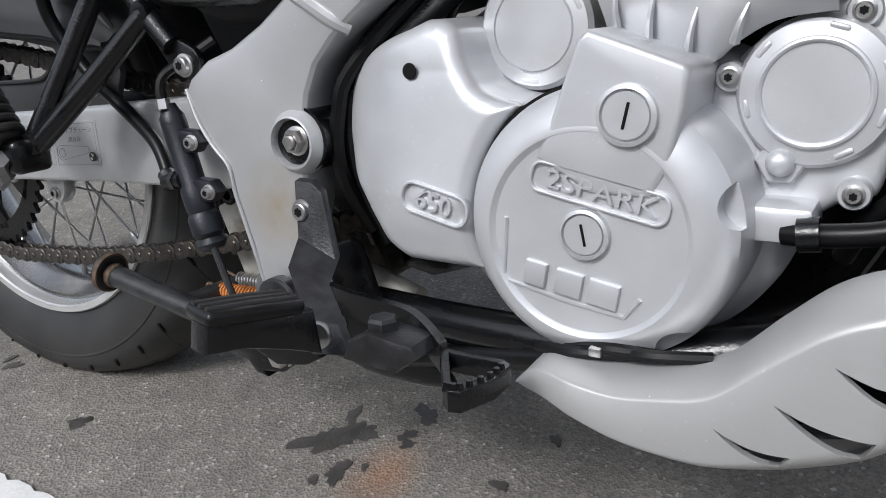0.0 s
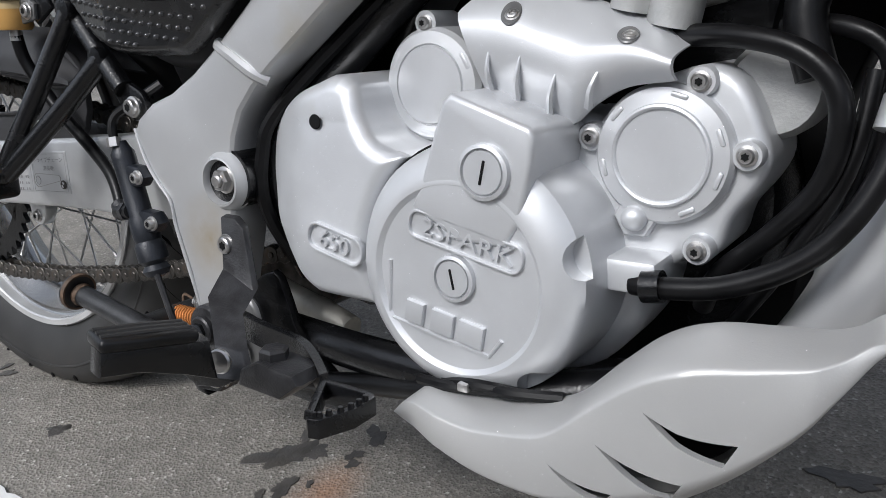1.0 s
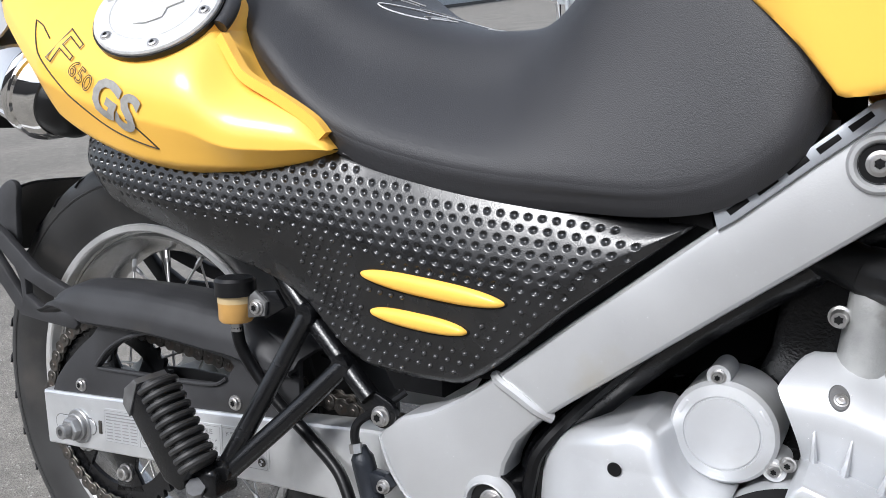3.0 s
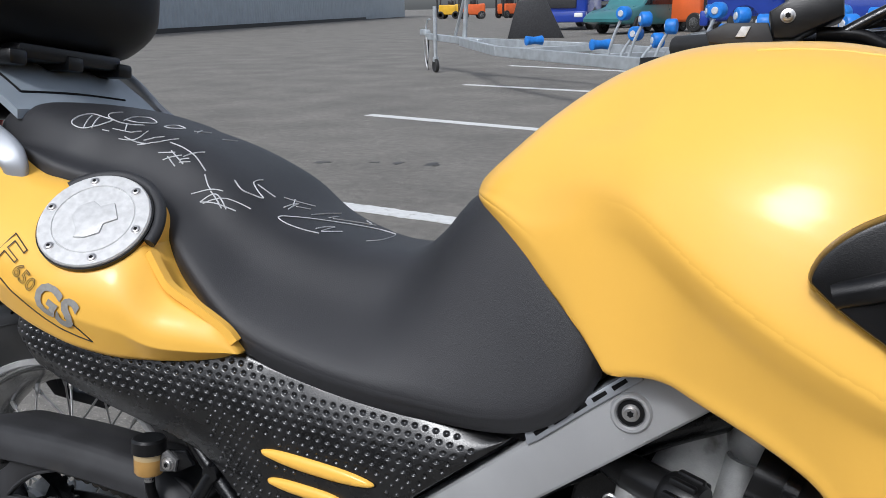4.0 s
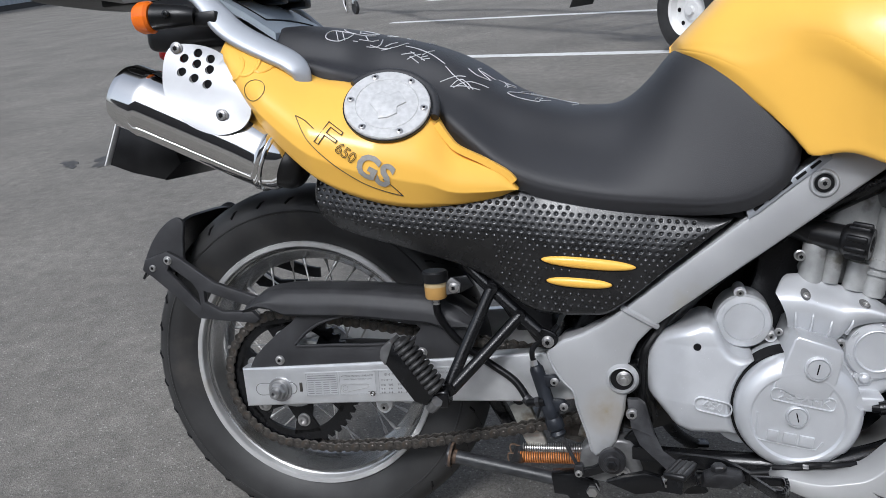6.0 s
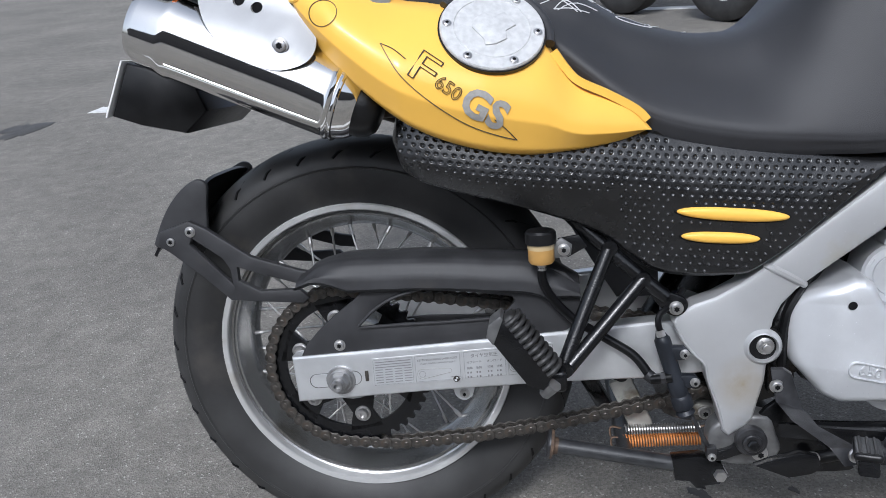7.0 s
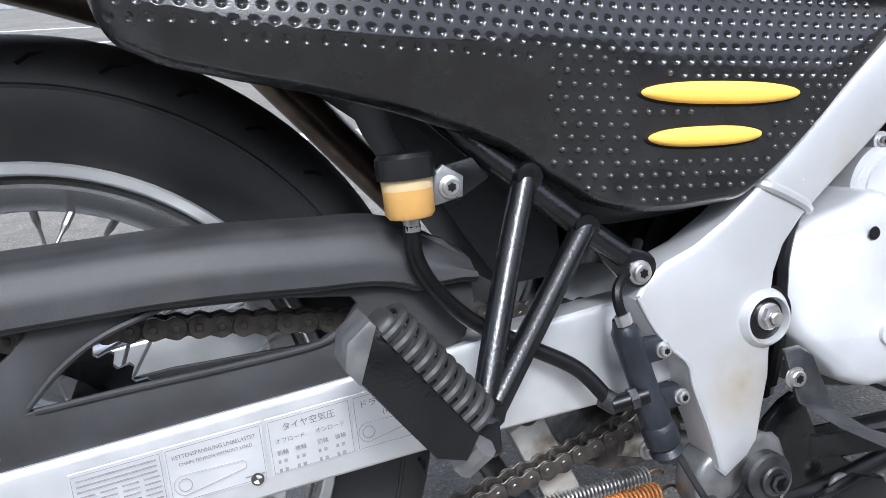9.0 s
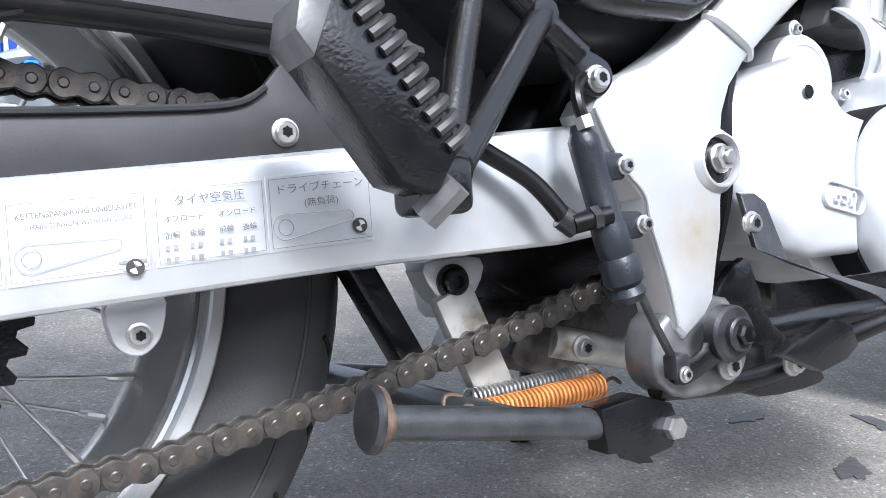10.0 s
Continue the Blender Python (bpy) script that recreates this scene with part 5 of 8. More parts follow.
def cr(z):
    """Right edge of the rear cover: it runs round the clutch cover with a narrow gap, then up beside the pump."""
    return min(0.820 - math.sqrt(max(0.0, 0.0905 ** 2 - (z - 0.326) ** 2)), cr_top(z) if z > 0.397 else 1.0)


cover_line = [(cl(z), z) for z in np.linspace(0.284, 0.4505, 60)] + [(cr(z), z) for z in np.linspace(0.4505, 0.284, 120)]


def cover_face(x, z):
    """Face of the rear cover: flat towards the clutch, folded back at its rear and below."""
    fold = lambda d, s: s * 0.5 * (d + math.sqrt(d * d + 0.00016))
    return -0.1955 - 0.13 * min(0.085, max(0.0, 0.418 - z)) + fold(0.668 - x, 0.55) + fold(0.315 - z, 0.25) + fold(z - 0.425, 0.25)


def cover_skin(u, v):
    z = 0.284 + 0.1665 * (0.75 * v + 0.25 * (0.5 - 0.5 * math.cos(math.pi * v)))
    x0, x1 = cl(z), cr(z)
    x = x0 + (x1 - x0) * (0.5 - 0.5 * math.cos(math.pi * u))
    d = 1.0
    for (ax_, az), (bx, bz) in zip(cover_line, cover_line[1:] + cover_line[:1]):
        if abs(az - z) > 0.02 and abs(bz - z) > 0.02:
            continue
        ex, ez = bx - ax_, bz - az
        t = min(1.0, max(0.0, ((x - ax_) * ex + (z - az) * ez) / max(1e-12, ex * ex + ez * ez)))
        d = min(d, math.hypot(x - ax_ - t * ex, z - az - t * ez))
    k = 1 - min(1.0, d / 0.012)
    return Vector((x, cover_face(x, z) + 0.012 * (1 - math.sqrt(max(0.0, 1 - k * k))), z))


def dome_cover(outline, y_back, y_face, inset, cx, cz, rings=7, bulge=0.008, bm=None):
    """A cast cover: walls from y_back, rounded shoulder, domed face at y_face; cx, cz is its middle."""
    own = bmesh.new()
    n = len(outline)
    loops = [[own.verts.new((x, y_back, z)) for x, z in outline]]
    for k in range(rings + 1):
        a = (math.pi / 2) * k / rings
        f = inset * (1 - math.cos(a))
        row = []
        for x, z in outline:
            d = math.hypot(x - cx, z - cz)
            s = max(0.0, 1 - f / d)
            row.append(own.verts.new((cx + (x - cx) * s, y_face + inset * (1 - math.sin(a)) * (1 if y_back > y_face else -1), cz + (z - cz) * s)))
        loops.append(row)
    for s in (0.72, 0.45, 0.2):
        row = [own.verts.new((cx + (v.co.x - cx) * s, v.co.y - bulge * (1 - s * s), cz + (v.co.z - cz) * s)) for v in loops[rings + 1]]
        loops.append(row)
    for a, b in zip(loops, loops[1:]):
        for i in range(n):
            j = (i + 1) % n
            own.faces.new((a[i], a[j], b[j], b[i]))
    own.faces.new(loops[-1])
    own.faces.new(loops[0][::-1])
    return absorb(bm, own)


rear_cover = sheet(cover_skin, 56, 110, (0, 0.085, 0))
cover650 = part("rear_engine_cover", rear_cover, SILVER, bike, "silver cast rear engine cover with an embossed capacity number", sharp=50)
# Flat black disc; the hole's shade is only its colour.
part("cover_hole", lathe([(0.0, 0.001), (0.0050, 0.001), (0.0056, 0.0002)], out_y(0.684, -0.1958, 0.418), 20, cap=False), RECESS_SHADE, cover650)
# lower foot of the rear cover
part("cover_foot", prism(soft([(0.690, 0.300), (0.735, 0.305), (0.80, 0.28), (0.775, 0.262), (0.745, 0.258), (0.722, 0.268), (0.710, 0.284)], 4), -0.165, -0.09, 0.008, 3), SILVER, cover650)


def raised_frame(bm, cx, cz, w, h, t, r, y0, y1, n=8):
    """A raised outline round a rectangle with rounded corners, in a face's plane, before it is turned."""
    def loop(ww, hh, rr):
        out = []
        for qx, qz, a0 in ((1, 1, 0), (-1, 1, 90), (-1, -1, 180), (1, -1, 270)):
            for k in range(n):
                a = radians(a0 + 90 * k / (n - 1))
                out.append((cx + qx * (ww / 2 - rr) + rr * math.cos(a), cz + qz * (hh / 2 - rr) + rr * math.sin(a)))
        return out
    return plate(loop(w, h, r), [loop(w - 2 * t, h - 2 * t, max(0.0005, r - t))], y0, y1, 0.0006, bm)


t650 = Matrix.Translation((0.7050, -0.2055, 0.331)) @ Matrix.Rotation(radians(13), 4, "Y")
part("number_frame", absorb(None, raised_frame(None, 0, 0, 0.054, 0.0225, 0.0020, 0.010, 0.003, -0.0022), t650), SILVER, cover650)
lettering("number", "650", 0.0185, t650 @ pose(0, -0.0002, 0, 90, 0, 0), SILVER, cover650, 0.0022, stretch=1.05, label="embossed engine capacity number")

# clutch cover
CX, CZ = 0.820, 0.326
body = soft([(0.738, 0.330), (0.744, 0.365), (0.775, 0.398), (0.800, 0.408), (0.86, 0.41), (0.905, 0.392), (0.925, 0.36), (0.927, 0.315), (0.912, 0.28), (0.88, 0.248), (0.83, 0.240), (0.775, 0.252), (0.745, 0.29)], 4)
part("clutch_housing", dome_cover(body, -0.08, -0.146, 0.012, 0.83, 0.325, 5, 0.0), SILVER, bike, "silver cast clutch housing", sharp=50)
# Black ring round the clutch cover, darkening the gap as shade would.
part("cover_gap_shade", lathe([(0.087, -0.02), (0.087, 0.017), (0.080, 0.017)], out_y(CX - 0.004, -0.174, CZ), 72, cap=False), RECESS_SHADE, bike)
cap_bm = lathe([(0.088, -0.055), (0.0872, -0.010), (0.0862, 0.010), (0.0845, 0.0185), (0.0800, 0.0245), (0.0725, 0.0290), (0.0660, 0.0312), (0.0640, 0.0312), (0.0620, 0.0296), (0.0608, 0.0282), (0.0596, 0.0280), (0.0, 0.0286)], out_y(CX, -0.188, CZ), 96)
for v in cap_bm.verts:
    # the sunk disc sits slightly below the middle of the cover
    q = min(1.0, max(0.0, (0.084 - math.hypot(v.co.x - CX, v.co.z - CZ)) / 0.020))
    v.co.x -= 0.0025 * q
    v.co.z -= 0.0032 * q
scallops = []
for a in (14, -52):
    scallops.append(lathe([(0, 0.0), (0.0145, 0.0), (0.0145, 0.06), (0, 0.06)], out_y(CX + 0.0895 * math.cos(radians(a)), -0.199, CZ + 0.0895 * math.sin(radians(a))), 28))
clutch = part("clutch_cover", carve(cap_bm, scallops), SILVER, bike, "round silver clutch cover with embossed lettering", sharp=28)
FACE = -0.2170


def plug(x, z, y, r, turn, parent):
    """A slotted screw plug in a raised ring."""
    p = part("screw_plug", lathe([(r * 1.28, 0), (r * 1.25, 0.004), (r * 1.08, 0.0048), (r * 1.04, 0.002), (r * 0.98, 0.002), (r * 0.96, 0.0042), (0, 0.0042)], out_y(x, y, z), 40), SILVER, parent, "slotted inspection plug", sharp=25)
    # Proud black bar whose colour gives the slot's shade.
    bm = block(0, 0, 0, r * 0.12, 0.003, r * 1.10, 0.0003, 1, m=Matrix.Translation((x, y - 0.0036, z)) @ Matrix.Rotation(radians(turn), 4, "Y"))
    part("plug_slot", bm, RECESS_SHADE, p)
    return p


plug(0.817, 0.325, FACE + 0.0005, 0.0125, -12, clutch)
te = Matrix.Translation((0.8245, FACE, 0.3510)) @ Matrix.Rotation(radians(11.5), 4, "Y")
lettering("embossed_letters", "2SPARK", 0.0165, te @ pose(0.002, 0, 0, 90, 0, 0), SILVER, clutch, 0.0022, stretch=1.25, label="embossed lettering")
part("letter_frame", absorb(None, raised_frame(None, 0, 0, 0.088, 0.0200, 0.0018, 0.008, 0.003, -0.0020), te), SILVER, clutch)
tb = Matrix.Translation((0.8085, FACE + 0.0005, 0.292)) @ Matrix.Rotation(radians(10), 4, "Y")
for k, w in enumerate((0.017, 0.021, 0.023)):
    part("embossed_mark", absorb(None, prism([(-0.42 * w, -0.0078), (0.42 * w, -0.0078), (0.42 * w, 0.0078), (-0.42 * w, 0.0078)], 0.002, -0.0034, 0.0012), tb @ Matrix.Translation((-0.024 + 0.0225 * k, 0, 0.0))), SILVER, clutch)
part("letter_line", absorb(None, tube([(-0.050, 0.0, 0.030), (-0.045, 0.0, -0.0105), (0.0, 0.0, -0.0118), (0.036, 0.0, -0.0105), (0.043, 0.0, 0.0035)], 0.0016, 6, smooth=False), tb), SILVER, clutch)
# upper tower with the second plug
tower = [(0.785, 0.370), (0.791, 0.381), (0.811, 0.4385), (0.817, 0.4435), (0.872, 0.425), (0.875, 0.420), (0.873, 0.402), (0.866, 0.369), (0.855, 0.350), (0.82, 0.350)]
part("clutch_tower", prism(tower, -0.09, -0.2190, 0.0035, 3), SILVER, bike, "silver casting tower above the clutch cover", sharp=40)
plug(0.842, 0.397, -0.2188, 0.0140, 12, clutch)

# joint flange between tower and generator cover
part("housing_web", dome_cover(soft([(0.86, 0.42), (0.885, 0.425), (0.90, 0.40), (0.905, 0.37), (0.90, 0.33), (0.86, 0.35)], 3), -0.09, -0.150, 0.01, 0.882, 0.385, 4, 0.0), SILVER, bike)
alt_out = soft([(0.878, 0.410), (0.884, 0.422), (0.900, 0.436), (0.920, 0.448), (0.950, 0.458), (0.972, 0.450), (0.986, 0.425), (0.992, 0.403), (0.985, 0.385), (0.972, 0.366), (0.966, 0.345), (0.950, 0.340), (0.925, 0.325), (0.900, 0.322), (0.885, 0.36)], 3)
alt = part("generator_cover", dome_cover(alt_out, -0.08, -0.149, 0.008, 0.933, 0.395, 4, 0.0), SILVER, bike, "silver generator cover with torx bolts", sharp=40)
part("cover_disc", lathe([(0.0440, -0.012), (0.0435, 0.004), (0.0410, 0.0080), (0.0318, 0.0100), (0.0312, 0.0122), (0.0298, 0.0128), (0.0285, 0.0120), (0.0278, 0.0104), (0.0, 0.0108)], out_y(0.9300, -0.150, 0.4042), 64), SILVER, alt, sharp=25)
for a in (20, 75, 140, 195, -20, -62):
    part("cover_tab", absorb(None, block(0, 0, 0, 0.011, 0.005, 0.0032, 0.0012), Matrix.Translation((0.930 + 0.0375 * math.cos(radians(a)), -0.1575, 0.4042 + 0.0375 * math.sin(radians(a)))) @ Matrix.Rotation(radians(90 - a), 4, "Y")), SILVER, alt)
for x, z, y in ((0.8825, 0.4125, -0.151), (0.9505, 0.4485, -0.150), (0.980, 0.4068, -0.152), (0.955, 0.3475, -0.155)):
    part("bolt_boss", lathe([(0.0095, -0.02), (0.0095, 0.002), (0.0085, 0.004), (0, 0.004)], out_y(x, y, z), 20), SILVER, alt)
    screw(alt, x, y - 0.004, z, 0.0046, 0.005)
hexp = part("hex_plug", lathe([(0.0145, -0.006), (0.0145, 0.003), (0.013, 0.0045), (0, 0.0045)], out_y(0.9145, -0.152, 0.3635), 6), SILVER, alt, sharp=20)
part("plug_dome", lathe([(0.0085, 0.004), (0.0085, 0.006), (0.0075, 0.010), (0.0045, 0.0125), (0, 0.0135)], out_y(0.9145, -0.152, 0.3635), 24, cap=False), SILVER, hexp)
part("hose_stub", block(0.915, -0.155, 0.331, 0.045, 0.05, 0.022, 0.004), SILVER, alt)
part("starter_end", lathe([(0.030, 0), (0.030, 0.03), (0.026, 0.036), (0.0, 0.036)], out_y(0.985, -0.09, 0.442), 28), CAST_GREY, alt)

# water pump cover
wp = part("water_pump_cover", lathe([(0.041, -0.05), (0.041, 0.003), (0.038, 0.007), (0.0295, 0.0085), (0.029, 0.0072), (0.0282, 0.0072), (0.0275, 0.009), (0, 0.0095)], out_y(0.752, -0.138, 0.442), 56), SILVER, bike, "round silver water pump cover", sharp=25)
for x, z in ((0.747, 0.4855), (0.713, 0.4135), (0.790, 0.4190)):
    part("bolt_boss", lathe([(0.009, -0.03), (0.009, 0.004), (0, 0.004)], out_y(x, -0.138, z), 18), SILVER, wp)
    screw(wp, x, -0.142, z, 0.0043, 0.005)
screw(wp, 0.800, -0.148, 0.428, 0.0045, 0.005)
for a in (30, 150, 265):
    part("cover_tab", absorb(None, block(0, 0, 0, 0.013, 0.005, 0.004, 0.0012), Matrix.Translation((0.752 + 0.034 * math.cos(radians(a)), -0.1435, 0.442 + 0.034 * math.sin(radians(a)))) @ Matrix.Rotation(radians(90 - a), 4, "Y")), SILVER, wp)


# finned cylinder shield
LOX, LOZ = spl([(0, 0.810), (0.25, 0.829), (0.5, 0.855), (0.68, 0.875), (0.78, 0.889), (0.88, 0.908), (1, 0.9385)]), spl([(0, 0.440), (0.25, 0.432), (0.5, 0.424), (0.66, 0.421), (0.78, 0.434), (0.88, 0.4445), (1, 0.449)])
HIX, HIZ = spl([(0, 0.812), (0.2, 0.831), (0.5, 0.8637), (0.75, 0.8935), (0.92, 0.923), (1, 0.940)]), spl([(0, 0.512), (0.2, 0.513), (0.5, 0.502), (0.75, 0.4915), (0.92, 0.481), (1, 0.470)])


def shield(u, v):
    """Curved sheet: a flared rear corner, the lower edge cut out round the generator cover, the top rolled back."""
    flare = (v / 0.72) ** 1.6 if v < 0.72 else max(0.0, (1 - v) / 0.28) ** 0.6
    y = -0.158 - 0.018 * math.sin(math.pi * min(1.0, 0.10 + 0.85 * v)) + 0.022 * max(0.0, (v - 0.62) / 0.38) ** 1.5
    return Vector((LOX(u) + (HIX(u) - LOX(u)) * v - 0.019 * flare * (1 - u) ** 4, y, LOZ(u) + (HIZ(u) - LOZ(u)) * v))


shld = part("cylinder_shield", sheet(shield, 40, 28, (0, 0.005, 0)), SILVER, bike, "bright silver finned cylinder shield", sharp=50)
for k in range(4):
    u = 0.12 + 0.215 * k
    a, b = shield(u, 0.02), shield(u + 0.03, 0.46 - 0.05 * abs(k - 1))
    part("shield_fin", tube([a + Vector((0, -0.0045, 0)), a.lerp(b, 0.5) + Vector((0, -0.0065, 0)), b + Vector((0, 0.001, 0))], 0.0034, 6, r_end=0.0008), SILVER, shld)
for su_, sv_ in ((0.28, 0.73), (0.86, 0.76)):
    c = shield(su_, sv_)
    nrm = (shield(su_ + 0.02, sv_) - c).cross(shield(su_, sv_ + 0.02) - c).normalized()
    nrm = nrm if nrm.y < 0 else -nrm
    rm = Matrix.Translation(c) @ nrm.to_track_quat("Z", "Y").to_matrix().to_4x4()
    # Grey ovals proud of the sheet, coloured for the shade of recesses.
    part("shield_recess_shade", lathe([(0.0, 0.0010), (0.0072, 0.0010), (0.0080, 0.0002)], rm @ Matrix.Diagonal((0.85, 1.25, 1, 1)), 24, cap=False), SCUFF, shld)
    screw(shld, 0, 0, 0, 0.0036, 0.0022, m=rm @ Matrix.Translation((0.001, -0.002, 0.0008)))

# cylinder head and what shows between frame and tank
head = part("cylinder_head", dome_cover(soft([(0.835, 0.505), (0.850, 0.545), (0.875, 0.600), (0.905, 0.645), (0.985, 0.650), (0.993, 0.600), (0.985, 0.555), (0.955, 0.500), (0.90, 0.490)], 4), 0.05, -0.118, 0.016, 0.915, 0.57, 5, 0.0), CAST_GREY, bike, "dusty grey cast cylinder head")
for x0, z0, x1, z1, r in ((0.842, 0.500, 0.850, 0.560, 0.017), (0.868, 0.500, 0.878, 0.552, 0.013), (0.900, 0.490, 0.908, 0.530, 0.015), (0.925, 0.480, 0.950, 0.605, 0.0165), (0.950, 0.515, 0.958, 0.565, 0.010), (0.962, 0.560, 0.992, 0.548, 0.011), (0.972, 0.575, 0.985, 0.610, 0.013)):
    part("head_rib", tube([(x0, -0.134, z0), (x1, -0.136, z1)], r, 16, smooth=False), CAST_GREY, head)
part("head_collar", tube([(0.933, -0.136, 0.521), (0.936, -0.136, 0.533)], 0.0195, 18, smooth=False), CAST_GREY, head)
part("head_collar", tube([(0.931, -0.136, 0.511), (0.932, -0.136, 0.516)], 0.0185, 18, smooth=False), CAST_GREY, head)
part("head_dome", lathe([(0.0, 0.020), (0.014, 0.018), (0.026, 0.008), (0.029, -0.006), (0.029, -0.04)], out_y(0.962, -0.132, 0.622), 28, cap=False), CAST_GREY, head)
screw(head, 0.828, -0.140, 0.541, 0.006, 0.014)
screw(head, 0.988, -0.150, 0.600, 0.008, 0.008)
KNM = Matrix.Translation((0.888, -0.158, 0.566)) @ Vector((0.90, -0.40, -0.16)).to_track_quat("Z", "Y").to_matrix().to_4x4()
kn = part("black_knob", lathe([(0.0185, -0.050), (0.0195, -0.008), (0.0225, -0.004), (0.0235, 0.0), (0.0235, 0.026), (0.021, 0.031), (0.012, 0.031), (0.010, 0.027), (0, 0.027)], KNM, 28), BLACK, bike, "black ribbed preload knob", sharp=35)
for k in range(9):
    a = 2 * math.pi * k / 9
    part("knob_rib", absorb(None, block(0.0225 * math.cos(a), 0.0225 * math.sin(a), 0.014, 0.009, 0.009, 0.028, 0.003), KNM), BLACK, kn)
part("preload_hose", tube([(0.846, -0.142, 0.573), (0.81, -0.12, 0.585), (0.76, -0.09, 0.60)], 0.017, 14), BLACK, bike)
# black plate added behind everything, the engine bay's shade put into its colour
part("engine_bay_shade", prism([(0.60, 0.27), (0.60, 0.40), (0.72, 0.55), (0.88, 0.70), (1.02, 0.70), (1.05, 0.55), (1.005, 0.42), (0.98, 0.24)], 0.0, 0.08, 0.004), RECESS_SHADE, bike)
part("airbox", prism(soft([(0.42, 0.47), (0.50, 0.45), (0.60, 0.47), (0.74, 0.60), (0.80, 0.68), (0.70, 0.72), (0.45, 0.70), (0.16, 0.72), (0.15, 0.66), (0.30, 0.58)], 4), -0.15, 0.15, 0.02, 3), BLACK_MATT, bike)
part("shock_body", tube([(0.46, 0.0, 0.30), (0.62, 0.0, 0.56)], 0.045, 20, smooth=False), BLACK_METAL, bike)

# front down tube, radiator hoses
part("down_tube", tube([(1.115, -0.125, 0.60), (1.075, -0.130, 0.43), (1.035, -0.13, 0.315), (0.99, -0.125, 0.24)], 0.024, 18), FRAME_SILVER, bike, "silver front frame down tube")
part("down_tube", tube([(1.115, 0.125, 0.60), (1.075, 0.130, 0.43), (1.035, 0.13, 0.315), (0.99, 0.125, 0.24)], 0.024, 14), FRAME_SILVER, bike)
part("coolant_hose", tube([(0.922, -0.175, 0.326), (0.945, -0.180, 0.328), (0.978, -0.180, 0.334), (1.012, -0.178, 0.350), (1.035, -0.175, 0.372), (1.052, -0.168, 0.405), (1.062, -0.155, 0.455)], 0.0070, 14), HOSE, bike, "black rubber coolant hose")
part("hose_clamp", lathe([(0.0102, -0.006), (0.0102, 0.006)], pose(0.936, -0.179, 0.3275, 0, 82, 0), 18), BLACK_METAL, bike)
part("hose_clamp", tube([(1.056, -0.166, 0.425), (1.059, -0.161, 0.442)], 0.0125, 16, smooth=False), ALU, bike)
part("coolant_hose", tube([(0.928, -0.135, 0.474), (0.965, -0.148, 0.474), (1.000, -0.155, 0.467), (1.022, -0.158, 0.450), (1.028, -0.158, 0.425), (1.020, -0.155, 0.392), (0.995, -0.15, 0.360), (0.965, -0.14, 0.33), (0.95, -0.12, 0.30)], 0.0068, 14), HOSE, bike)
part("coolant_hose", tube([(0.985, -0.11, 0.478), (1.020, -0.125, 0.478), (1.045, -0.13, 0.462), (1.045, -0.13, 0.42), (1.03, -0.13, 0.36)], 0.006, 12), HOSE, bike)
part("cable_sleeve", tube([(1.04, -0.14, 0.455), (1.032, -0.15, 0.40), (1.005, -0.15, 0.345), (0.97, -0.14, 0.29)], 0.005, 10), HOSE, bike)
part("intake_tube", tube([(0.96, -0.15, 0.60), (1.00, -0.155, 0.585), (1.04, -0.15, 0.545), (1.10, -0.145, 0.522), (1.16, -0.14, 0.52)], 0.026, 16), BLACK, bike)
part("intake_clip", tube([(0.985, -0.153, 0.592), (0.997, -0.155, 0.587)], 0.028, 16, smooth=False), BLACK_METAL, bike)
part("radiator", prism([(1.06, 0.30), (1.10, 0.30), (1.17, 0.55), (1.13, 0.57)], -0.11, 0.11, 0.004), BLACK_MATT, bike)
part("radiator_duct", tube([(1.02, -0.12, 0.53), (1.00, -0.13, 0.49), (1.01, -0.135, 0.45)], 0.012, 10), HOSE, bike)
part("plug_lead", tube([(0.955, -0.150, 0.56), (0.972, -0.158, 0.575), (0.985, -0.150, 0.59)], 0.012, 10), HOSE, bike)

# ---- skid plate ----
su = spl([(0.782, 0.233), (0.790, 0.243), (0.803, 0.248), (0.842, 0.246), (0.874, 0.252), (0.904, 0.263), (0.931, 0.289), (0.956, 0.311), (0.98, 0.322), (1.015, 0.324), (1.050, 0.326), (1.064, 0.333), (1.074, 0.331)])
sl = spl([(0.782, 0.231), (0.788, 0.226), (0.805, 0.220), (0.854, 0.203), (0.903, 0.198), (0.946, 0.202), (0.986, 0.220), (1.032, 0.266), (1.054, 0.302), (1.066, 0.322), (1.074, 0.330)])
VENTS = [((0.961, 0.2835), (1.009, 0.268), 0.0160), ((0.935, 0.2580), (0.983, 0.241), 0.0150), ((0.906, 0.2380), (0.945, 0.226), 0.0095)]


def skid_y(x, k):
    face = np.interp(x, [0.78, 0.82, 0.90, 0.98, 1.04, 1.075], [-0.238, -0.250, -0.256, -0.254, -0.238, -0.215])
    roll = 0.040 * max(0, 1 - k / 0.13) ** 1.7
    curl = 0.050 * max(0, (k - 0.72) / 0.28) ** 2
    return float(face + roll + curl - 0.004 * math.sin(math.pi * k))


def skid_skin(u, v):
    x = 0.782 + 0.292 * u
    up, lo = su(x), sl(x)
    return Vector((x, skid_y(x, v), up + (lo - up) * v))


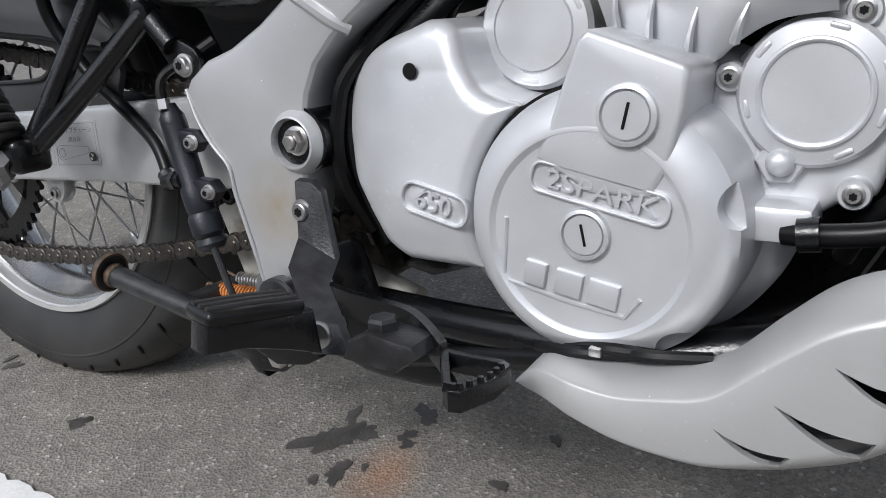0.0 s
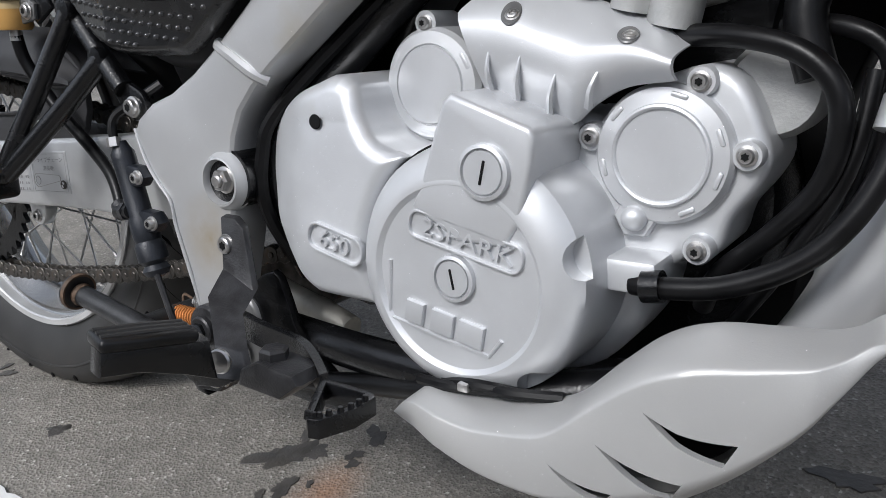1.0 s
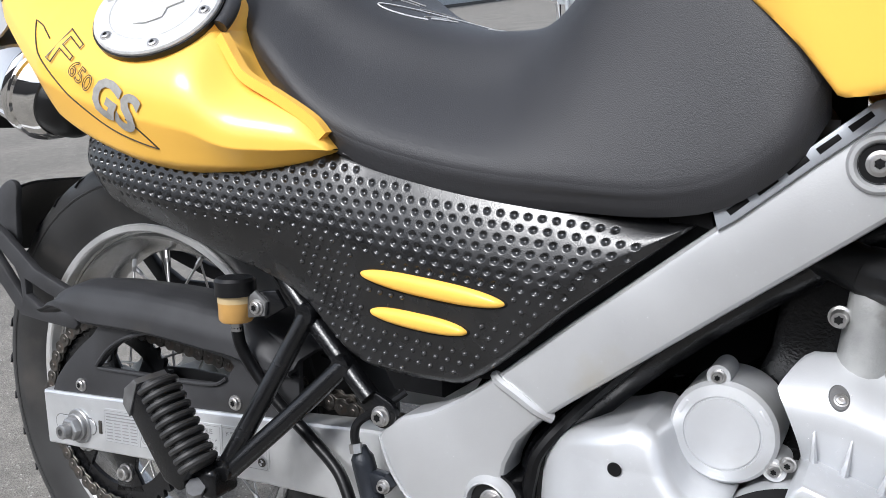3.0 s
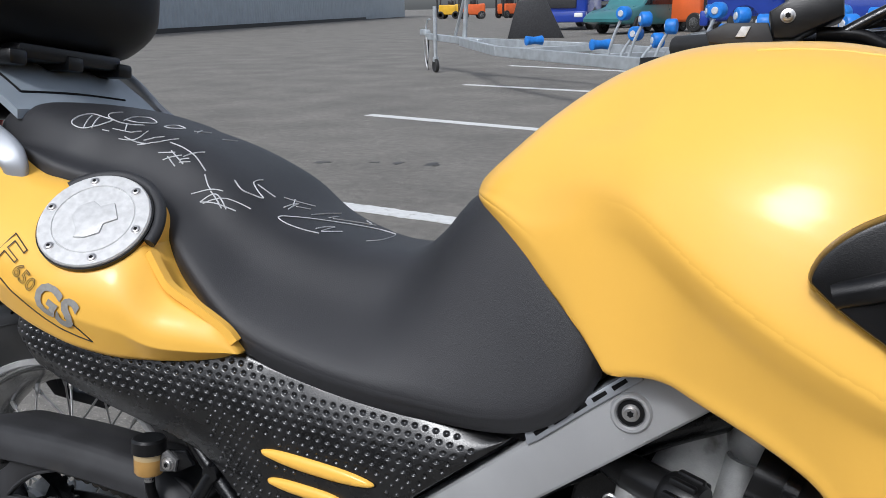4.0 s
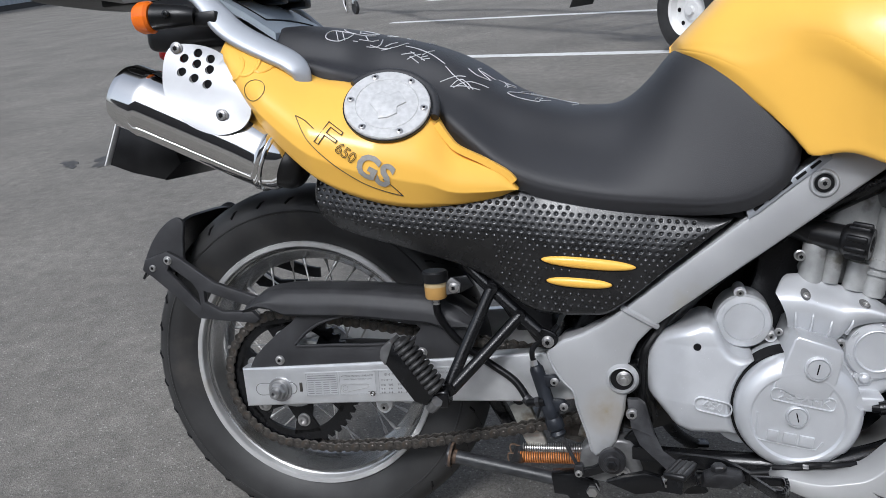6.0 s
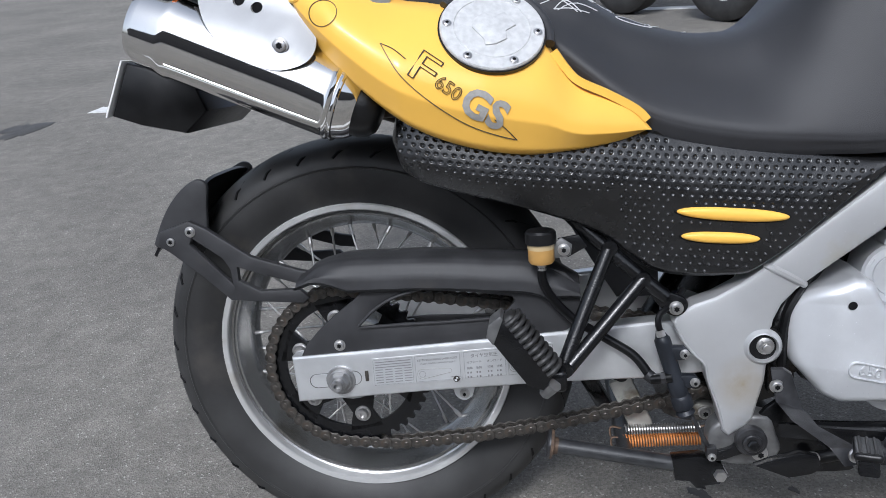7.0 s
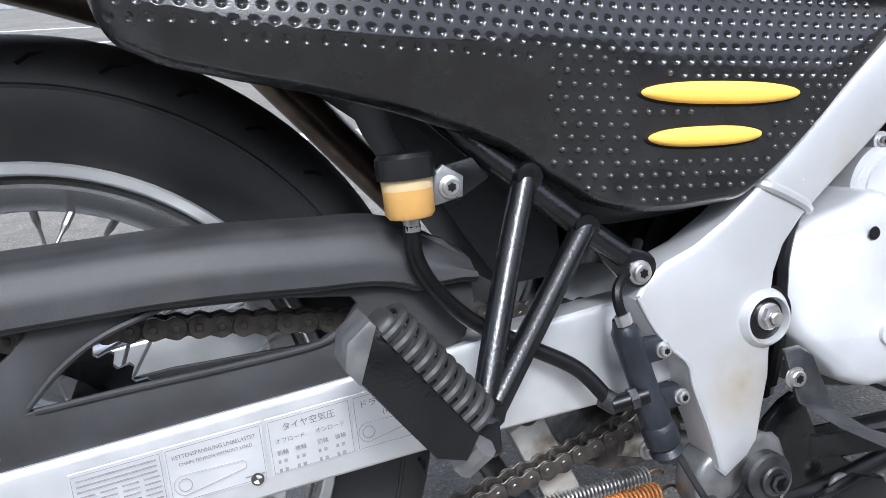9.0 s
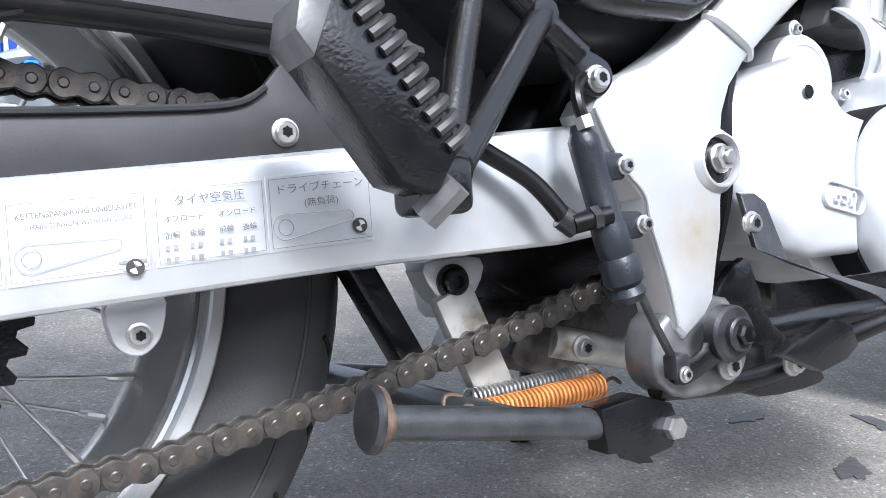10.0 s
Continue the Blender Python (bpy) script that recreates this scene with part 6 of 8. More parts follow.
def build_skid():
    """The side sheet, with its three wedge-shaped vents cut through."""
    cutters = []
    for (x0, z0), (x1, z1), w in VENTS:
        top = [(x0 + (x1 - x0) * k, z0 + (z1 - z0) * k - 0.0035 * math.sin(math.pi * k) + 0.36 * w * k) for k in np.linspace(0, 1, 9)]
        low = [(x0 + (x1 - x0) * k * 0.86, z0 + (z1 - z0) * k * 0.86 - 0.004 * math.sin(math.pi * k) - 0.62 * w * k) for k in np.linspace(1, 0.06, 8)]
        cutters.append(prism(top + low, -0.30, -0.19, 0))
    return carve(sheet(skid_skin, 90, 48, (0, 0.005, 0)), cutters)


skid = part("skid_plate", build_skid(), SKID_SILVER, bike, "silver plastic engine skid plate with slanted vents", sharp=60)
# Black plate added behind the vents, coloured for the shade inside.
part("skid_vent_shade", prism([(0.90, 0.220), (0.93, 0.275), (0.97, 0.315), (1.03, 0.318), (1.05, 0.30), (0.985, 0.237), (0.94, 0.220)], -0.205, -0.19, 0.003), RECESS_SHADE, skid)
part("skid_far_side", sheet(lambda u, v: Vector((skid_skin(u, v).x, -skid_skin(u, v).y, skid_skin(u, v).z)), 30, 12, (0, -0.004, 0)), SKID_SILVER, bike)
part("skid_floor", prism([(0.79, 0.226), (0.854, 0.204), (0.903, 0.200), (0.946, 0.204), (0.986, 0.222), (1.03, 0.266), (1.026, 0.270), (0.984, 0.227), (0.903, 0.204), (0.80, 0.228)], -0.21, 0.21, 0.001), SKID_SILVER, bike)
for k, (x, z) in enumerate(((0.815, 0.250), (0.835, 0.252), (0.86, 0.256))):
    part("loom", tube([(x - 0.03, -0.215, z - 0.004), (x, -0.222, z + 0.004 * (k % 2)), (x + 0.035, -0.215, z + 0.002)], 0.004, 8), HOSE, bike)
part("connector", block(0.828, -0.224, 0.254, 0.008, 0.008, 0.006, 0.001), STEEL, bike)
part("lower_frame_rail", tube([(0.60, -0.150, 0.225), (0.72, -0.175, 0.232), (0.85, -0.185, 0.240), (0.95, -0.170, 0.262), (1.0, -0.15, 0.29)], 0.016, 12), BLACK_METAL, bike)

# ---- silencer ----
M0, M1 = Vector((0.056, -0.200, 0.7170)), Vector((-0.2007, -0.200, 0.8324))
MUFM = Matrix.Translation(M0) @ (M1 - M0).to_track_quat("Z", "Y").to_matrix().to_4x4()
ML = (M1 - M0).length
muff = part("silencer", lathe([(0.030, -0.022), (0.041, -0.022), (0.046, -0.016), (0.0515, -0.002), (0.0545, -0.001), (0.0555, 0.001), (0.0545, 0.004), (0.0535, 0.0055), (0.0555, 0.0075), (0.0562, 0.010), (0.0545, 0.0125), (0.0537, 0.016), (0.054, 0.05), (0.0545, ML - 0.06), (0.056, ML - 0.054), (0.056, ML - 0.046), (0.0545, ML - 0.042), (0.053, ML - 0.012), (0.047, ML), (0.040, ML + 0.004), (0.028, ML + 0.004), (0.026, ML - 0.004), (0, ML - 0.004)], MUFM, 64), CHROME, bike, "polished steel silencer mirroring the car park", sharp=30)
part("silencer_cap", lathe([(0.014, -0.052), (0.026, -0.050), (0.034, -0.042), (0.0385, -0.030), (0.0395, -0.018), (0.03, -0.018)], MUFM, 48), BLACK, muff)
seam_n = MUFM.to_3x3() @ Vector((0.0, 0.0, 1.0))
seam_o = (Vector((0, -1, 0)) * 0.80 + Vector((seam_n.z, 0, -seam_n.x)) * -0.60).normalized()
seam_o = seam_o if seam_o.z < 0 else Vector((-seam_o.x, seam_o.y, -seam_o.z))
part("silencer_seam", tube([M0 + seam_n * 0.016 + seam_o * 0.0541, M0 + seam_n * 0.12 + seam_o * 0.0545, M1 - seam_n * 0.060 + seam_o * 0.0547], 0.0011, 6, 4), CHROME, muff, "folded seam along the silencer")
part("exhaust_link", tube([(0.070, -0.200, 0.712), (0.096, -0.170, 0.708), (0.108, -0.080, 0.702), (0.120, 0.000, 0.694)], 0.0195, 16), HOT_STEEL, bike, "brown heat-stained exhaust link pipe")
part("exhaust_link", tube([(0.15, 0.165, 0.700), (0.20, 0.155, 0.672), (0.271, 0.150, 0.588), (0.321, 0.150, 0.526), (0.37, 0.145, 0.465)], 0.0215, 16), HOT_STEEL, bike, "brown heat-stained exhaust link pipe")
part("exhaust_collector", tube([(-0.04, 0.02, 0.738), (0.06, 0.02, 0.7045), (0.10, 0.02, 0.690), (0.20, 0.02, 0.652)], 0.031, 20), HOT_STEEL, bike, "brown heat-stained exhaust collector under the tail")
part("collector_seam", tube([(-0.04, -0.009, 0.729), (0.06, -0.009, 0.6955), (0.10, -0.009, 0.681), (0.20, -0.009, 0.643)], 0.0022, 6), BROWN_RUST, bike)
part("tail_pipe", lathe([(0.024, ML - 0.02), (0.024, ML + 0.012), (0.020, ML + 0.012), (0.020, ML - 0.02)], MUFM, 28), CHROME, muff)
heat_pts = [(-0.109, 0.873), (-0.106, 0.891), (-0.094, 0.901), (-0.065, 0.900), (-0.035, 0.892), (-0.010, 0.877), (0.010, 0.857), (0.029, 0.821), (0.036, 0.790), (0.029, 0.771), (0.010, 0.762), (-0.015, 0.761), (-0.045, 0.771), (-0.073, 0.790), (-0.095, 0.819), (-0.105, 0.845)]
hole_c = [(-0.0772, 0.8793), (-0.0553, 0.8859), (-0.0348, 0.8752), (-0.0788, 0.8587), (-0.0564, 0.8694), (-0.0356, 0.8594), (-0.0582, 0.8477), (-0.0366, 0.8373)]


def heat_y(x, z):
    """The heat shield bends round the silencer."""
    p = Vector((x, 0, z)) - Vector((M0.x, 0, M0.z))
    d = Vector((M1.x - M0.x, 0, M1.z - M0.z)).normalized()
    off = p.x * (-d.z) + p.z * d.x
    off = -off
    return -0.203 - 0.056 * math.exp(-(off / 0.078) ** 2)


shield_bm = plate(soft(heat_pts, 3), [[(cx + 0.0072 * math.cos(a), cz + 0.0068 * math.sin(a)) for a in np.linspace(0, 2 * math.pi, 14, endpoint=False)] for cx, cz in hole_c], 0, 0.003, 0)
bmesh.ops.subdivide_edges(shield_bm, edges=[e for e in shield_bm.edges if e.calc_length() > 0.025], cuts=2)
bmesh.ops.triangulate(shield_bm, faces=shield_bm.faces)
for v in shield_bm.verts:
    v.co.y += heat_y(v.co.x, v.co.z)
heat = part("heat_shield", shield_bm, SATIN_ALU, muff, "satin aluminium heat shield with round holes", sharp=50)
for cx, cz in hole_c:
    # Black disc added behind each cut hole, in place of shade.
    part("shield_hole_shade", lathe([(0, 0), (0.0074, 0), (0.0074, 0.0008), (0, 0.0008)], out_y(cx, heat_y(cx, cz) + 0.0050, cz), 14), RECESS_SHADE, heat)
for x, z in ((-0.006, 0.789), (-0.090, 0.895)):
    screw(heat, x, heat_y(x, z) - 0.001, z, 0.0075, 0.005)

# ---- number plate and rear light, seen from behind its edge ----
plate_m = Matrix.Translation((-0.293, -0.01, 0.750)) @ Matrix.Rotation(radians(25), 4, "Y")
part("number_plate", absorb(None, block(0, 0, 0, 0.003, 0.24, 0.085, 0.001), plate_m), WHITE_PAINT, bike, "white number plate on a black holder")
part("plate_holder", absorb(None, prism([(0.004, -0.040), (0.004, 0.041), (0.10, 0.055), (0.135, 0.02), (0.115, -0.022), (0.05, -0.036)], -0.115, 0.115, 0.006), plate_m), BLACK, bike)
part("tail_light", absorb(None, block(0, 0, 0, 0.05, 0.08, 0.040, 0.012, 3), Matrix.Translation((-0.225, 0.02, 0.905)) @ Matrix.Rotation(radians(20), 4, "Y")), RED_LENS, bike, "red rear light")
part("tail_base", block(-0.13, -0.03, 0.925, 0.16, 0.17, 0.05, 0.015, 3), BLACK, bike)
sig = part("turn_signal", tube([(-0.125, -0.205, 0.946), (-0.085, -0.205, 0.944), (-0.060, -0.200, 0.942)], 0.021, 16, r_end=0.013), BLACK, bike, "black turn signal with an orange lens")
part("signal_lens", lathe([(0.021, 0.0), (0.025, 0.005), (0.025, 0.019), (0.021, 0.027), (0, 0.030)], pose(-0.128, -0.205, 0.946, 0, -90, 0), 28), AMBER_LENS, sig)
part("signal_stem", block(-0.045, -0.185, 0.938, 0.045, 0.04, 0.020, 0.004), BLACK, sig)
screw(sig, -0.095, -0.225, 0.946, 0.005, 0.003, BLACK_METAL)

# ---- luggage rack and grab rails ----
RAIL = smooth_line([(-0.20, 0.168, 0.988), (-0.12, 0.174, 0.989), (-0.075, 0.180, 0.982), (-0.050, 0.184, 0.965), (-0.030, 0.189, 0.944), (-0.008, 0.194, 0.921), (0.022, 0.199, 0.901), (0.062, 0.203, 0.880), (0.094, 0.205, 0.863), (0.111, 0.206, 0.845), (0.113, 0.203, 0.820)], 6)
for side in (-1, 1):
    rail, rings = bmesh.new(), []
    for k, p in enumerate(RAIL):
        along = (RAIL[min(k + 1, len(RAIL) - 1)] - RAIL[max(k - 1, 0)]).normalized()
        face = Vector((0.35, 0.80, 0.48))
        face = (face - along * face.dot(along)).normalized()
        wide = along.cross(face)
        half = float(np.interp(k / (len(RAIL) - 1), [0, 0.25, 0.45, 0.85, 1], [0.012, 0.015, 0.0215, 0.0175, 0.011]))
        ring = [p + wide * (half * c * abs(c) ** -0.35 if c else 0.0) + face * (0.0075 * d * abs(d) ** -0.35 if d else 0.0) for c, d in ((round(math.cos(a), 6), round(math.sin(a), 6)) for a in np.linspace(0, 2 * math.pi, 16, endpoint=False))]
        rings.append([rail.verts.new((q.x, side * q.y, q.z)) for q in ring])
    for r0, r1 in zip(rings, rings[1:]):
        for k in range(16):
            rail.faces.new((r0[k], r0[(k + 1) % 16], r1[(k + 1) % 16], r1[k]))
    rail.faces.new(rings[0][::-1])
    rail.faces.new(rings[-1])
    bmesh.ops.recalc_face_normals(rail, faces=rail.faces)
    part("grab_rail", rail, GRAB_SILVER, bike, "broad flat silver cast grab rail", sharp=45)
part("rack_corner", block(-0.20, -0.15, 0.996, 0.085, 0.07, 0.028, 0.008, 3), BLACK, bike)


def rack_plate(u, v):
    x = -0.17 + 0.215 * u
    z = float(np.interp(x, [-0.17, -0.075, -0.05, 0.0, 0.045], [0.982, 0.988, 0.981, 0.950, 0.918])) - 0.006 * (2 * v - 1) ** 2
    return Vector((x, (-0.150 + 0.30 * v) * (1 - 0.06 * u), z))


rack = part("rack_plate", sheet(rack_plate, 24, 16, (0, 0, -0.012)), GREY_BLUE, bike, "blue-grey moulded luggage rack plate", sharp=50)
for a, b in (((0.86, 0.12), (0.86, 0.80)), ((0.55, 0.12), (0.86, 0.12))):
    p, q = rack_plate(*a), rack_plate(*b)
    mid = rack_plate((a[0] + b[0]) / 2, (a[1] + b[1]) / 2)
    # Black cord on the plate, coloured for the shade in a groove.
    part("rack_groove", tube([p + Vector((0, 0, 0.0005)), mid + Vector((0, 0, 0.0005)), q + Vector((0, 0, 0.0005))], 0.002, 6), RECESS_SHADE, rack)
for k in range(3):
    part("rack_pad", block(-0.03, -0.10 + 0.10 * k, 0.983, 0.07, 0.03, 0.022, 0.005), BLACK, rack)

# ---- passenger footrest bracket, reservoir, brake cylinder ----
peg_br = part("footrest_bracket", tube([(0.323, -0.172, 0.560), (0.362, -0.178, 0.520), (0.424, -0.186, 0.463), (0.455, -0.190, 0.436)], 0.0094, 14), BLACK_METAL, bike, "black welded tube bracket of the passenger footrest")
part("bracket_tube", tube([(0.384, -0.186, 0.506), (0.352, -0.208, 0.436), (0.316, -0.236, 0.356)], 0.0094, 14), BLACK_METAL, peg_br)
part("bracket_tube", tube([(0.426, -0.188, 0.462), (0.380, -0.208, 0.414), (0.322, -0.236, 0.356)], 0.0094, 14), BLACK_METAL, peg_br)
part("bracket_tab", prism(soft([(0.425, 0.462), (0.450, 0.446), (0.478, 0.434), (0.482, 0.420), (0.470, 0.409), (0.455, 0.414), (0.437, 0.436)], 3), -0.191, -0.184, 0.002), BLACK_METAL, peg_br)
screw(peg_br, 0.467, -0.191, 0.421, 0.0070, 0.007)
for x, y, z in ((0.384, -0.186, 0.505), (0.425, -0.187, 0.462), (0.320, -0.236, 0.358)):
    part("weld", lathe([(0.011, -0.004), (0.0115, 0.0), (0.010, 0.005), (0, 0.006)], out_y(x, y - 0.004, z), 10), BLACK_METAL, peg_br)
part("footrest_clevis", block(0.306, -0.240, 0.348, 0.032, 0.036, 0.030, 0.006, 3), BLACK_METAL, peg_br)
part("clevis_bolt", lathe([(0.0, -0.012), (0.009, -0.012), (0.009, 0.012), (0, 0.012)], pose(0.300, -0.258, 0.340, 30, 40, 0), 8), SCUFF, peg_br)
# folded passenger peg: a flat plate with a ribbed rubber
PEG0, PEG1 = Vector((0.302, -0.252, 0.350)), Vector((0.240, -0.252, 0.437))
pegdir = (PEG1 - PEG0).normalized()
PEGM = Matrix.Translation(PEG0) @ Matrix((( pegdir.x, 0, -pegdir.z, 0), (0, 1, 0, 0), (pegdir.z, 0, pegdir.x, 0), (0, 0, 0, 1)))
peg = part("passenger_footrest", absorb(None, prism([(0.0, 0.012), (0.016, 0.024), (0.100, 0.024), (0.110, 0.012), (0.110, -0.006), (0.010, -0.014)], -0.020, 0.018, 0.003), PEGM), BLACK_METAL, bike, "folded-up passenger footrest with ribbed black rubber")
part("footrest_end", absorb(None, prism([(0.100, 0.0245), (0.111, 0.0125), (0.1115, -0.006), (0.106, -0.0065), (0.094, 0.012), (0.086, 0.0245)], -0.0215, 0.016, 0.001), PEGM), SCUFF, peg)
for k in range(10):
    part("rubber_rib", absorb(None, tube([(0.014 + 0.0092 * k, 0.016, -0.012), (0.014 + 0.0092 * k, 0.006, -0.0230), (0.014 + 0.0092 * k, -0.012, -0.0230), (0.014 + 0.0092 * k, -0.0205, -0.014), (0.014 + 0.0092 * k, -0.0205, -0.005)], 0.0034, 8, 4), PEGM), RUBBER, peg)
part("rubber_pad", absorb(None, block(0.056, -0.003, -0.008, 0.098, 0.032, 0.022, 0.006, 3), PEGM), RUBBER, peg)

RESM = Matrix.Translation((0.2955, -0.190, 0))
res = part("fluid_reservoir", lathe([(0.0, 0.489), (0.0150, 0.489), (0.0172, 0.492), (0.0175, 0.509), (0, 0.509)], RESM, 28), AMBER_FLUID, bike, "small brake fluid reservoir with amber fluid")
part("reservoir_top", lathe([(0.0, 0.5085), (0.0177, 0.5085), (0.0180, 0.518), (0, 0.518)], RESM, 28), CREAM, res)
part("reservoir_lid", lathe([(0.0, 0.516), (0.0205, 0.516), (0.0205, 0.530), (0.018, 0.533), (0, 0.533)], Matrix.Translation((0.2955, -0.190, 0)), 20), BLACK, res)
part("reservoir_neck", lathe([(0.006, 0.479), (0.006, 0.491)], Matrix.Translation((0.2955, -0.190, 0)), 14), STEEL, res)
part("reservoir_lug", prism([(0.308, 0.512), (0.322, 0.522), (0.336, 0.512), (0.334, 0.498), (0.312, 0.494)], -0.192, -0.187, 0.0015), SCUFF, res)
screw(res, 0.325, -0.192, 0.506, 0.0060, 0.005)
part("reservoir_bracket", prism([(0.318, 0.520), (0.345, 0.524), (0.356, 0.508), (0.330, 0.494)], -0.188, -0.182, 0.0015), BLACK_METAL, res)
part("brake_hose", tube([(0.2955, -0.190, 0.484), (0.296, -0.186, 0.462), (0.308, -0.180, 0.436), (0.335, -0.176, 0.405), (0.375, -0.178, 0.378), (0.412, -0.184, 0.354), (0.433, -0.192, 0.326)], 0.0062, 12), HOSE, bike, "black rubber brake hose")
# master cylinder
MC0, MC1 = Vector((0.447, -0.195, 0.384)), Vector((0.479, -0.195, 0.270))
MCM = Matrix.Translation(MC0) @ (MC1 - MC0).to_track_quat("Z", "Y").to_matrix().to_4x4()
mc = part("brake_master_cylinder", lathe([(0.0, -0.006), (0.006, -0.006), (0.008, 0.0), (0.0105, 0.004), (0.0108, 0.010), (0.0108, 0.062), (0.0125, 0.066), (0.0125, 0.082), (0.0115, 0.086), (0.0138, 0.090), (0.0138, 0.104), (0.010, 0.108), (0.013, 0.113), (0.010, 0.118), (0.004, 0.120)], MCM, 24), CYL_BLUE, bike, "dark blue-grey rear brake master cylinder")
for x, z in ((0.476, 0.361), (0.489, 0.321)):
    part("cylinder_ear", prism([(x - 0.022, z + 0.010), (x, z + 0.009), (x + 0.008, z), (x, z - 0.009), (x - 0.018, z - 0.010)], -0.202, -0.188, 0.003), CYL_BLUE, mc)
    screw(mc, x, -0.202, z, 0.0048, 0.006)
part("cylinder_port", tube([(0.433, -0.196, 0.324), (0.460, -0.202, 0.329)], 0.0068, 14, smooth=False), HOSE, mc)
part("port_collar", tube([(0.446, -0.199, 0.3265), (0.452, -0.200, 0.3275)], 0.0086, 6, smooth=False), LUG_STEEL, mc)
part("hose_clip", tube([(0.428, -0.191, 0.330), (0.438, -0.194, 0.322)], 0.0082, 12, smooth=False), LUG_STEEL, mc)
part("push_rod", tube([(0.482, -0.200, 0.278), (0.495, -0.202, 0.250), (0.508, -0.204, 0.224)], 0.0030, 8), LUG_STEEL, mc)
part("brake_pipe", tube([(0.447, -0.200, 0.388), (0.443, -0.199, 0.402), (0.446, -0.195, 0.414), (0.462, -0.186, 0.425), (0.48, -0.17, 0.44)], 0.0042, 8), HOSE, mc)
part("pipe_nut", tube([(0.4465, -0.201, 0.386), (0.4445, -0.200, 0.394)], 0.0062, 6, smooth=False), STEEL, mc)

# ---- rider's footrest, brake pedal, bracket ----
def folded_plate(rows, thick):
    """A pressed plate: flat facets between fold lines, each given by its corners from left to right."""
    bm = bmesh.new()
    made = [[bm.verts.new(c) for c in row] for row in rows]
    for a, b in zip(made, made[1:]):
        bm.faces.new(a + b[::-1])
    ext = bmesh.ops.extrude_face_region(bm, geom=list(bm.faces))
    bmesh.ops.translate(bm, verts=[v for v in ext["geom"] if isinstance(v, bmesh.types.BMVert)], vec=thick)
    bmesh.ops.recalc_face_normals(bm, faces=bm.faces)
    bmesh.ops.bevel(bm, geom=[e for e in bm.edges if len(e.link_faces) == 2 and e.calc_face_angle(0) > 0.25], offset=0.0012, segments=2, profile=0.5, affect="EDGES", clamp_overlap=True)
    return bm


PLATE = [[(0.583, -0.206, 0.338), (0.599, -0.206, 0.338), (0.609, -0.207, 0.331), (0.615, -0.210, 0.310)], [(0.588, -0.213, 0.297), (0.623, -0.214, 0.283)], [(0.601, -0.242, 0.283), (0.634, -0.242, 0.271)], [(0.638, -0.270, 0.260), (0.665, -0.268, 0.2595)], [(0.652, -0.282, 0.2405), (0.682, -0.280, 0.245)]]
rb = part("footrest_plate", folded_plate(PLATE, (0.001, 0.006, 0.002)), LUG_STEEL, bike, "black pressed-steel footrest bracket", sharp=20)
screw(rb, 0.5905, -0.2072, 0.316, 0.0068, 0.006)
part("fork_pin", lathe([(0, 0), (0.0092, 0), (0.0092, 0.002), (0.008, 0.0034), (0, 0.0038)], Matrix.Translation((0.6625, -0.2855, 0.2585)) @ Vector((0.25, -1, 0.10)).to_track_quat("Z", "Y").to_matrix().to_4x4(), 24), STEEL, rb, "round silver hinge pin")
part("fork_web", prism([(0.553, 0.228), (0.572, 0.236), (0.608, 0.246), (0.630, 0.240), (0.636, 0.224), (0.622, 0.216), (0.595, 0.211)], -0.256, -0.244, 0.002), BLACK_METAL, rb)
part("fork_block", prism([(0.684, 0.247), (0.688, 0.260), (0.706, 0.269), (0.738, 0.266), (0.742, 0.259), (0.724, 0.245)], -0.292, -0.262, 0.004), LUG_STEEL, rb, "worn dark steel stop block")
part("stop_nut", lathe([(0, 0.0), (0.0105, 0.0), (0.0105, 0.008), (0.0085, 0.010), (0, 0.010)], Matrix.Translation((0.708, -0.277, 0.2655)), 6), LUG_STEEL, rb, sharp=20)
# Black disc painting the shade of a hole in the block.
part("block_hole", lathe([(0, 0.0), (0.0042, 0.0), (0.0036, 0.0016), (0, 0.0010)], Matrix.Translation((0.724, -0.282, 0.2635)), 12), RECESS_SHADE, rb)
PEGT = Matrix.Translation((0.654, -0.345, 0.295)) @ Matrix.Rotation(radians(-17), 4, "Z") @ Matrix.Rotation(radians(-8), 4, "X")
rp = part("rider_footrest", absorb(None, block(0, 0.006, 0, 0.030, 0.064, 0.010, 0.004, 3), PEGT), BLACK, bike, "black rubber-topped rider footrest")
for k in range(3):
    part("footrest_rib", absorb(None, tube([(-0.008 + 0.008 * k, -0.024, 0.0046), (-0.008 + 0.008 * k, 0.006, 0.0052), (-0.008 + 0.008 * k, 0.034, 0.0046)], 0.0020, 8), PEGT), RUBBER, rp)
web = [(-0.025, -0.004), (0.046, -0.004), (0.054, -0.034), (0.030, -0.027), (0.000, -0.021), (-0.025, -0.021)]
part("footrest_web", absorb(None, prism(web, -0.012, 0.010, 0.003), PEGT @ Matrix.Rotation(radians(90), 4, "Z")), BLACK_METAL, rp)
ARM = [Vector(p) for p in smooth_line([(0.590, -0.225, 0.262), (0.630, -0.235, 0.2625), (0.653, -0.242, 0.2625), (0.706, -0.255, 0.264), (0.728, -0.264, 0.2605), (0.748, -0.2765, 0.2545)], 4)]
bp = part("brake_pedal", sheet(lambda u, v: ARM[round(u * (len(ARM) - 1))] + Vector((0, 0, 0.019 * (v - 0.5))), len(ARM) - 1, 3, (0.002, 0.006, 0)), BLACK_METAL, bike, "black flat-bar rear brake pedal with a toothed tip", sharp=40)
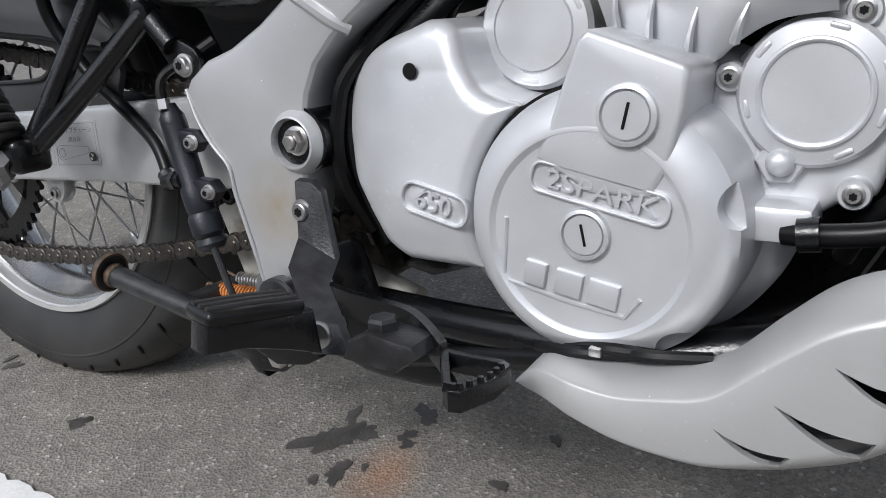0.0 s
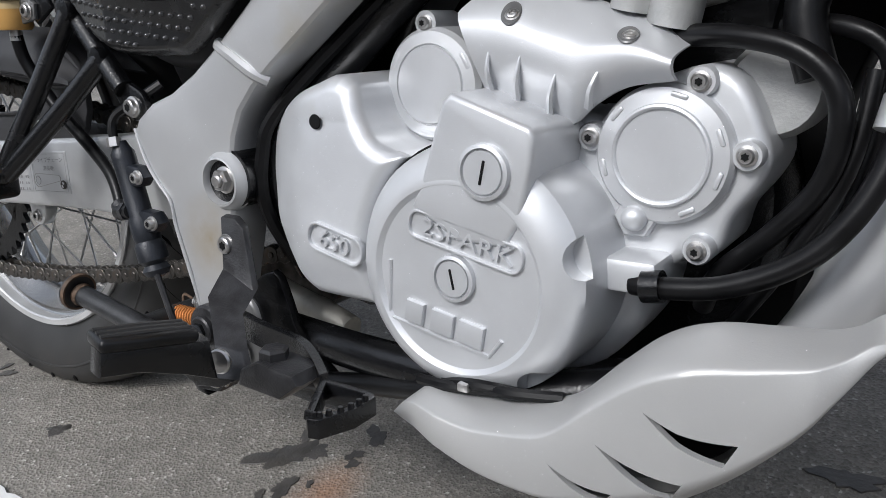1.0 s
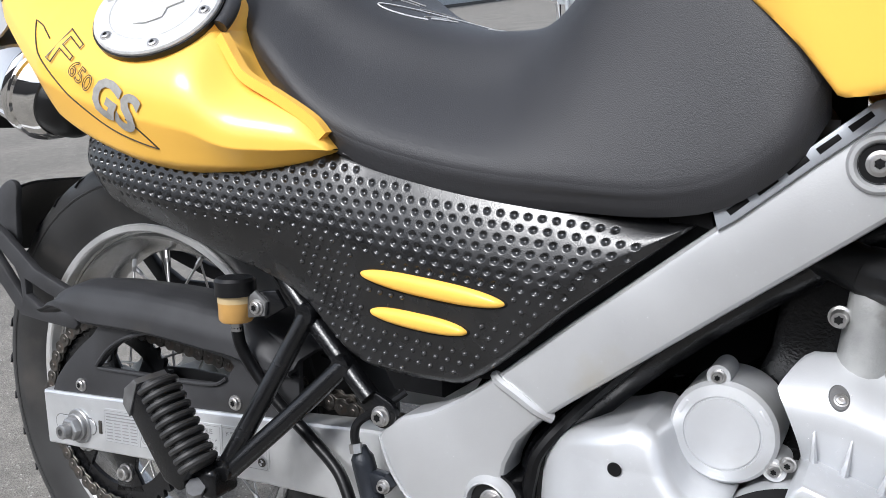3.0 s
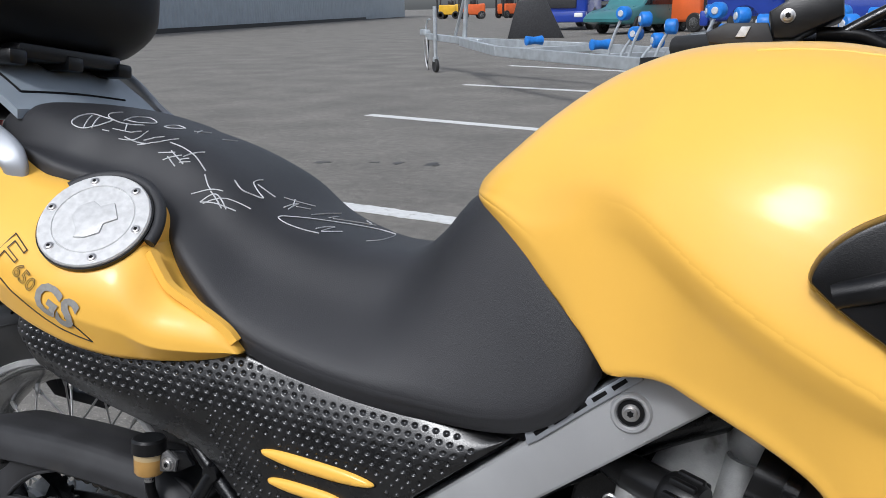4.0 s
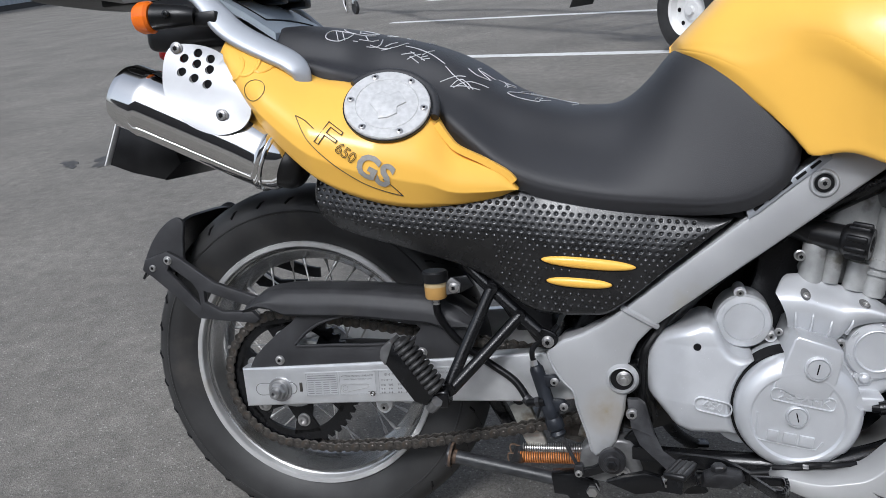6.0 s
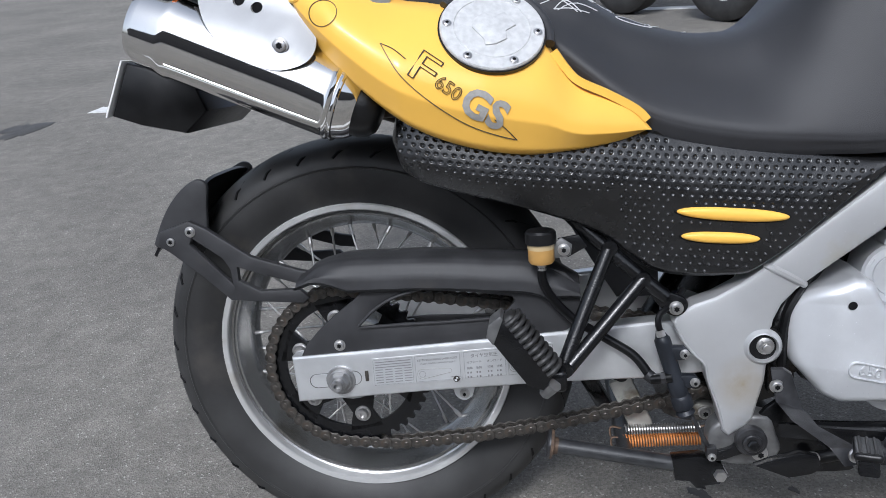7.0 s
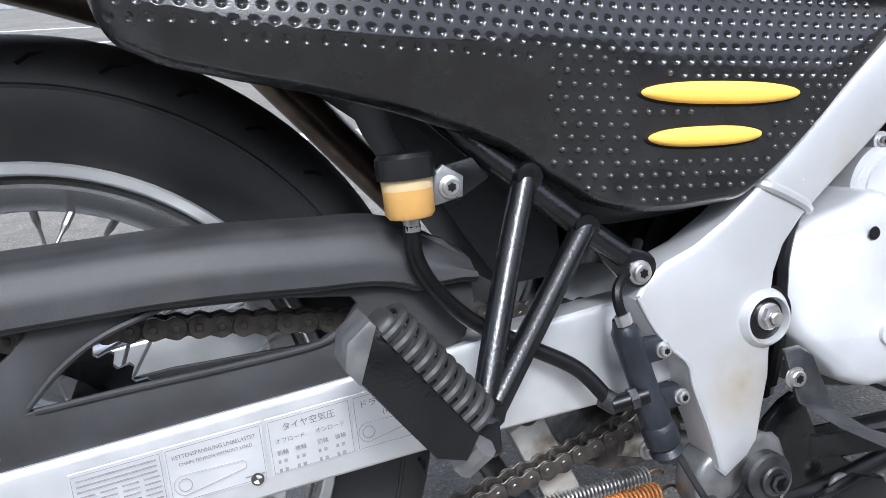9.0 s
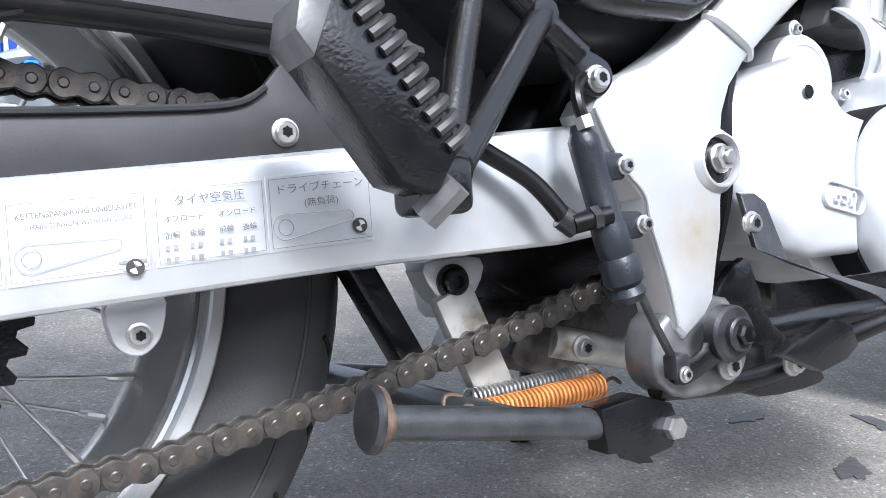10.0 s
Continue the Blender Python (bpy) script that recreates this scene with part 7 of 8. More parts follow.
FLAT = Matrix(((1, 0, 0, 0), (0, 0, 1, 0), (0, 1, 0, 0), (0, 0, 0, 1)))
tip_out = [(0.747, -0.274), (0.775, -0.319), (0.781, -0.324), (0.788, -0.322), (0.797, -0.300), (0.797, -0.279), (0.790, -0.274)]
tip_in = [(0.756, -0.279), (0.779, -0.316), (0.784, -0.316), (0.791, -0.299), (0.791, -0.283), (0.788, -0.279)]
part("pedal_tip", absorb(None, plate(tip_out, [tip_in], 0.2485, 0.2615, 0.0008), FLAT), BLACK_METAL, bp)
EDGE = [Vector(p) for p in smooth_line([(0.778, -0.320, 0.2615), (0.7855, -0.318, 0.2615), (0.794, -0.299, 0.2615), (0.794, -0.281, 0.2615)], 3)]
for k in range(9):
    part("pedal_tooth", absorb(None, lathe([(0.0028, -0.002), (0.0018, 0.0030), (0, 0.0034)], Matrix.Translation(EDGE[k]), 6)), BLACK_METAL, bp)
part("pedal_pivot", lathe([(0.0, 0), (0.0205, 0), (0.0205, 0.009), (0.0185, 0.0115), (0.0125, 0.0125), (0.0125, 0.0165), (0.011, 0.018), (0, 0.018)], out_y(0.5595, -0.202, 0.2390), 32), LUG_STEEL, bp)
part("pivot_cap", lathe([(0, 0.0), (0.0078, 0.0), (0.0078, 0.004), (0.006, 0.006), (0, 0.006)], out_y(0.5595, -0.2195, 0.2390), 6), BLACK_METAL, bp, sharp=20)
part("pedal_lever", prism(soft([(0.552, 0.252), (0.566, 0.250), (0.560, 0.226), (0.535, 0.214), (0.513, 0.208), (0.504, 0.214), (0.512, 0.222), (0.536, 0.230)], 3), -0.207, -0.199, 0.002), BLACK_METAL, bp)
part("rod_clevis", block(0.509, -0.204, 0.222, 0.014, 0.014, 0.018, 0.003, 2), LUG_STEEL, bp)
screw(bp, 0.509, -0.211, 0.217, 0.0042, 0.004)

# ---- centre stand with springs, rear linkage ----
cs = part("centre_stand", tube([(0.297, -0.165, 0.2135), (0.38, -0.165, 0.199), (0.472, -0.165, 0.1825)], 0.0112, 14), STAND_PAINT, bike, "folded-up steel centre stand, scuffed and rusty at its foot")
FOOT = Matrix.Translation((0.293, -0.166, 0.2165)) @ Vector((0.985, 0, -0.17)).to_track_quat("Z", "Y").to_matrix().to_4x4()
part("stand_foot", lathe([(0, -0.002), (0.0185, -0.002), (0.0205, 0.0), (0.0205, 0.0025), (0.0185, 0.0045), (0, 0.0045)], FOOT, 24, cap=False), LUG_STEEL, cs)
part("foot_rim", lathe([(0.0190, 0.0035), (0.0208, 0.0025), (0.0200, 0.0065), (0.0178, 0.0060)], FOOT, 24, cap=False), BROWN_RUST, cs)
part("foot_rust", lathe([(0.0118, 0), (0.0128, 0.003), (0.0118, 0.008)], Matrix.Translation((0.298, -0.165, 0.2133)) @ Vector((0.985, 0, -0.17)).to_track_quat("Z", "Y").to_matrix().to_4x4(), 18, cap=False), BROWN_RUST, cs)
part("stand_cheek", prism([(0.462, 0.196), (0.500, 0.200), (0.528, 0.190), (0.536, 0.172), (0.526, 0.158), (0.504, 0.155), (0.508, 0.150), (0.494, 0.152), (0.486, 0.162), (0.466, 0.164)], -0.178, -0.155, 0.003), BLACK_METAL, cs)
part("stand_bolt", lathe([(0.0, 0), (0.0115, 0), (0.0115, 0.003), (0.009, 0.004), (0.009, 0.012), (0.008, 0.014), (0, 0.014)], out_y(0.526, -0.172, 0.173), 6), STEEL, cs, sharp=20)
part("stand_leg_far", tube([(0.297, 0.165, 0.2135), (0.472, 0.165, 0.1825)], 0.0112, 10, smooth=False), STAND_PAINT, cs)
part("stand_cross", tube([(0.40, -0.165, 0.195), (0.40, 0.165, 0.195)], 0.011, 10, smooth=False), STAND_PAINT, cs)


def coil(x0, z0, x1, z1, y, r, turns, wire):
    pts = []
    n = turns * 10
    for i in range(n + 1):
        k, a = i / n, 2 * math.pi * i / 10
        pts.append((x0 + (x1 - x0) * k, y + r * math.cos(a), z0 + (z1 - z0) * k + r * math.sin(a)))
    return tube(pts, wire, 5, 1, smooth=False)


part("stand_spring", coil(0.405, 0.202, 0.514, 0.205, -0.098, 0.0075, 28, 0.0013), STEEL, cs, "bare steel stand spring")
part("stand_spring", coil(0.400, 0.1965, 0.510, 0.1995, -0.122, 0.0085, 28, 0.0014), RUST, cs, "rusty orange stand spring")
for y, z in ((-0.122, 0.197), (-0.098, 0.202)):
    part("spring_hook", tube([(0.384, y, z - 0.010), (0.383, y, z + 0.002), (0.388, y, z + 0.006), (0.401, y, z + 0.002)], 0.0016, 6), BROWN_RUST, cs)
    part("spring_hook", tube([(0.510, y, z + 0.003), (0.522, y, z + 0.006), (0.530, y, z + 0.001)], 0.0016, 6), BROWN_RUST, cs)
part("linkage_strut", absorb(None, block(0, 0, 0, 0.034, 0.014, 0.085, 0.003), Matrix.Translation((0.415, -0.090, 0.243)) @ Matrix.Rotation(radians(-22), 4, "Y")), LINK_ALU, bike, "dirty aluminium linkage strut")
part("linkage_lug", prism(soft([(0.380, 0.305), (0.430, 0.305), (0.424, 0.280), (0.402, 0.270), (0.386, 0.282)], 3), -0.090, -0.060, 0.004), ALU, bike)
screw(bike, 0.402, -0.090, 0.289, 0.010, 0.010, BLACK_METAL)
part("linkage_arm", prism([(0.325, 0.305), (0.350, 0.305), (0.392, 0.225), (0.372, 0.215)], -0.075, -0.045, 0.006), BLACK_METAL, bike)
part("linkage_block", prism(soft([(0.46, 0.225), (0.50, 0.262), (0.55, 0.262), (0.57, 0.222), (0.54, 0.205), (0.49, 0.205)], 3), -0.075, 0.06, 0.006), CHAIN, bike)
part("lower_lug", prism(soft([(0.515, 0.250), (0.545, 0.262), (0.586, 0.262), (0.598, 0.236), (0.604, 0.212), (0.584, 0.194), (0.540, 0.192), (0.516, 0.203), (0.508, 0.222)], 3), -0.186, -0.150, 0.006, 3), SCUFF, bike, "stained cast lug at the foot of the frame")
part("lug_cover", prism(soft([(0.575, 0.262), (0.612, 0.290), (0.628, 0.262), (0.640, 0.236), (0.690, 0.196), (0.694, 0.180), (0.620, 0.180), (0.592, 0.200), (0.590, 0.236)], 3), -0.182, -0.172, 0.003), BLACK_METAL, bike, "black pressed footrest carrier")
# Black block added to hide the ground and darken the view behind the linkage.
part("linkage_backdrop", prism([(0.440, 0.345), (0.66, 0.355), (0.66, 0.235), (0.60, 0.215), (0.545, 0.225), (0.500, 0.262), (0.446, 0.296)], -0.045, 0.05, 0.006), BLACK_METAL, bike, "dark block added as a backdrop behind the rear linkage")
part("linkage_bar", tube([(0.500, -0.072, 0.232), (0.560, -0.076, 0.216), (0.606, -0.080, 0.203)], 0.014, 12, smooth=False), LINK_ALU, bike, "grey dirty linkage bar")
screw(bike, 0.522, -0.088, 0.2245, 0.0075, 0.008)
part("lower_rail", tube([(0.52, -0.17, 0.200), (0.62, -0.18, 0.196), (0.72, -0.185, 0.214), (0.80, -0.20, 0.232)], 0.009, 10), BLACK, bike)
screw(bike, 0.575, -0.190, 0.212, 0.008, 0.008)
screw(bike, 0.640, -0.196, 0.206, 0.008, 0.008)
part("side_stand", tube([(0.62, 0.12, 0.20), (0.66, 0.19, 0.115), (0.70, 0.265, 0.057)], 0.012, 10), BLACK_METAL, bike)
part("stand_pad", block(0.702, 0.268, 0.0600, 0.05, 0.03, 0.008, 0.002, m=None), BLACK_METAL, bike)

# lug with a bolt under the swingarm
lug = part("swingarm_lug", prism(soft([(0.158, 0.300), (0.188, 0.302), (0.187, 0.280), (0.180, 0.270), (0.172, 0.267), (0.163, 0.271), (0.158, 0.280)], 3), -0.128, -0.112, 0.003), ALU, bike, "small cast lug under the swingarm")
screw(lug, 0.1735, -0.128, 0.279, 0.0055, 0.005)

# ---- handlebar area beyond the tank ----
hb = part("handlebar", tube([(1.16, -0.36, 1.16), (1.19, -0.28, 1.15), (1.20, -0.18, 1.11), (1.20, -0.06, 1.05), (1.17, 0.04, 1.03), (1.06, 0.13, 1.03), (0.93, 0.20, 1.035), (0.83, 0.27, 1.04)], 0.011, 12), BLACK_METAL, bike, "black handlebar with switches and levers")
part("grip", tube([(0.90, 0.215, 1.036), (0.82, 0.275, 1.040)], 0.0165, 14, smooth=False), RUBBER, hb)
part("lever_clamp", prism([(0.937, 1.058), (0.962, 1.074), (1.013, 1.080), (1.016, 1.052), (0.990, 1.040), (0.964, 1.027), (0.944, 1.027)], 0.09, 0.15, 0.004), BLACK, hb)
screw(hb, 0.957, 0.089, 1.052, 0.006, 0.004)
part("switch_block", prism([(0.868, 1.036), (0.890, 1.047), (0.937, 1.047), (0.946, 1.022), (0.900, 1.020), (0.872, 1.024)], 0.10, 0.17, 0.004), BLACK_MATT, hb)
part("switch_button", prism([(0.902, 1.030), (0.908, 1.042), (0.918, 1.042), (0.913, 1.030)], 0.097, 0.11, 0.001), WHITE_INK, hb)
part("mirror_rod", tube([(1.015, 0.12, 1.034), (1.065, 0.12, 1.063), (1.122, 0.12, 1.089), (1.16, 0.12, 1.11)], 0.0075, 10), BLACK_METAL, hb)
part("brake_line", tube([(0.99, 0.12, 1.036), (1.035, 0.12, 1.034), (1.068, 0.12, 1.020), (1.11, 0.12, 1.010), (1.16, 0.12, 0.99)], 0.008, 10), HOSE, hb)
part("cable", tube([(1.03, 0.13, 1.045), (1.075, 0.13, 1.050), (1.12, 0.13, 1.048)], 0.0045, 8), HOSE, hb)
part("bar_clamp", block(1.118, 0.12, 1.034, 0.03, 0.06, 0.042, 0.008, 3), BLACK, hb)
part("cockpit", prism(soft([(0.92, 0.985), (0.95, 1.006), (0.99, 1.012), (1.06, 1.006), (1.16, 1.00), (1.16, 0.93), (0.95, 0.93)], 4), 0.02, 0.20, 0.02, 3), BLACK_MATT, bike)
part("hand_lever", tube([(0.96, 0.15, 1.040), (0.90, 0.22, 1.035), (0.82, 0.30, 1.030)], 0.0065, 8), BLACK_METAL, hb)
part("front_bodywork", prism(soft([(1.20, 0.56), (1.14, 0.75), (1.18, 0.95), (1.32, 0.98), (1.42, 0.85), (1.38, 0.6)], 4), -0.20, 0.20, 0.04, 3), YELLOW, bike)
fork = part("front_fork", tube([(1.235, -0.10, 0.95), (1.455, -0.10, 0.33)], 0.025, 14, smooth=False), ALU, bike)
part("fork_leg", tube([(1.235, 0.10, 0.95), (1.455, 0.10, 0.33)], 0.025, 14, smooth=False), ALU, fork)
fw = part("front_wheel", lathe([(0.225, -0.03), (0.232, -0.035), (0.232, 0.035), (0.225, 0.03), (0.215, 0.0)], out_y(1.479, 0, 0.326), 64), RIM_ALU, bike)
part("tyre", lathe([(0.232, -0.04), (0.27, -0.05), (0.305, -0.042), (0.324, -0.015), (0.326, 0), (0.324, 0.015), (0.305, 0.042), (0.27, 0.05), (0.232, 0.04)], out_y(1.479, 0, 0.326), 64, cap=False), RUBBER, fw)
part("hub", lathe([(0, -0.06), (0.03, -0.06), (0.03, 0.06), (0, 0.06)], out_y(1.479, 0, 0.326), 20), CAST_GREY, fw)
for k in range(24):
    a = 2 * math.pi * k / 24
    rod("spoke", spoke_mesh, (1.479 + 0.028 * math.cos(a + 0.9), (0.05 if k % 2 else -0.05), 0.326 + 0.028 * math.sin(a + 0.9)), (1.479 + 0.216 * math.cos(a), 0, 0.326 + 0.216 * math.sin(a)), 0.0017, fw)

part("splash_guard", prism([(0.296, 0.640), (0.300, 0.600), (0.311, 0.572), (0.322, 0.541), (0.345, 0.495), (0.370, 0.450), (0.40, 0.40), (0.46, 0.40), (0.46, 0.60), (0.32, 0.68)], -0.07, 0.07, 0.004), BLACK_MATT, bike, "black inner splash guard ahead of the rear tyre")

# ---- chalk scribbles on the seat ----


def seat_top(x, y):
    line = seat_row(x)[:17]
    return float(np.interp(abs(y), [p.x for p in line], [p.y for p in line])) + 0.0006


def scribble(pts):
    line = smooth_line([(x, y, 0) for x, y in pts], 6) if len(pts) > 2 else [Vector((*pts[0], 0)).lerp(Vector((*pts[1], 0)), k / 6) for k in range(7)]
    return [(p.x, p.y, seat_top(p.x, p.y)) for p in line]


CHALK = part("seat_scribble", tube(scribble([(0.125, -0.120), (0.130, -0.102), (0.148, -0.100), (0.162, -0.101), (0.161, -0.122), (0.148, -0.135), (0.128, -0.134), (0.125, -0.120)]), 0.0009, 4, 1, smooth=False), WHITE_INK, bike, "white chalk scribble on the seat")


def stroke(*pts):
    part("scribble_stroke", tube(scribble(pts), 0.0009, 4, 1, smooth=False), WHITE_INK, CHALK)


stroke((0.148, -0.135), (0.135, -0.107))
stroke((0.157, -0.131), (0.144, -0.103))
stroke((0.135, -0.052), (0.14, -0.081), (0.153, -0.096), (0.171, -0.098), (0.184, -0.089), (0.192, -0.077))
stroke((0.169, -0.088), (0.159, -0.05), (0.166, -0.033), (0.189, -0.05), (0.183, -0.075), (0.168, -0.084))
stroke((0.179, -0.093), (0.188, -0.107))
stroke((0.195, -0.104), (0.201, -0.093))
stroke((0.169, -0.126), (0.176, -0.122))
stroke((0.176, -0.116), (0.195, -0.104))
stroke((0.189, -0.12), (0.206, -0.106), (0.206, -0.086))
stroke((0.193, -0.114), (0.224, -0.104))
stroke((0.21, -0.111), (0.233, -0.097), (0.246, -0.076))
stroke((0.214, -0.104), (0.23, -0.084))
stroke((0.204, -0.053), (0.198, -0.021), (0.214, -0.022), (0.213, -0.049), (0.204, -0.053))
stroke((0.227, -0.02), (0.232, 0.01))
stroke((0.234, -0.023), (0.222, 0.003))
stroke((0.261, -0.004), (0.264, 0.026))
stroke((0.242, -0.11), (0.262, -0.103))
stroke((0.252, -0.114), (0.272, -0.103))
stroke((0.256, -0.11), (0.271, -0.115))
stroke((0.256, -0.103), (0.28, -0.111))
stroke((0.274, -0.111), (0.287, -0.106))
stroke((0.245, -0.091), (0.266, -0.091), (0.289, -0.097), (0.312, -0.109))
stroke((0.275, -0.104), (0.289, -0.08))
stroke((0.273, -0.108), (0.283, -0.103))
stroke((0.314, -0.113), (0.325, -0.122), (0.333, -0.126))
stroke((0.308, -0.131), (0.347, -0.122))
stroke((0.325, -0.137), (0.341, -0.128), (0.36, -0.134))
stroke((0.33, -0.138), (0.381, -0.114))
stroke((0.326, -0.137), (0.353, -0.134), (0.37, -0.129))
stroke((0.333, -0.127), (0.355, -0.136))
stroke((0.347, -0.099), (0.36, -0.103), (0.371, -0.095), (0.379, -0.085), (0.369, -0.082), (0.359, -0.076), (0.357, -0.065), (0.358, -0.054))
stroke((0.362, -0.072), (0.382, -0.063))
stroke((0.385, -0.047), (0.405, -0.003))
stroke((0.398, -0.069), (0.396, -0.034))
stroke((0.402, -0.065), (0.397, -0.032))
stroke((0.39, -0.029), (0.401, -0.053))
stroke((0.401, -0.044), (0.409, -0.023))
stroke((0.42, -0.038), (0.425, 0.031))
stroke((0.454, -0.08), (0.439, -0.088), (0.421, -0.095), (0.409, -0.096), (0.407, -0.09), (0.419, -0.067), (0.441, -0.022), (0.466, 0.022), (0.484, 0.044), (0.501, 0.042), (0.508, -0.013), (0.501, -0.045))
stroke((0.446, -0.073), (0.449, -0.053), (0.454, -0.04), (0.453, -0.072), (0.46, -0.061), (0.467, -0.045))
stroke((0.432, -0.015), (0.432, 0.012))
stroke((0.435, -0.01), (0.464, 0.058))
stroke((0.448, 0.063), (0.458, 0.057))

# ---- top case ----
case = empty("top_case", BIKE @ Matrix.Translation((-0.05, 0, 0.997)), "black plastic top case on the luggage rack", "top case")


def case_shell(u, v):
    a = 2 * math.pi * u
    ex = 0.28
    cs_, sn = math.cos(a), math.sin(a)
    sx = abs(cs_) ** 0.5 * (1 if cs_ > 0 else -1)
    sy = abs(sn) ** 0.5 * (1 if sn > 0 else -1)
    k = math.sin(min(1, v / 0.28) * math.pi / 2) if v < 0.28 else 1.0
    top = max(0.0, (v - 0.75) / 0.25)
    s = (0.80 + 0.20 * k) * (1 - 0.35 * top ** 3) if v > 0.001 else 0.78
    return Vector((-0.175 + ex * s * sx * (0.93 + 0.07 * v), 0.215 * s * sy, 0.004 + 0.30 * v ** 1.15))


cbm = bmesh.new()
loops = [[cbm.verts.new(case_shell(i / 64, j / 24)) for i in range(64)] for j in range(25)]
for a, b in zip(loops, loops[1:]):
    for i in range(64):
        cbm.faces.new((a[i], a[(i + 1) % 64], b[(i + 1) % 64], b[i]))
cbm.faces.new(loops[0][::-1])
cbm.faces.new(loops[-1])
part("case_body", cbm, CASE_BLACK, case, sharp=50)
part("case_plate", block(-0.10, 0, -0.004, 0.30, 0.19, 0.022, 0.005), BLACK, case)
part("case_latch", block(0.115, 0, 0.115, 0.02, 0.10, 0.03, 0.004), BLACK_MATT, case)
part("case_lid_seam", prism([(-0.46, 0.118), (0.11, 0.118), (0.11, 0.122), (-0.46, 0.122)], -0.10, 0.10, 0.001), BLACK_MATT, case)

# ---- rain drops on the painted castings ----
drop_v, drop_f = [], []
drop_rnd = random.Random(11)


def drop(p, nrm, r):
    """A flat bead of water on a surface."""
    m = Matrix.Translation(p) @ nrm.to_track_quat("Z", "Y").to_matrix().to_4x4()
    base, n = len(drop_v), 7
    sx = drop_rnd.uniform(0.8, 1.25)
    for rr, hh in ((1.0, -0.05), (0.80, 0.28), (0.42, 0.46)):
        for i in range(n):
            a = 2 * math.pi * i / n
            drop_v.append(tuple(m @ Vector((r * rr * sx * math.cos(a), r * rr * math.sin(a), r * hh))))
    for k in range(2):
        for i in range(n):
            j = (i + 1) % n
            drop_f.append((base + k * n + i, base + k * n + j, base + k * n + n + j, base + k * n + n + i))
    drop_f.append(tuple(base + 2 * n + i for i in range(n)))


OUT = Vector((0, -1, 0))
for k in range(130):
    x, z = drop_rnd.uniform(0.655, 0.725), drop_rnd.uniform(0.300, 0.446)
    if cl(z) + 0.012 < x < cr(z) - 0.012:
        drop(Vector((x, cover_face(x, z), z)), OUT, drop_rnd.choice((0.0007, 0.0010, 0.0014)))
for k in range(70):
    a, r = drop_rnd.uniform(0, 6.28), 0.056 * math.sqrt(drop_rnd.random())
    drop(Vector((CX + r * math.cos(a), -0.2170, CZ + r * math.sin(a))), OUT, drop_rnd.choice((0.0006, 0.0008, 0.0012)))
for k in range(40):
    drop(Vector((drop_rnd.uniform(0.815, 0.862), -0.219, drop_rnd.uniform(0.375, 0.420))), OUT, drop_rnd.choice((0.0006, 0.0009, 0.0012)))
for k in range(60):
    x = drop_rnd.uniform(0.820, 0.870)
    drop(Vector((x, drop_rnd.uniform(-0.212, -0.165), 0.4435 - (x - 0.817) * 0.336)), Vector((0.32, 0, 0.95)), drop_rnd.choice((0.0010, 0.0015, 0.0021)))
for k in range(70):
    a, r = drop_rnd.uniform(0, 6.28), 0.043 * math.sqrt(drop_rnd.random())
    drop(Vector((0.930 + r * math.cos(a), -0.1605 if r < 0.028 else -0.1595, 0.4042 + r * math.sin(a))), OUT, drop_rnd.choice((0.0006, 0.0009, 0.0012)))
for k in range(60):
    u, v = drop_rnd.uniform(0.05, 0.95), drop_rnd.uniform(0.1, 0.9)
    drop(shield(u, v), Vector((0, -0.8, 0.6)), drop_rnd.choice((0.0006, 0.0009, 0.0013)))
for k in range(110):
    u, v = drop_rnd.uniform(0.05, 0.95), drop_rnd.uniform(0.03, 0.8)
    drop(skid_skin(u, v), Vector((0, -0.9, 0.4)), drop_rnd.choice((0.0006, 0.0009, 0.0013)))
for k in range(120):
    t = drop_rnd.random()
    x, z = 0.53 + 0.36 * t, 0.40 + 0.255 * t
    drop(Vector((x + drop_rnd.uniform(-0.02, 0.02), -0.192, z + drop_rnd.uniform(-0.02, 0.02))), OUT, drop_rnd.choice((0.0007, 0.0010, 0.0013)))
for k in range(160):
    x = drop_rnd.uniform(-0.05, 0.46)
    drop(Vector((x, -0.1632, arm_z(x, drop_rnd.uniform(0.06, 0.92)))), OUT, drop_rnd.choice((0.0006, 0.0009, 0.0012)))
for k in range(150):
    x, v = drop_rnd.uniform(0.72, 1.12), drop_rnd.uniform(0.455, 0.499)
    u = ((x - 0.652) / 0.608) ** (1 / 1.15)
    drop(tank_skin(u, v), Vector((0, -0.2, 1)), drop_rnd.choice((0.0010, 0.0014, 0.0020)))
tagged(plain("water_drop", drop_v, drop_f, WATER, bike), kind="stuff")

# ---- boat trailer ----
TD = Vector((-0.672, 0.741, 0)).normalized()
TRM = Matrix.Translation((1.66, 5.80, 0)) @ Matrix(((TD.x, -TD.y, 0, 0), (TD.y, TD.x, 0, 0), (0, 0, 1, 0), (0, 0, 0, 1)))
trailer = empty("boat_trailer", TRM, "galvanised boat trailer with blue rollers parked across the bays", "boat trailer")


def beam_between(a, b, w, h, bm=None):
    a, b = Vector(a), Vector(b)
    m = Matrix.Translation((a + b) / 2) @ (b - a).to_track_quat("X", "Z").to_matrix().to_4x4()
    return block(0, 0, 0, (b - a).length, w, h, 0.006, 1, bm, m)


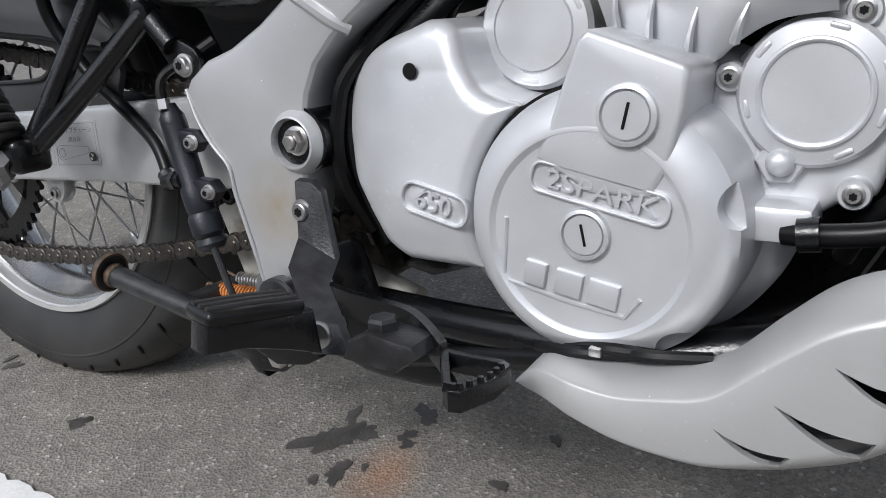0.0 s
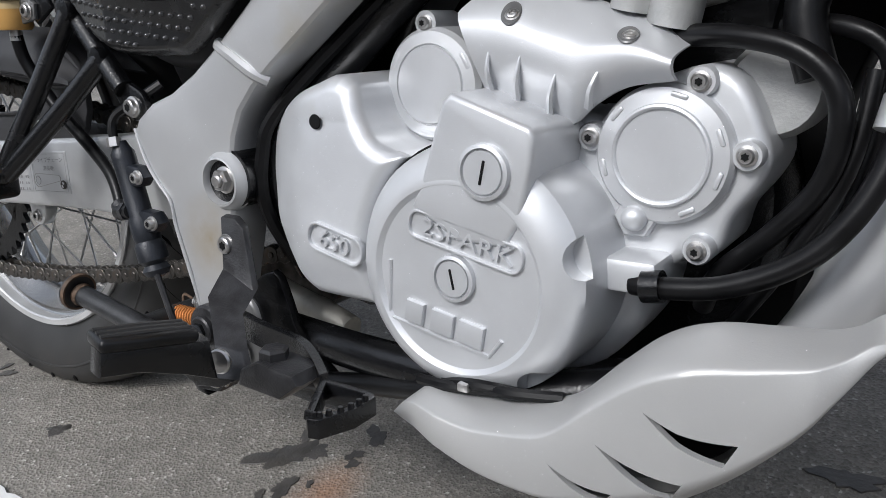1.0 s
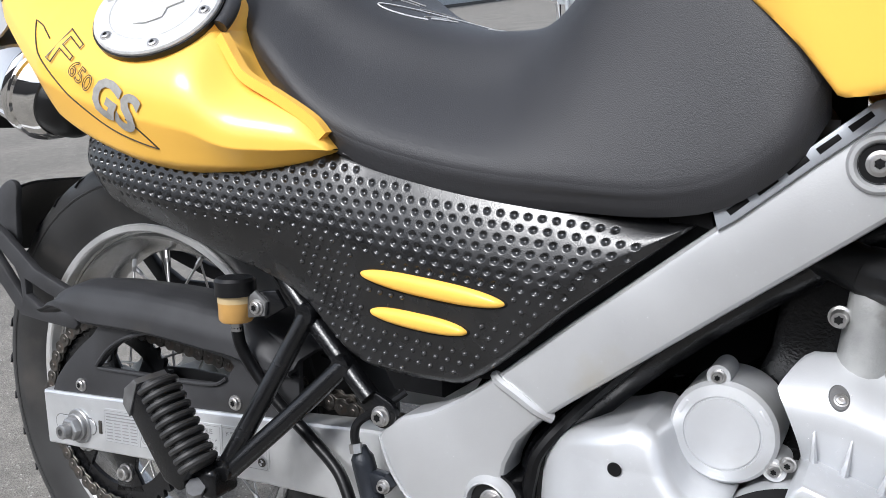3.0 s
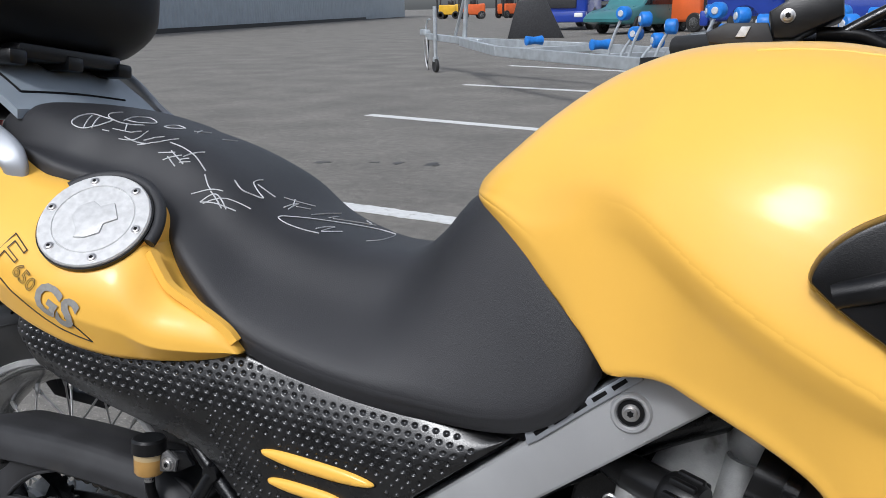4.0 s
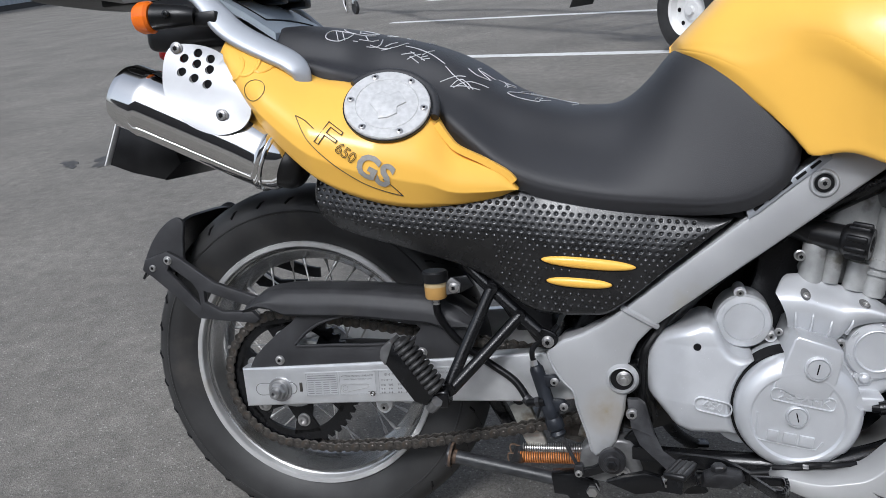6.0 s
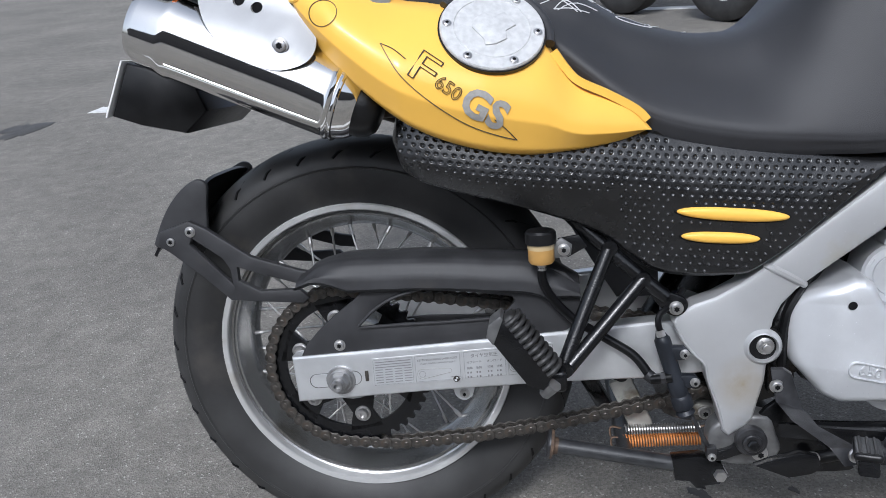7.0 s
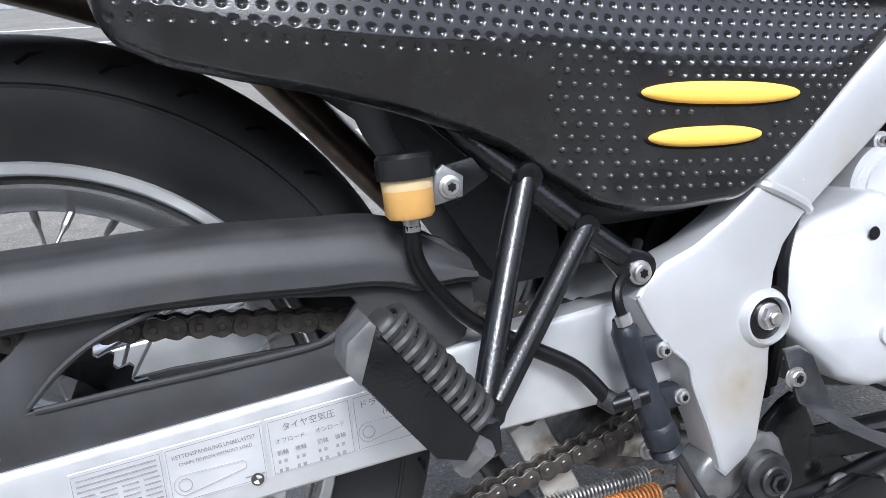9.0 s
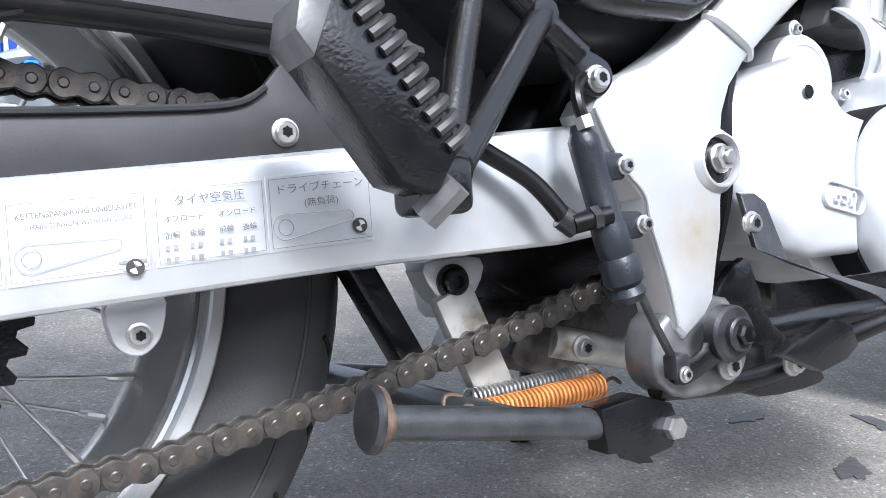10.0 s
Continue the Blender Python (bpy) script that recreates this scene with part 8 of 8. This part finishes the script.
for s in (-1, 1):
    part("side_rail", beam_between((-2.6, s * 0.62, 0.50), (5.0, s * 0.62, 0.50), 0.06, 0.12), GALV, trailer)
    part("side_rail", beam_between((5.0, s * 0.62, 0.50), (7.5, s * 0.06, 0.52), 0.06, 0.12), GALV, trailer)
    part("axle_arm", beam_between((-0.5, s * 0.72, 0.32), (0.5, s * 0.72, 0.32), 0.05, 0.05), GALV, trailer)

    arch = [(1.20, 0.50), (1.13, 0.60), (1.02, 0.70), (0.86, 0.78), (0.66, 0.82), (0.2, 0.83), (-0.3, 0.83), (-0.80, 0.82), (-1.0, 0.78), (-1.16, 0.70), (-1.26, 0.60), (-1.32, 0.50)]
    inside = [(-1.24, 0.56), (-1.10, 0.68), (-0.95, 0.745), (-0.75, 0.765), (-0.55, 0.74), (-0.36, 0.66), (-0.22, 0.60), (-0.06, 0.62), (0.10, 0.72), (0.30, 0.765), (0.62, 0.765), (0.84, 0.735), (1.00, 0.66), (1.12, 0.54)]
    curve = smooth_line([(x, 0, z) for x, z in arch], 4)
    mg = part("mudguard", sheet(lambda u, v, s=s, c=curve: Vector((c[round(u * (len(c) - 1))].x, s * (0.72 + 0.27 * v), c[round(u * (len(c) - 1))].z)), len(curve) - 1, 3, (0, 0, -0.01)), GALV, trailer, "galvanised trailer mudguard", sharp=40)
    part("mudguard_skirt", plate([(p.x, p.z) for p in curve] + [(p.x, p.z) for p in smooth_line([(x, 0, z) for x, z in inside], 3)], [], s * 0.980, s * 0.990, 0), GALV, mg)
    part("mud_flap", sheet(lambda u, v, s=s: Vector((1.40 + 0.10 * (1 - u) ** 2, s * (0.74 + 0.25 * v), 0.34 + 0.26 * u)), 8, 3, (0.012, 0, 0)), RUBBER, trailer)
    part("flap_bracket", beam_between((1.42, s * 0.80, 0.47), (0.9, s * 0.80, 0.42), 0.04, 0.06), GALV, trailer)
    for wx in (0.15, -0.75):
        wm = pose(wx, s * 0.86, 0.33, 90, 0, 0) @ (Matrix.Identity(4) if s < 0 else Matrix.Rotation(math.pi, 4, "X"))
        wheel = part("trailer_wheel", lathe([(0.0, 0.055), (0.03, 0.055), (0.035, 0.03), (0.07, 0.03), (0.10, 0.012), (0.165, 0.020), (0.175, 0.070), (0.192, 0.082), (0.192, -0.08), (0.0, -0.07)], wm, 36), WHITE_PAINT, trailer, "silver-white steel trailer wheel with holes", sharp=30)
        part("tyre", lathe([(0.19, -0.085), (0.24, -0.097), (0.295, -0.092), (0.322, -0.072), (0.33, 0), (0.322, 0.072), (0.295, 0.092), (0.24, 0.097), (0.19, 0.085)], wm, 44, cap=False), RUBBER, wheel)
        for k in range(8):
            a = 2 * math.pi * k / 8
            # Black discs on the wheel face, the holes' shade put into colour.
            part("wheel_hole", lathe([(0, 0), (0.017, 0), (0.017, 0.004), (0, 0.004)], wm @ Matrix.Translation((0.135 * math.cos(a), 0.135 * math.sin(a), 0.0185)), 8), RECESS_SHADE, wheel)
for x in (-2.2, -0.9, 0.4, 1.7, 3.0, 4.8):
    part("cross_member", beam_between((x, -0.62, 0.50), (x, 0.62, 0.50), 0.06, 0.08), GALV, trailer)
part("draw_bar", beam_between((6.9, 0, 0.52), (9.1, 0, 0.56), 0.10, 0.10), GALV, trailer)
part("coupling", block(9.25, 0, 0.62, 0.30, 0.10, 0.10, 0.02), GALV, trailer)
part("coupling_handle", tube([(9.20, 0, 0.68), (9.12, 0, 0.82), (9.0, 0, 0.84)], 0.015, 8), GALV, trailer)
jw = part("jockey_wheel_post", tube([(8.50, 0.10, 0.22), (8.50, 0.10, 1.05)], 0.030, 12, smooth=False), GALV, trailer, "jockey wheel on a steel post")
part("jockey_wheel", lathe([(0, -0.02), (0.06, -0.02), (0.07, -0.025), (0.10, -0.028), (0.112, -0.015), (0.112, 0.015), (0.10, 0.028), (0.07, 0.025), (0, 0.02)], pose(8.50, 0.10, 0.112, 90, 0, 0), 24), RUBBER, jw)
part("jockey_fork", block(8.50, 0.10, 0.21, 0.05, 0.09, 0.08, 0.01), GALV, jw)
part("winch_post", tube([(7.5, 0, 0.56), (7.35, 0, 1.45)], 0.035, 10, smooth=False), GALV, trailer)
part("winch_post", tube([(7.9, 0, 0.56), (7.38, 0, 1.30)], 0.025, 10, smooth=False), GALV, trailer)
part("safety_chain", tube([(9.05, 0.05, 0.55), (8.95, 0.06, 0.2), (9.0, 0.05, 0.02), (9.12, 0.05, 0.2), (9.15, 0.05, 0.52)], 0.012, 6), STEEL, trailer)
part("safety_chain", tube([(9.2, -0.05, 0.55), (9.28, -0.06, 0.2), (9.35, -0.05, 0.06)], 0.010, 6), HOSE, trailer)


def keel_roller(x, y, z, lean):
    """A blue roller with a pale hub on a bent arm."""
    s = 1 if y > 0 else -1
    arm = part("roller_arm", tube([(x + 0.10, s * 0.60, 0.54), (x + 0.06, s * 0.56, (z + 0.54) / 2), (x, y, z)], 0.014, 8), GALV, trailer)
    rm = pose(x, y, z, 90, 0, lean)
    part("roller", lathe([(0.0, -0.050), (0.030, -0.050), (0.058, -0.046), (0.066, -0.034), (0.066, 0.034), (0.058, 0.046), (0.030, 0.050), (0, 0.050)], rm, 22), BLUE_ROLLER, arm, "blue keel roller")
    part("roller_cap", lathe([(0.0, 0.0), (0.030, 0.0), (0.027, 0.008), (0.0, 0.010)], rm @ Matrix.Translation((0, 0, -0.050)) @ Matrix.Rotation(math.pi, 4, "X"), 16), WHITE_INK, arm)


for k, (x, z) in enumerate(((2.42, 0.94), (2.07, 0.89), (1.68, 0.83), (1.09, 0.96), (0.81, 0.92), (0.57, 0.87), (0.25, 0.94), (-0.21, 0.87), (-0.41, 0.91), (-0.69, 0.91), (-1.2, 0.93), (-1.7, 0.90), (2.21, 0.76), (1.87, 0.71), (1.04, 0.71), (0.78, 0.65), (-0.37, 0.72), (-0.26, 0.66))):
    keel_roller(x, 0.50, z, 20 - 35 * (k % 3))
    if k % 2 == 0:
        keel_roller(x, -0.50, z, -20 + 30 * (k % 3))
for x, z in ((3.62, 0.60), (5.2, 0.60)):
    part("roller", lathe([(0.03, -0.12), (0.06, -0.11), (0.045, 0), (0.06, 0.11), (0.03, 0.12)], pose(x, 0, z, 90, 0, 0), 18), BLUE_ROLLER, trailer)

# ---- far buildings and vehicles ----


def corrugated_wall(a, b, height):
    """A wall of folded metal sheet from a to b."""
    a, b = Vector((*a, 0)), Vector((*b, 0))
    d = (b - a).normalized()
    nrm = Vector((d.y, -d.x, 0))
    n = int((b - a).length / 0.11)
    bm = bmesh.new()
    low = []
    for i in range(n + 1):
        off = nrm * (0.06 if i % 4 in (1, 2) else 0.0)
        p = a + d * ((b - a).length * i / n) + off
        low.append((bm.verts.new(p + Vector((0, 0, 0.25))), bm.verts.new(p + Vector((0, 0, height)))))
    for p, q in zip(low, low[1:]):
        bm.faces.new((p[0], q[0], q[1], p[1]))
    return bm


# Dark colour for the unseen halls that are added behind the camera.
BACK_WALL = material("unseen_hall_wall", (0.10, 0.09, 0.085), 0.8, 0.0, 0.2, 3)
CLADDING = material("grey_metal_cladding", (0.36, 0.40, 0.44), 0.45, 0.3, 0.06, 1.5, 0.02, 50)
hall = empty("metal_hall", Matrix.Identity(4), "large hall clad in grey corrugated metal", "building")
part("cladding", corrugated_wall((-26.0, 22.0), (-40.0, 92.0), 9.0), CLADDING, hall, sharp=20)
part("plinth", beam_between((-26.05, 22.0, 0.125), (-40.05, 92.0, 0.125), 0.10, 0.25), BLACK_MATT, hall)
part("hall_body", beam_between((-31.2, 21.0, 4.5), (-45.2, 93.0, 4.5), 10.0, 8.9), CLADDING, hall)
part("drain_pipe", tube([(-29.5, 38.5, 0.0), (-29.5, 38.5, 9.0)], 0.07, 8, smooth=False), WHITE_PAINT, hall)


def wheel_at(parent, x, y, r, w, turn):
    m = pose(x, y, r, 90, 0, turn)
    p = part("wheel", lathe([(0, -w / 2), (r * 0.55, -w / 2), (r * 0.6, -w * 0.3), (r * 0.6, w * 0.3), (r * 0.55, w / 2), (0, w / 2)], m, 20), CAST_GREY, parent)
    part("tyre", lathe([(r * 0.58, -w / 2), (r * 0.9, -w / 2), (r, -w * 0.35), (r, w * 0.35), (r * 0.9, w / 2), (r * 0.58, w / 2)], m, 28), RUBBER, p)


def lorry(m, paint, label, length=7.5, height=3.2):
    t = empty("lorry", m, label, "lorry", "parked lorries")
    part("cab", block(-length / 2 + 1.1, 0, 1.75, 2.2, 2.4, 2.6, 0.15, 3), paint, t)
    part("windscreen", block(-length / 2 - 0.005, 0, 2.25, 0.05, 2.1, 0.9, 0.02), GLASS_DARK, t)
    part("side_window", block(-length / 2 + 0.9, -1.2, 2.25, 1.0, 0.04, 0.75, 0.02), GLASS_DARK, t)
    part("bumper", block(-length / 2 - 0.05, 0, 0.55, 0.25, 2.4, 0.45, 0.06), paint, t)
    part("grille", block(-length / 2 - 0.02, 0, 1.15, 0.10, 1.5, 0.5, 0.03), BLACK_MATT, t)
    for s in (-0.9, 0.9):
        part("headlight", block(-length / 2 - 0.17, s, 0.62, 0.06, 0.36, 0.18, 0.03), WHITE_PAINT, t)
    part("chassis", block(0.9, 0, 0.85, length - 2.2, 0.9, 0.25, 0.03), BLACK_MATT, t)
    part("cargo_body", block(1.15, 0, 0.95 + height / 2, length - 2.4, 2.45, height - 0.4, 0.05), paint, t)
    part("side_skirt", block(1.15, -1.21, 0.75, length - 3.2, 0.04, 0.55, 0.02), paint, t)
    for x in (-length / 2 + 1.1, length / 2 - 1.3):
        for s in (-1.05, 1.05):
            wheel_at(t, x, s, 0.48, 0.3, 0)
    return t


lorry(Matrix.Translation((-6.9, 38.0, 0)) @ Matrix.Rotation(radians(84), 4, "Z"), LORRY_BLUE, "blue lorry parked far across the car park")
lorry(Matrix.Translation((4.7, 27.0, 0)) @ Matrix.Rotation(radians(-4), 4, "Z"), LORRY_BLUE, "long blue lorry behind the boat trailer", 11.0)


def small_car(m, paint, label):
    t = empty("car", m, label, "car", "parked cars")
    body = prism(soft([(-2.1, 0.35), (-2.15, 0.75), (-1.2, 0.95), (-0.7, 1.40), (0.9, 1.42), (1.6, 0.98), (2.1, 0.90), (2.15, 0.35)], 4), -0.82, 0.82, 0.08, 3)
    part("body", body, paint, t)
    part("window", prism([(-1.05, 0.98), (-0.62, 1.33), (0.82, 1.35), (1.35, 0.98)], -0.835, 0.835, 0.01), GLASS_DARK, t)
    for x in (-1.35, 1.35):
        for s in (-0.76, 0.76):
            wheel_at(t, x, s, 0.31, 0.2, 0)
    return t


small_car(Matrix.Translation((-3.4, 31.0, 0)) @ Matrix.Rotation(radians(62), 4, "Z"), TEAL, "teal estate car parked behind the trailer")
small_car(Matrix.Translation((-4.2, 39.0, 0)) @ Matrix.Rotation(radians(70), 4, "Z"), WHITE_PAINT, "white car parked behind the teal car")


def forklift(x, y, turn, paint, label):
    t = empty("forklift", Matrix.Translation((x, y, 0)) @ Matrix.Rotation(radians(turn), 4, "Z"), label, "forklift", "parked machines")
    part("machine_body", block(0, 0, 0.8, 1.9, 1.1, 0.9, 0.12, 3), paint, t)
    part("counterweight", block(0.85, 0, 0.9, 0.5, 1.1, 0.8, 0.15, 3), paint, t)
    for s in (-0.45, 0.45):
        part("mast", block(-1.1, s, 1.3, 0.12, 0.12, 2.2, 0.02), BLACK_MATT, t)
        part("cage_post", tube([(0.4, s, 1.2), (0.3, s, 2.1)], 0.04, 8, smooth=False), BLACK_MATT, t)
    part("cage_roof", block(-0.1, 0, 2.1, 1.1, 1.05, 0.08, 0.02), BLACK_MATT, t)
    part("seat", block(0.1, 0, 1.4, 0.5, 0.5, 0.4, 0.08), BLACK_MATT, t)
    for wx in (-0.75, 0.75):
        for s in (-0.52, 0.52):
            wheel_at(t, wx, s, 0.34, 0.22, 0)


for k, (x, y, c) in enumerate(((-27.0, 74.0, MACHINE_YELLOW), (-23.6, 70.5, ORANGE), (-21.0, 73.0, ORANGE), (-18.5, 70.0, MACHINE_YELLOW), (-24.5, 84.0, MACHINE_YELLOW), (-1.9, 31.5, ORANGE))):
    forklift(x, y, 30 * k, c, "small %s works machine parked by the hall" % ("yellow" if c is MACHINE_YELLOW else "orange"))
bucket = tagged(part("loader_bucket", prism([(-0.9, 0.0), (-0.6, 1.15), (-0.25, 1.25), (0.35, 1.2), (0.95, 0.0)], -0.9, 0.9, 0.03), BLACK_MATT), "dark steel loader bucket standing on the asphalt", "bucket")
bucket.matrix_world = Matrix.Translation((-6.4, 27.0, 0)) @ Matrix.Rotation(radians(15), 4, "Z")


# ---- plain unseen halls added to close the place behind the camera and darken reflections ----
unseen_rear_hall = empty("unseen_rear_hall", Matrix.Identity(4), "unseen plain dark hall added behind the camera to darken reflections", "building")
part("wall", block(0, -17.0, 3.0, 70, 6.0, 6.0, 0.1), BACK_WALL, unseen_rear_hall)
part("roof", block(0, -17.0, 6.1, 71, 7.0, 0.3, 0.05), BLACK_MATT, unseen_rear_hall)
unseen_side_hall = empty("unseen_side_hall", Matrix.Identity(4), "unseen plain hall added at the side of the car park", "building")
part("wall", block(30, 6.0, 2.5, 8.0, 44, 5.0, 0.1), BACK_WALL, unseen_side_hall)
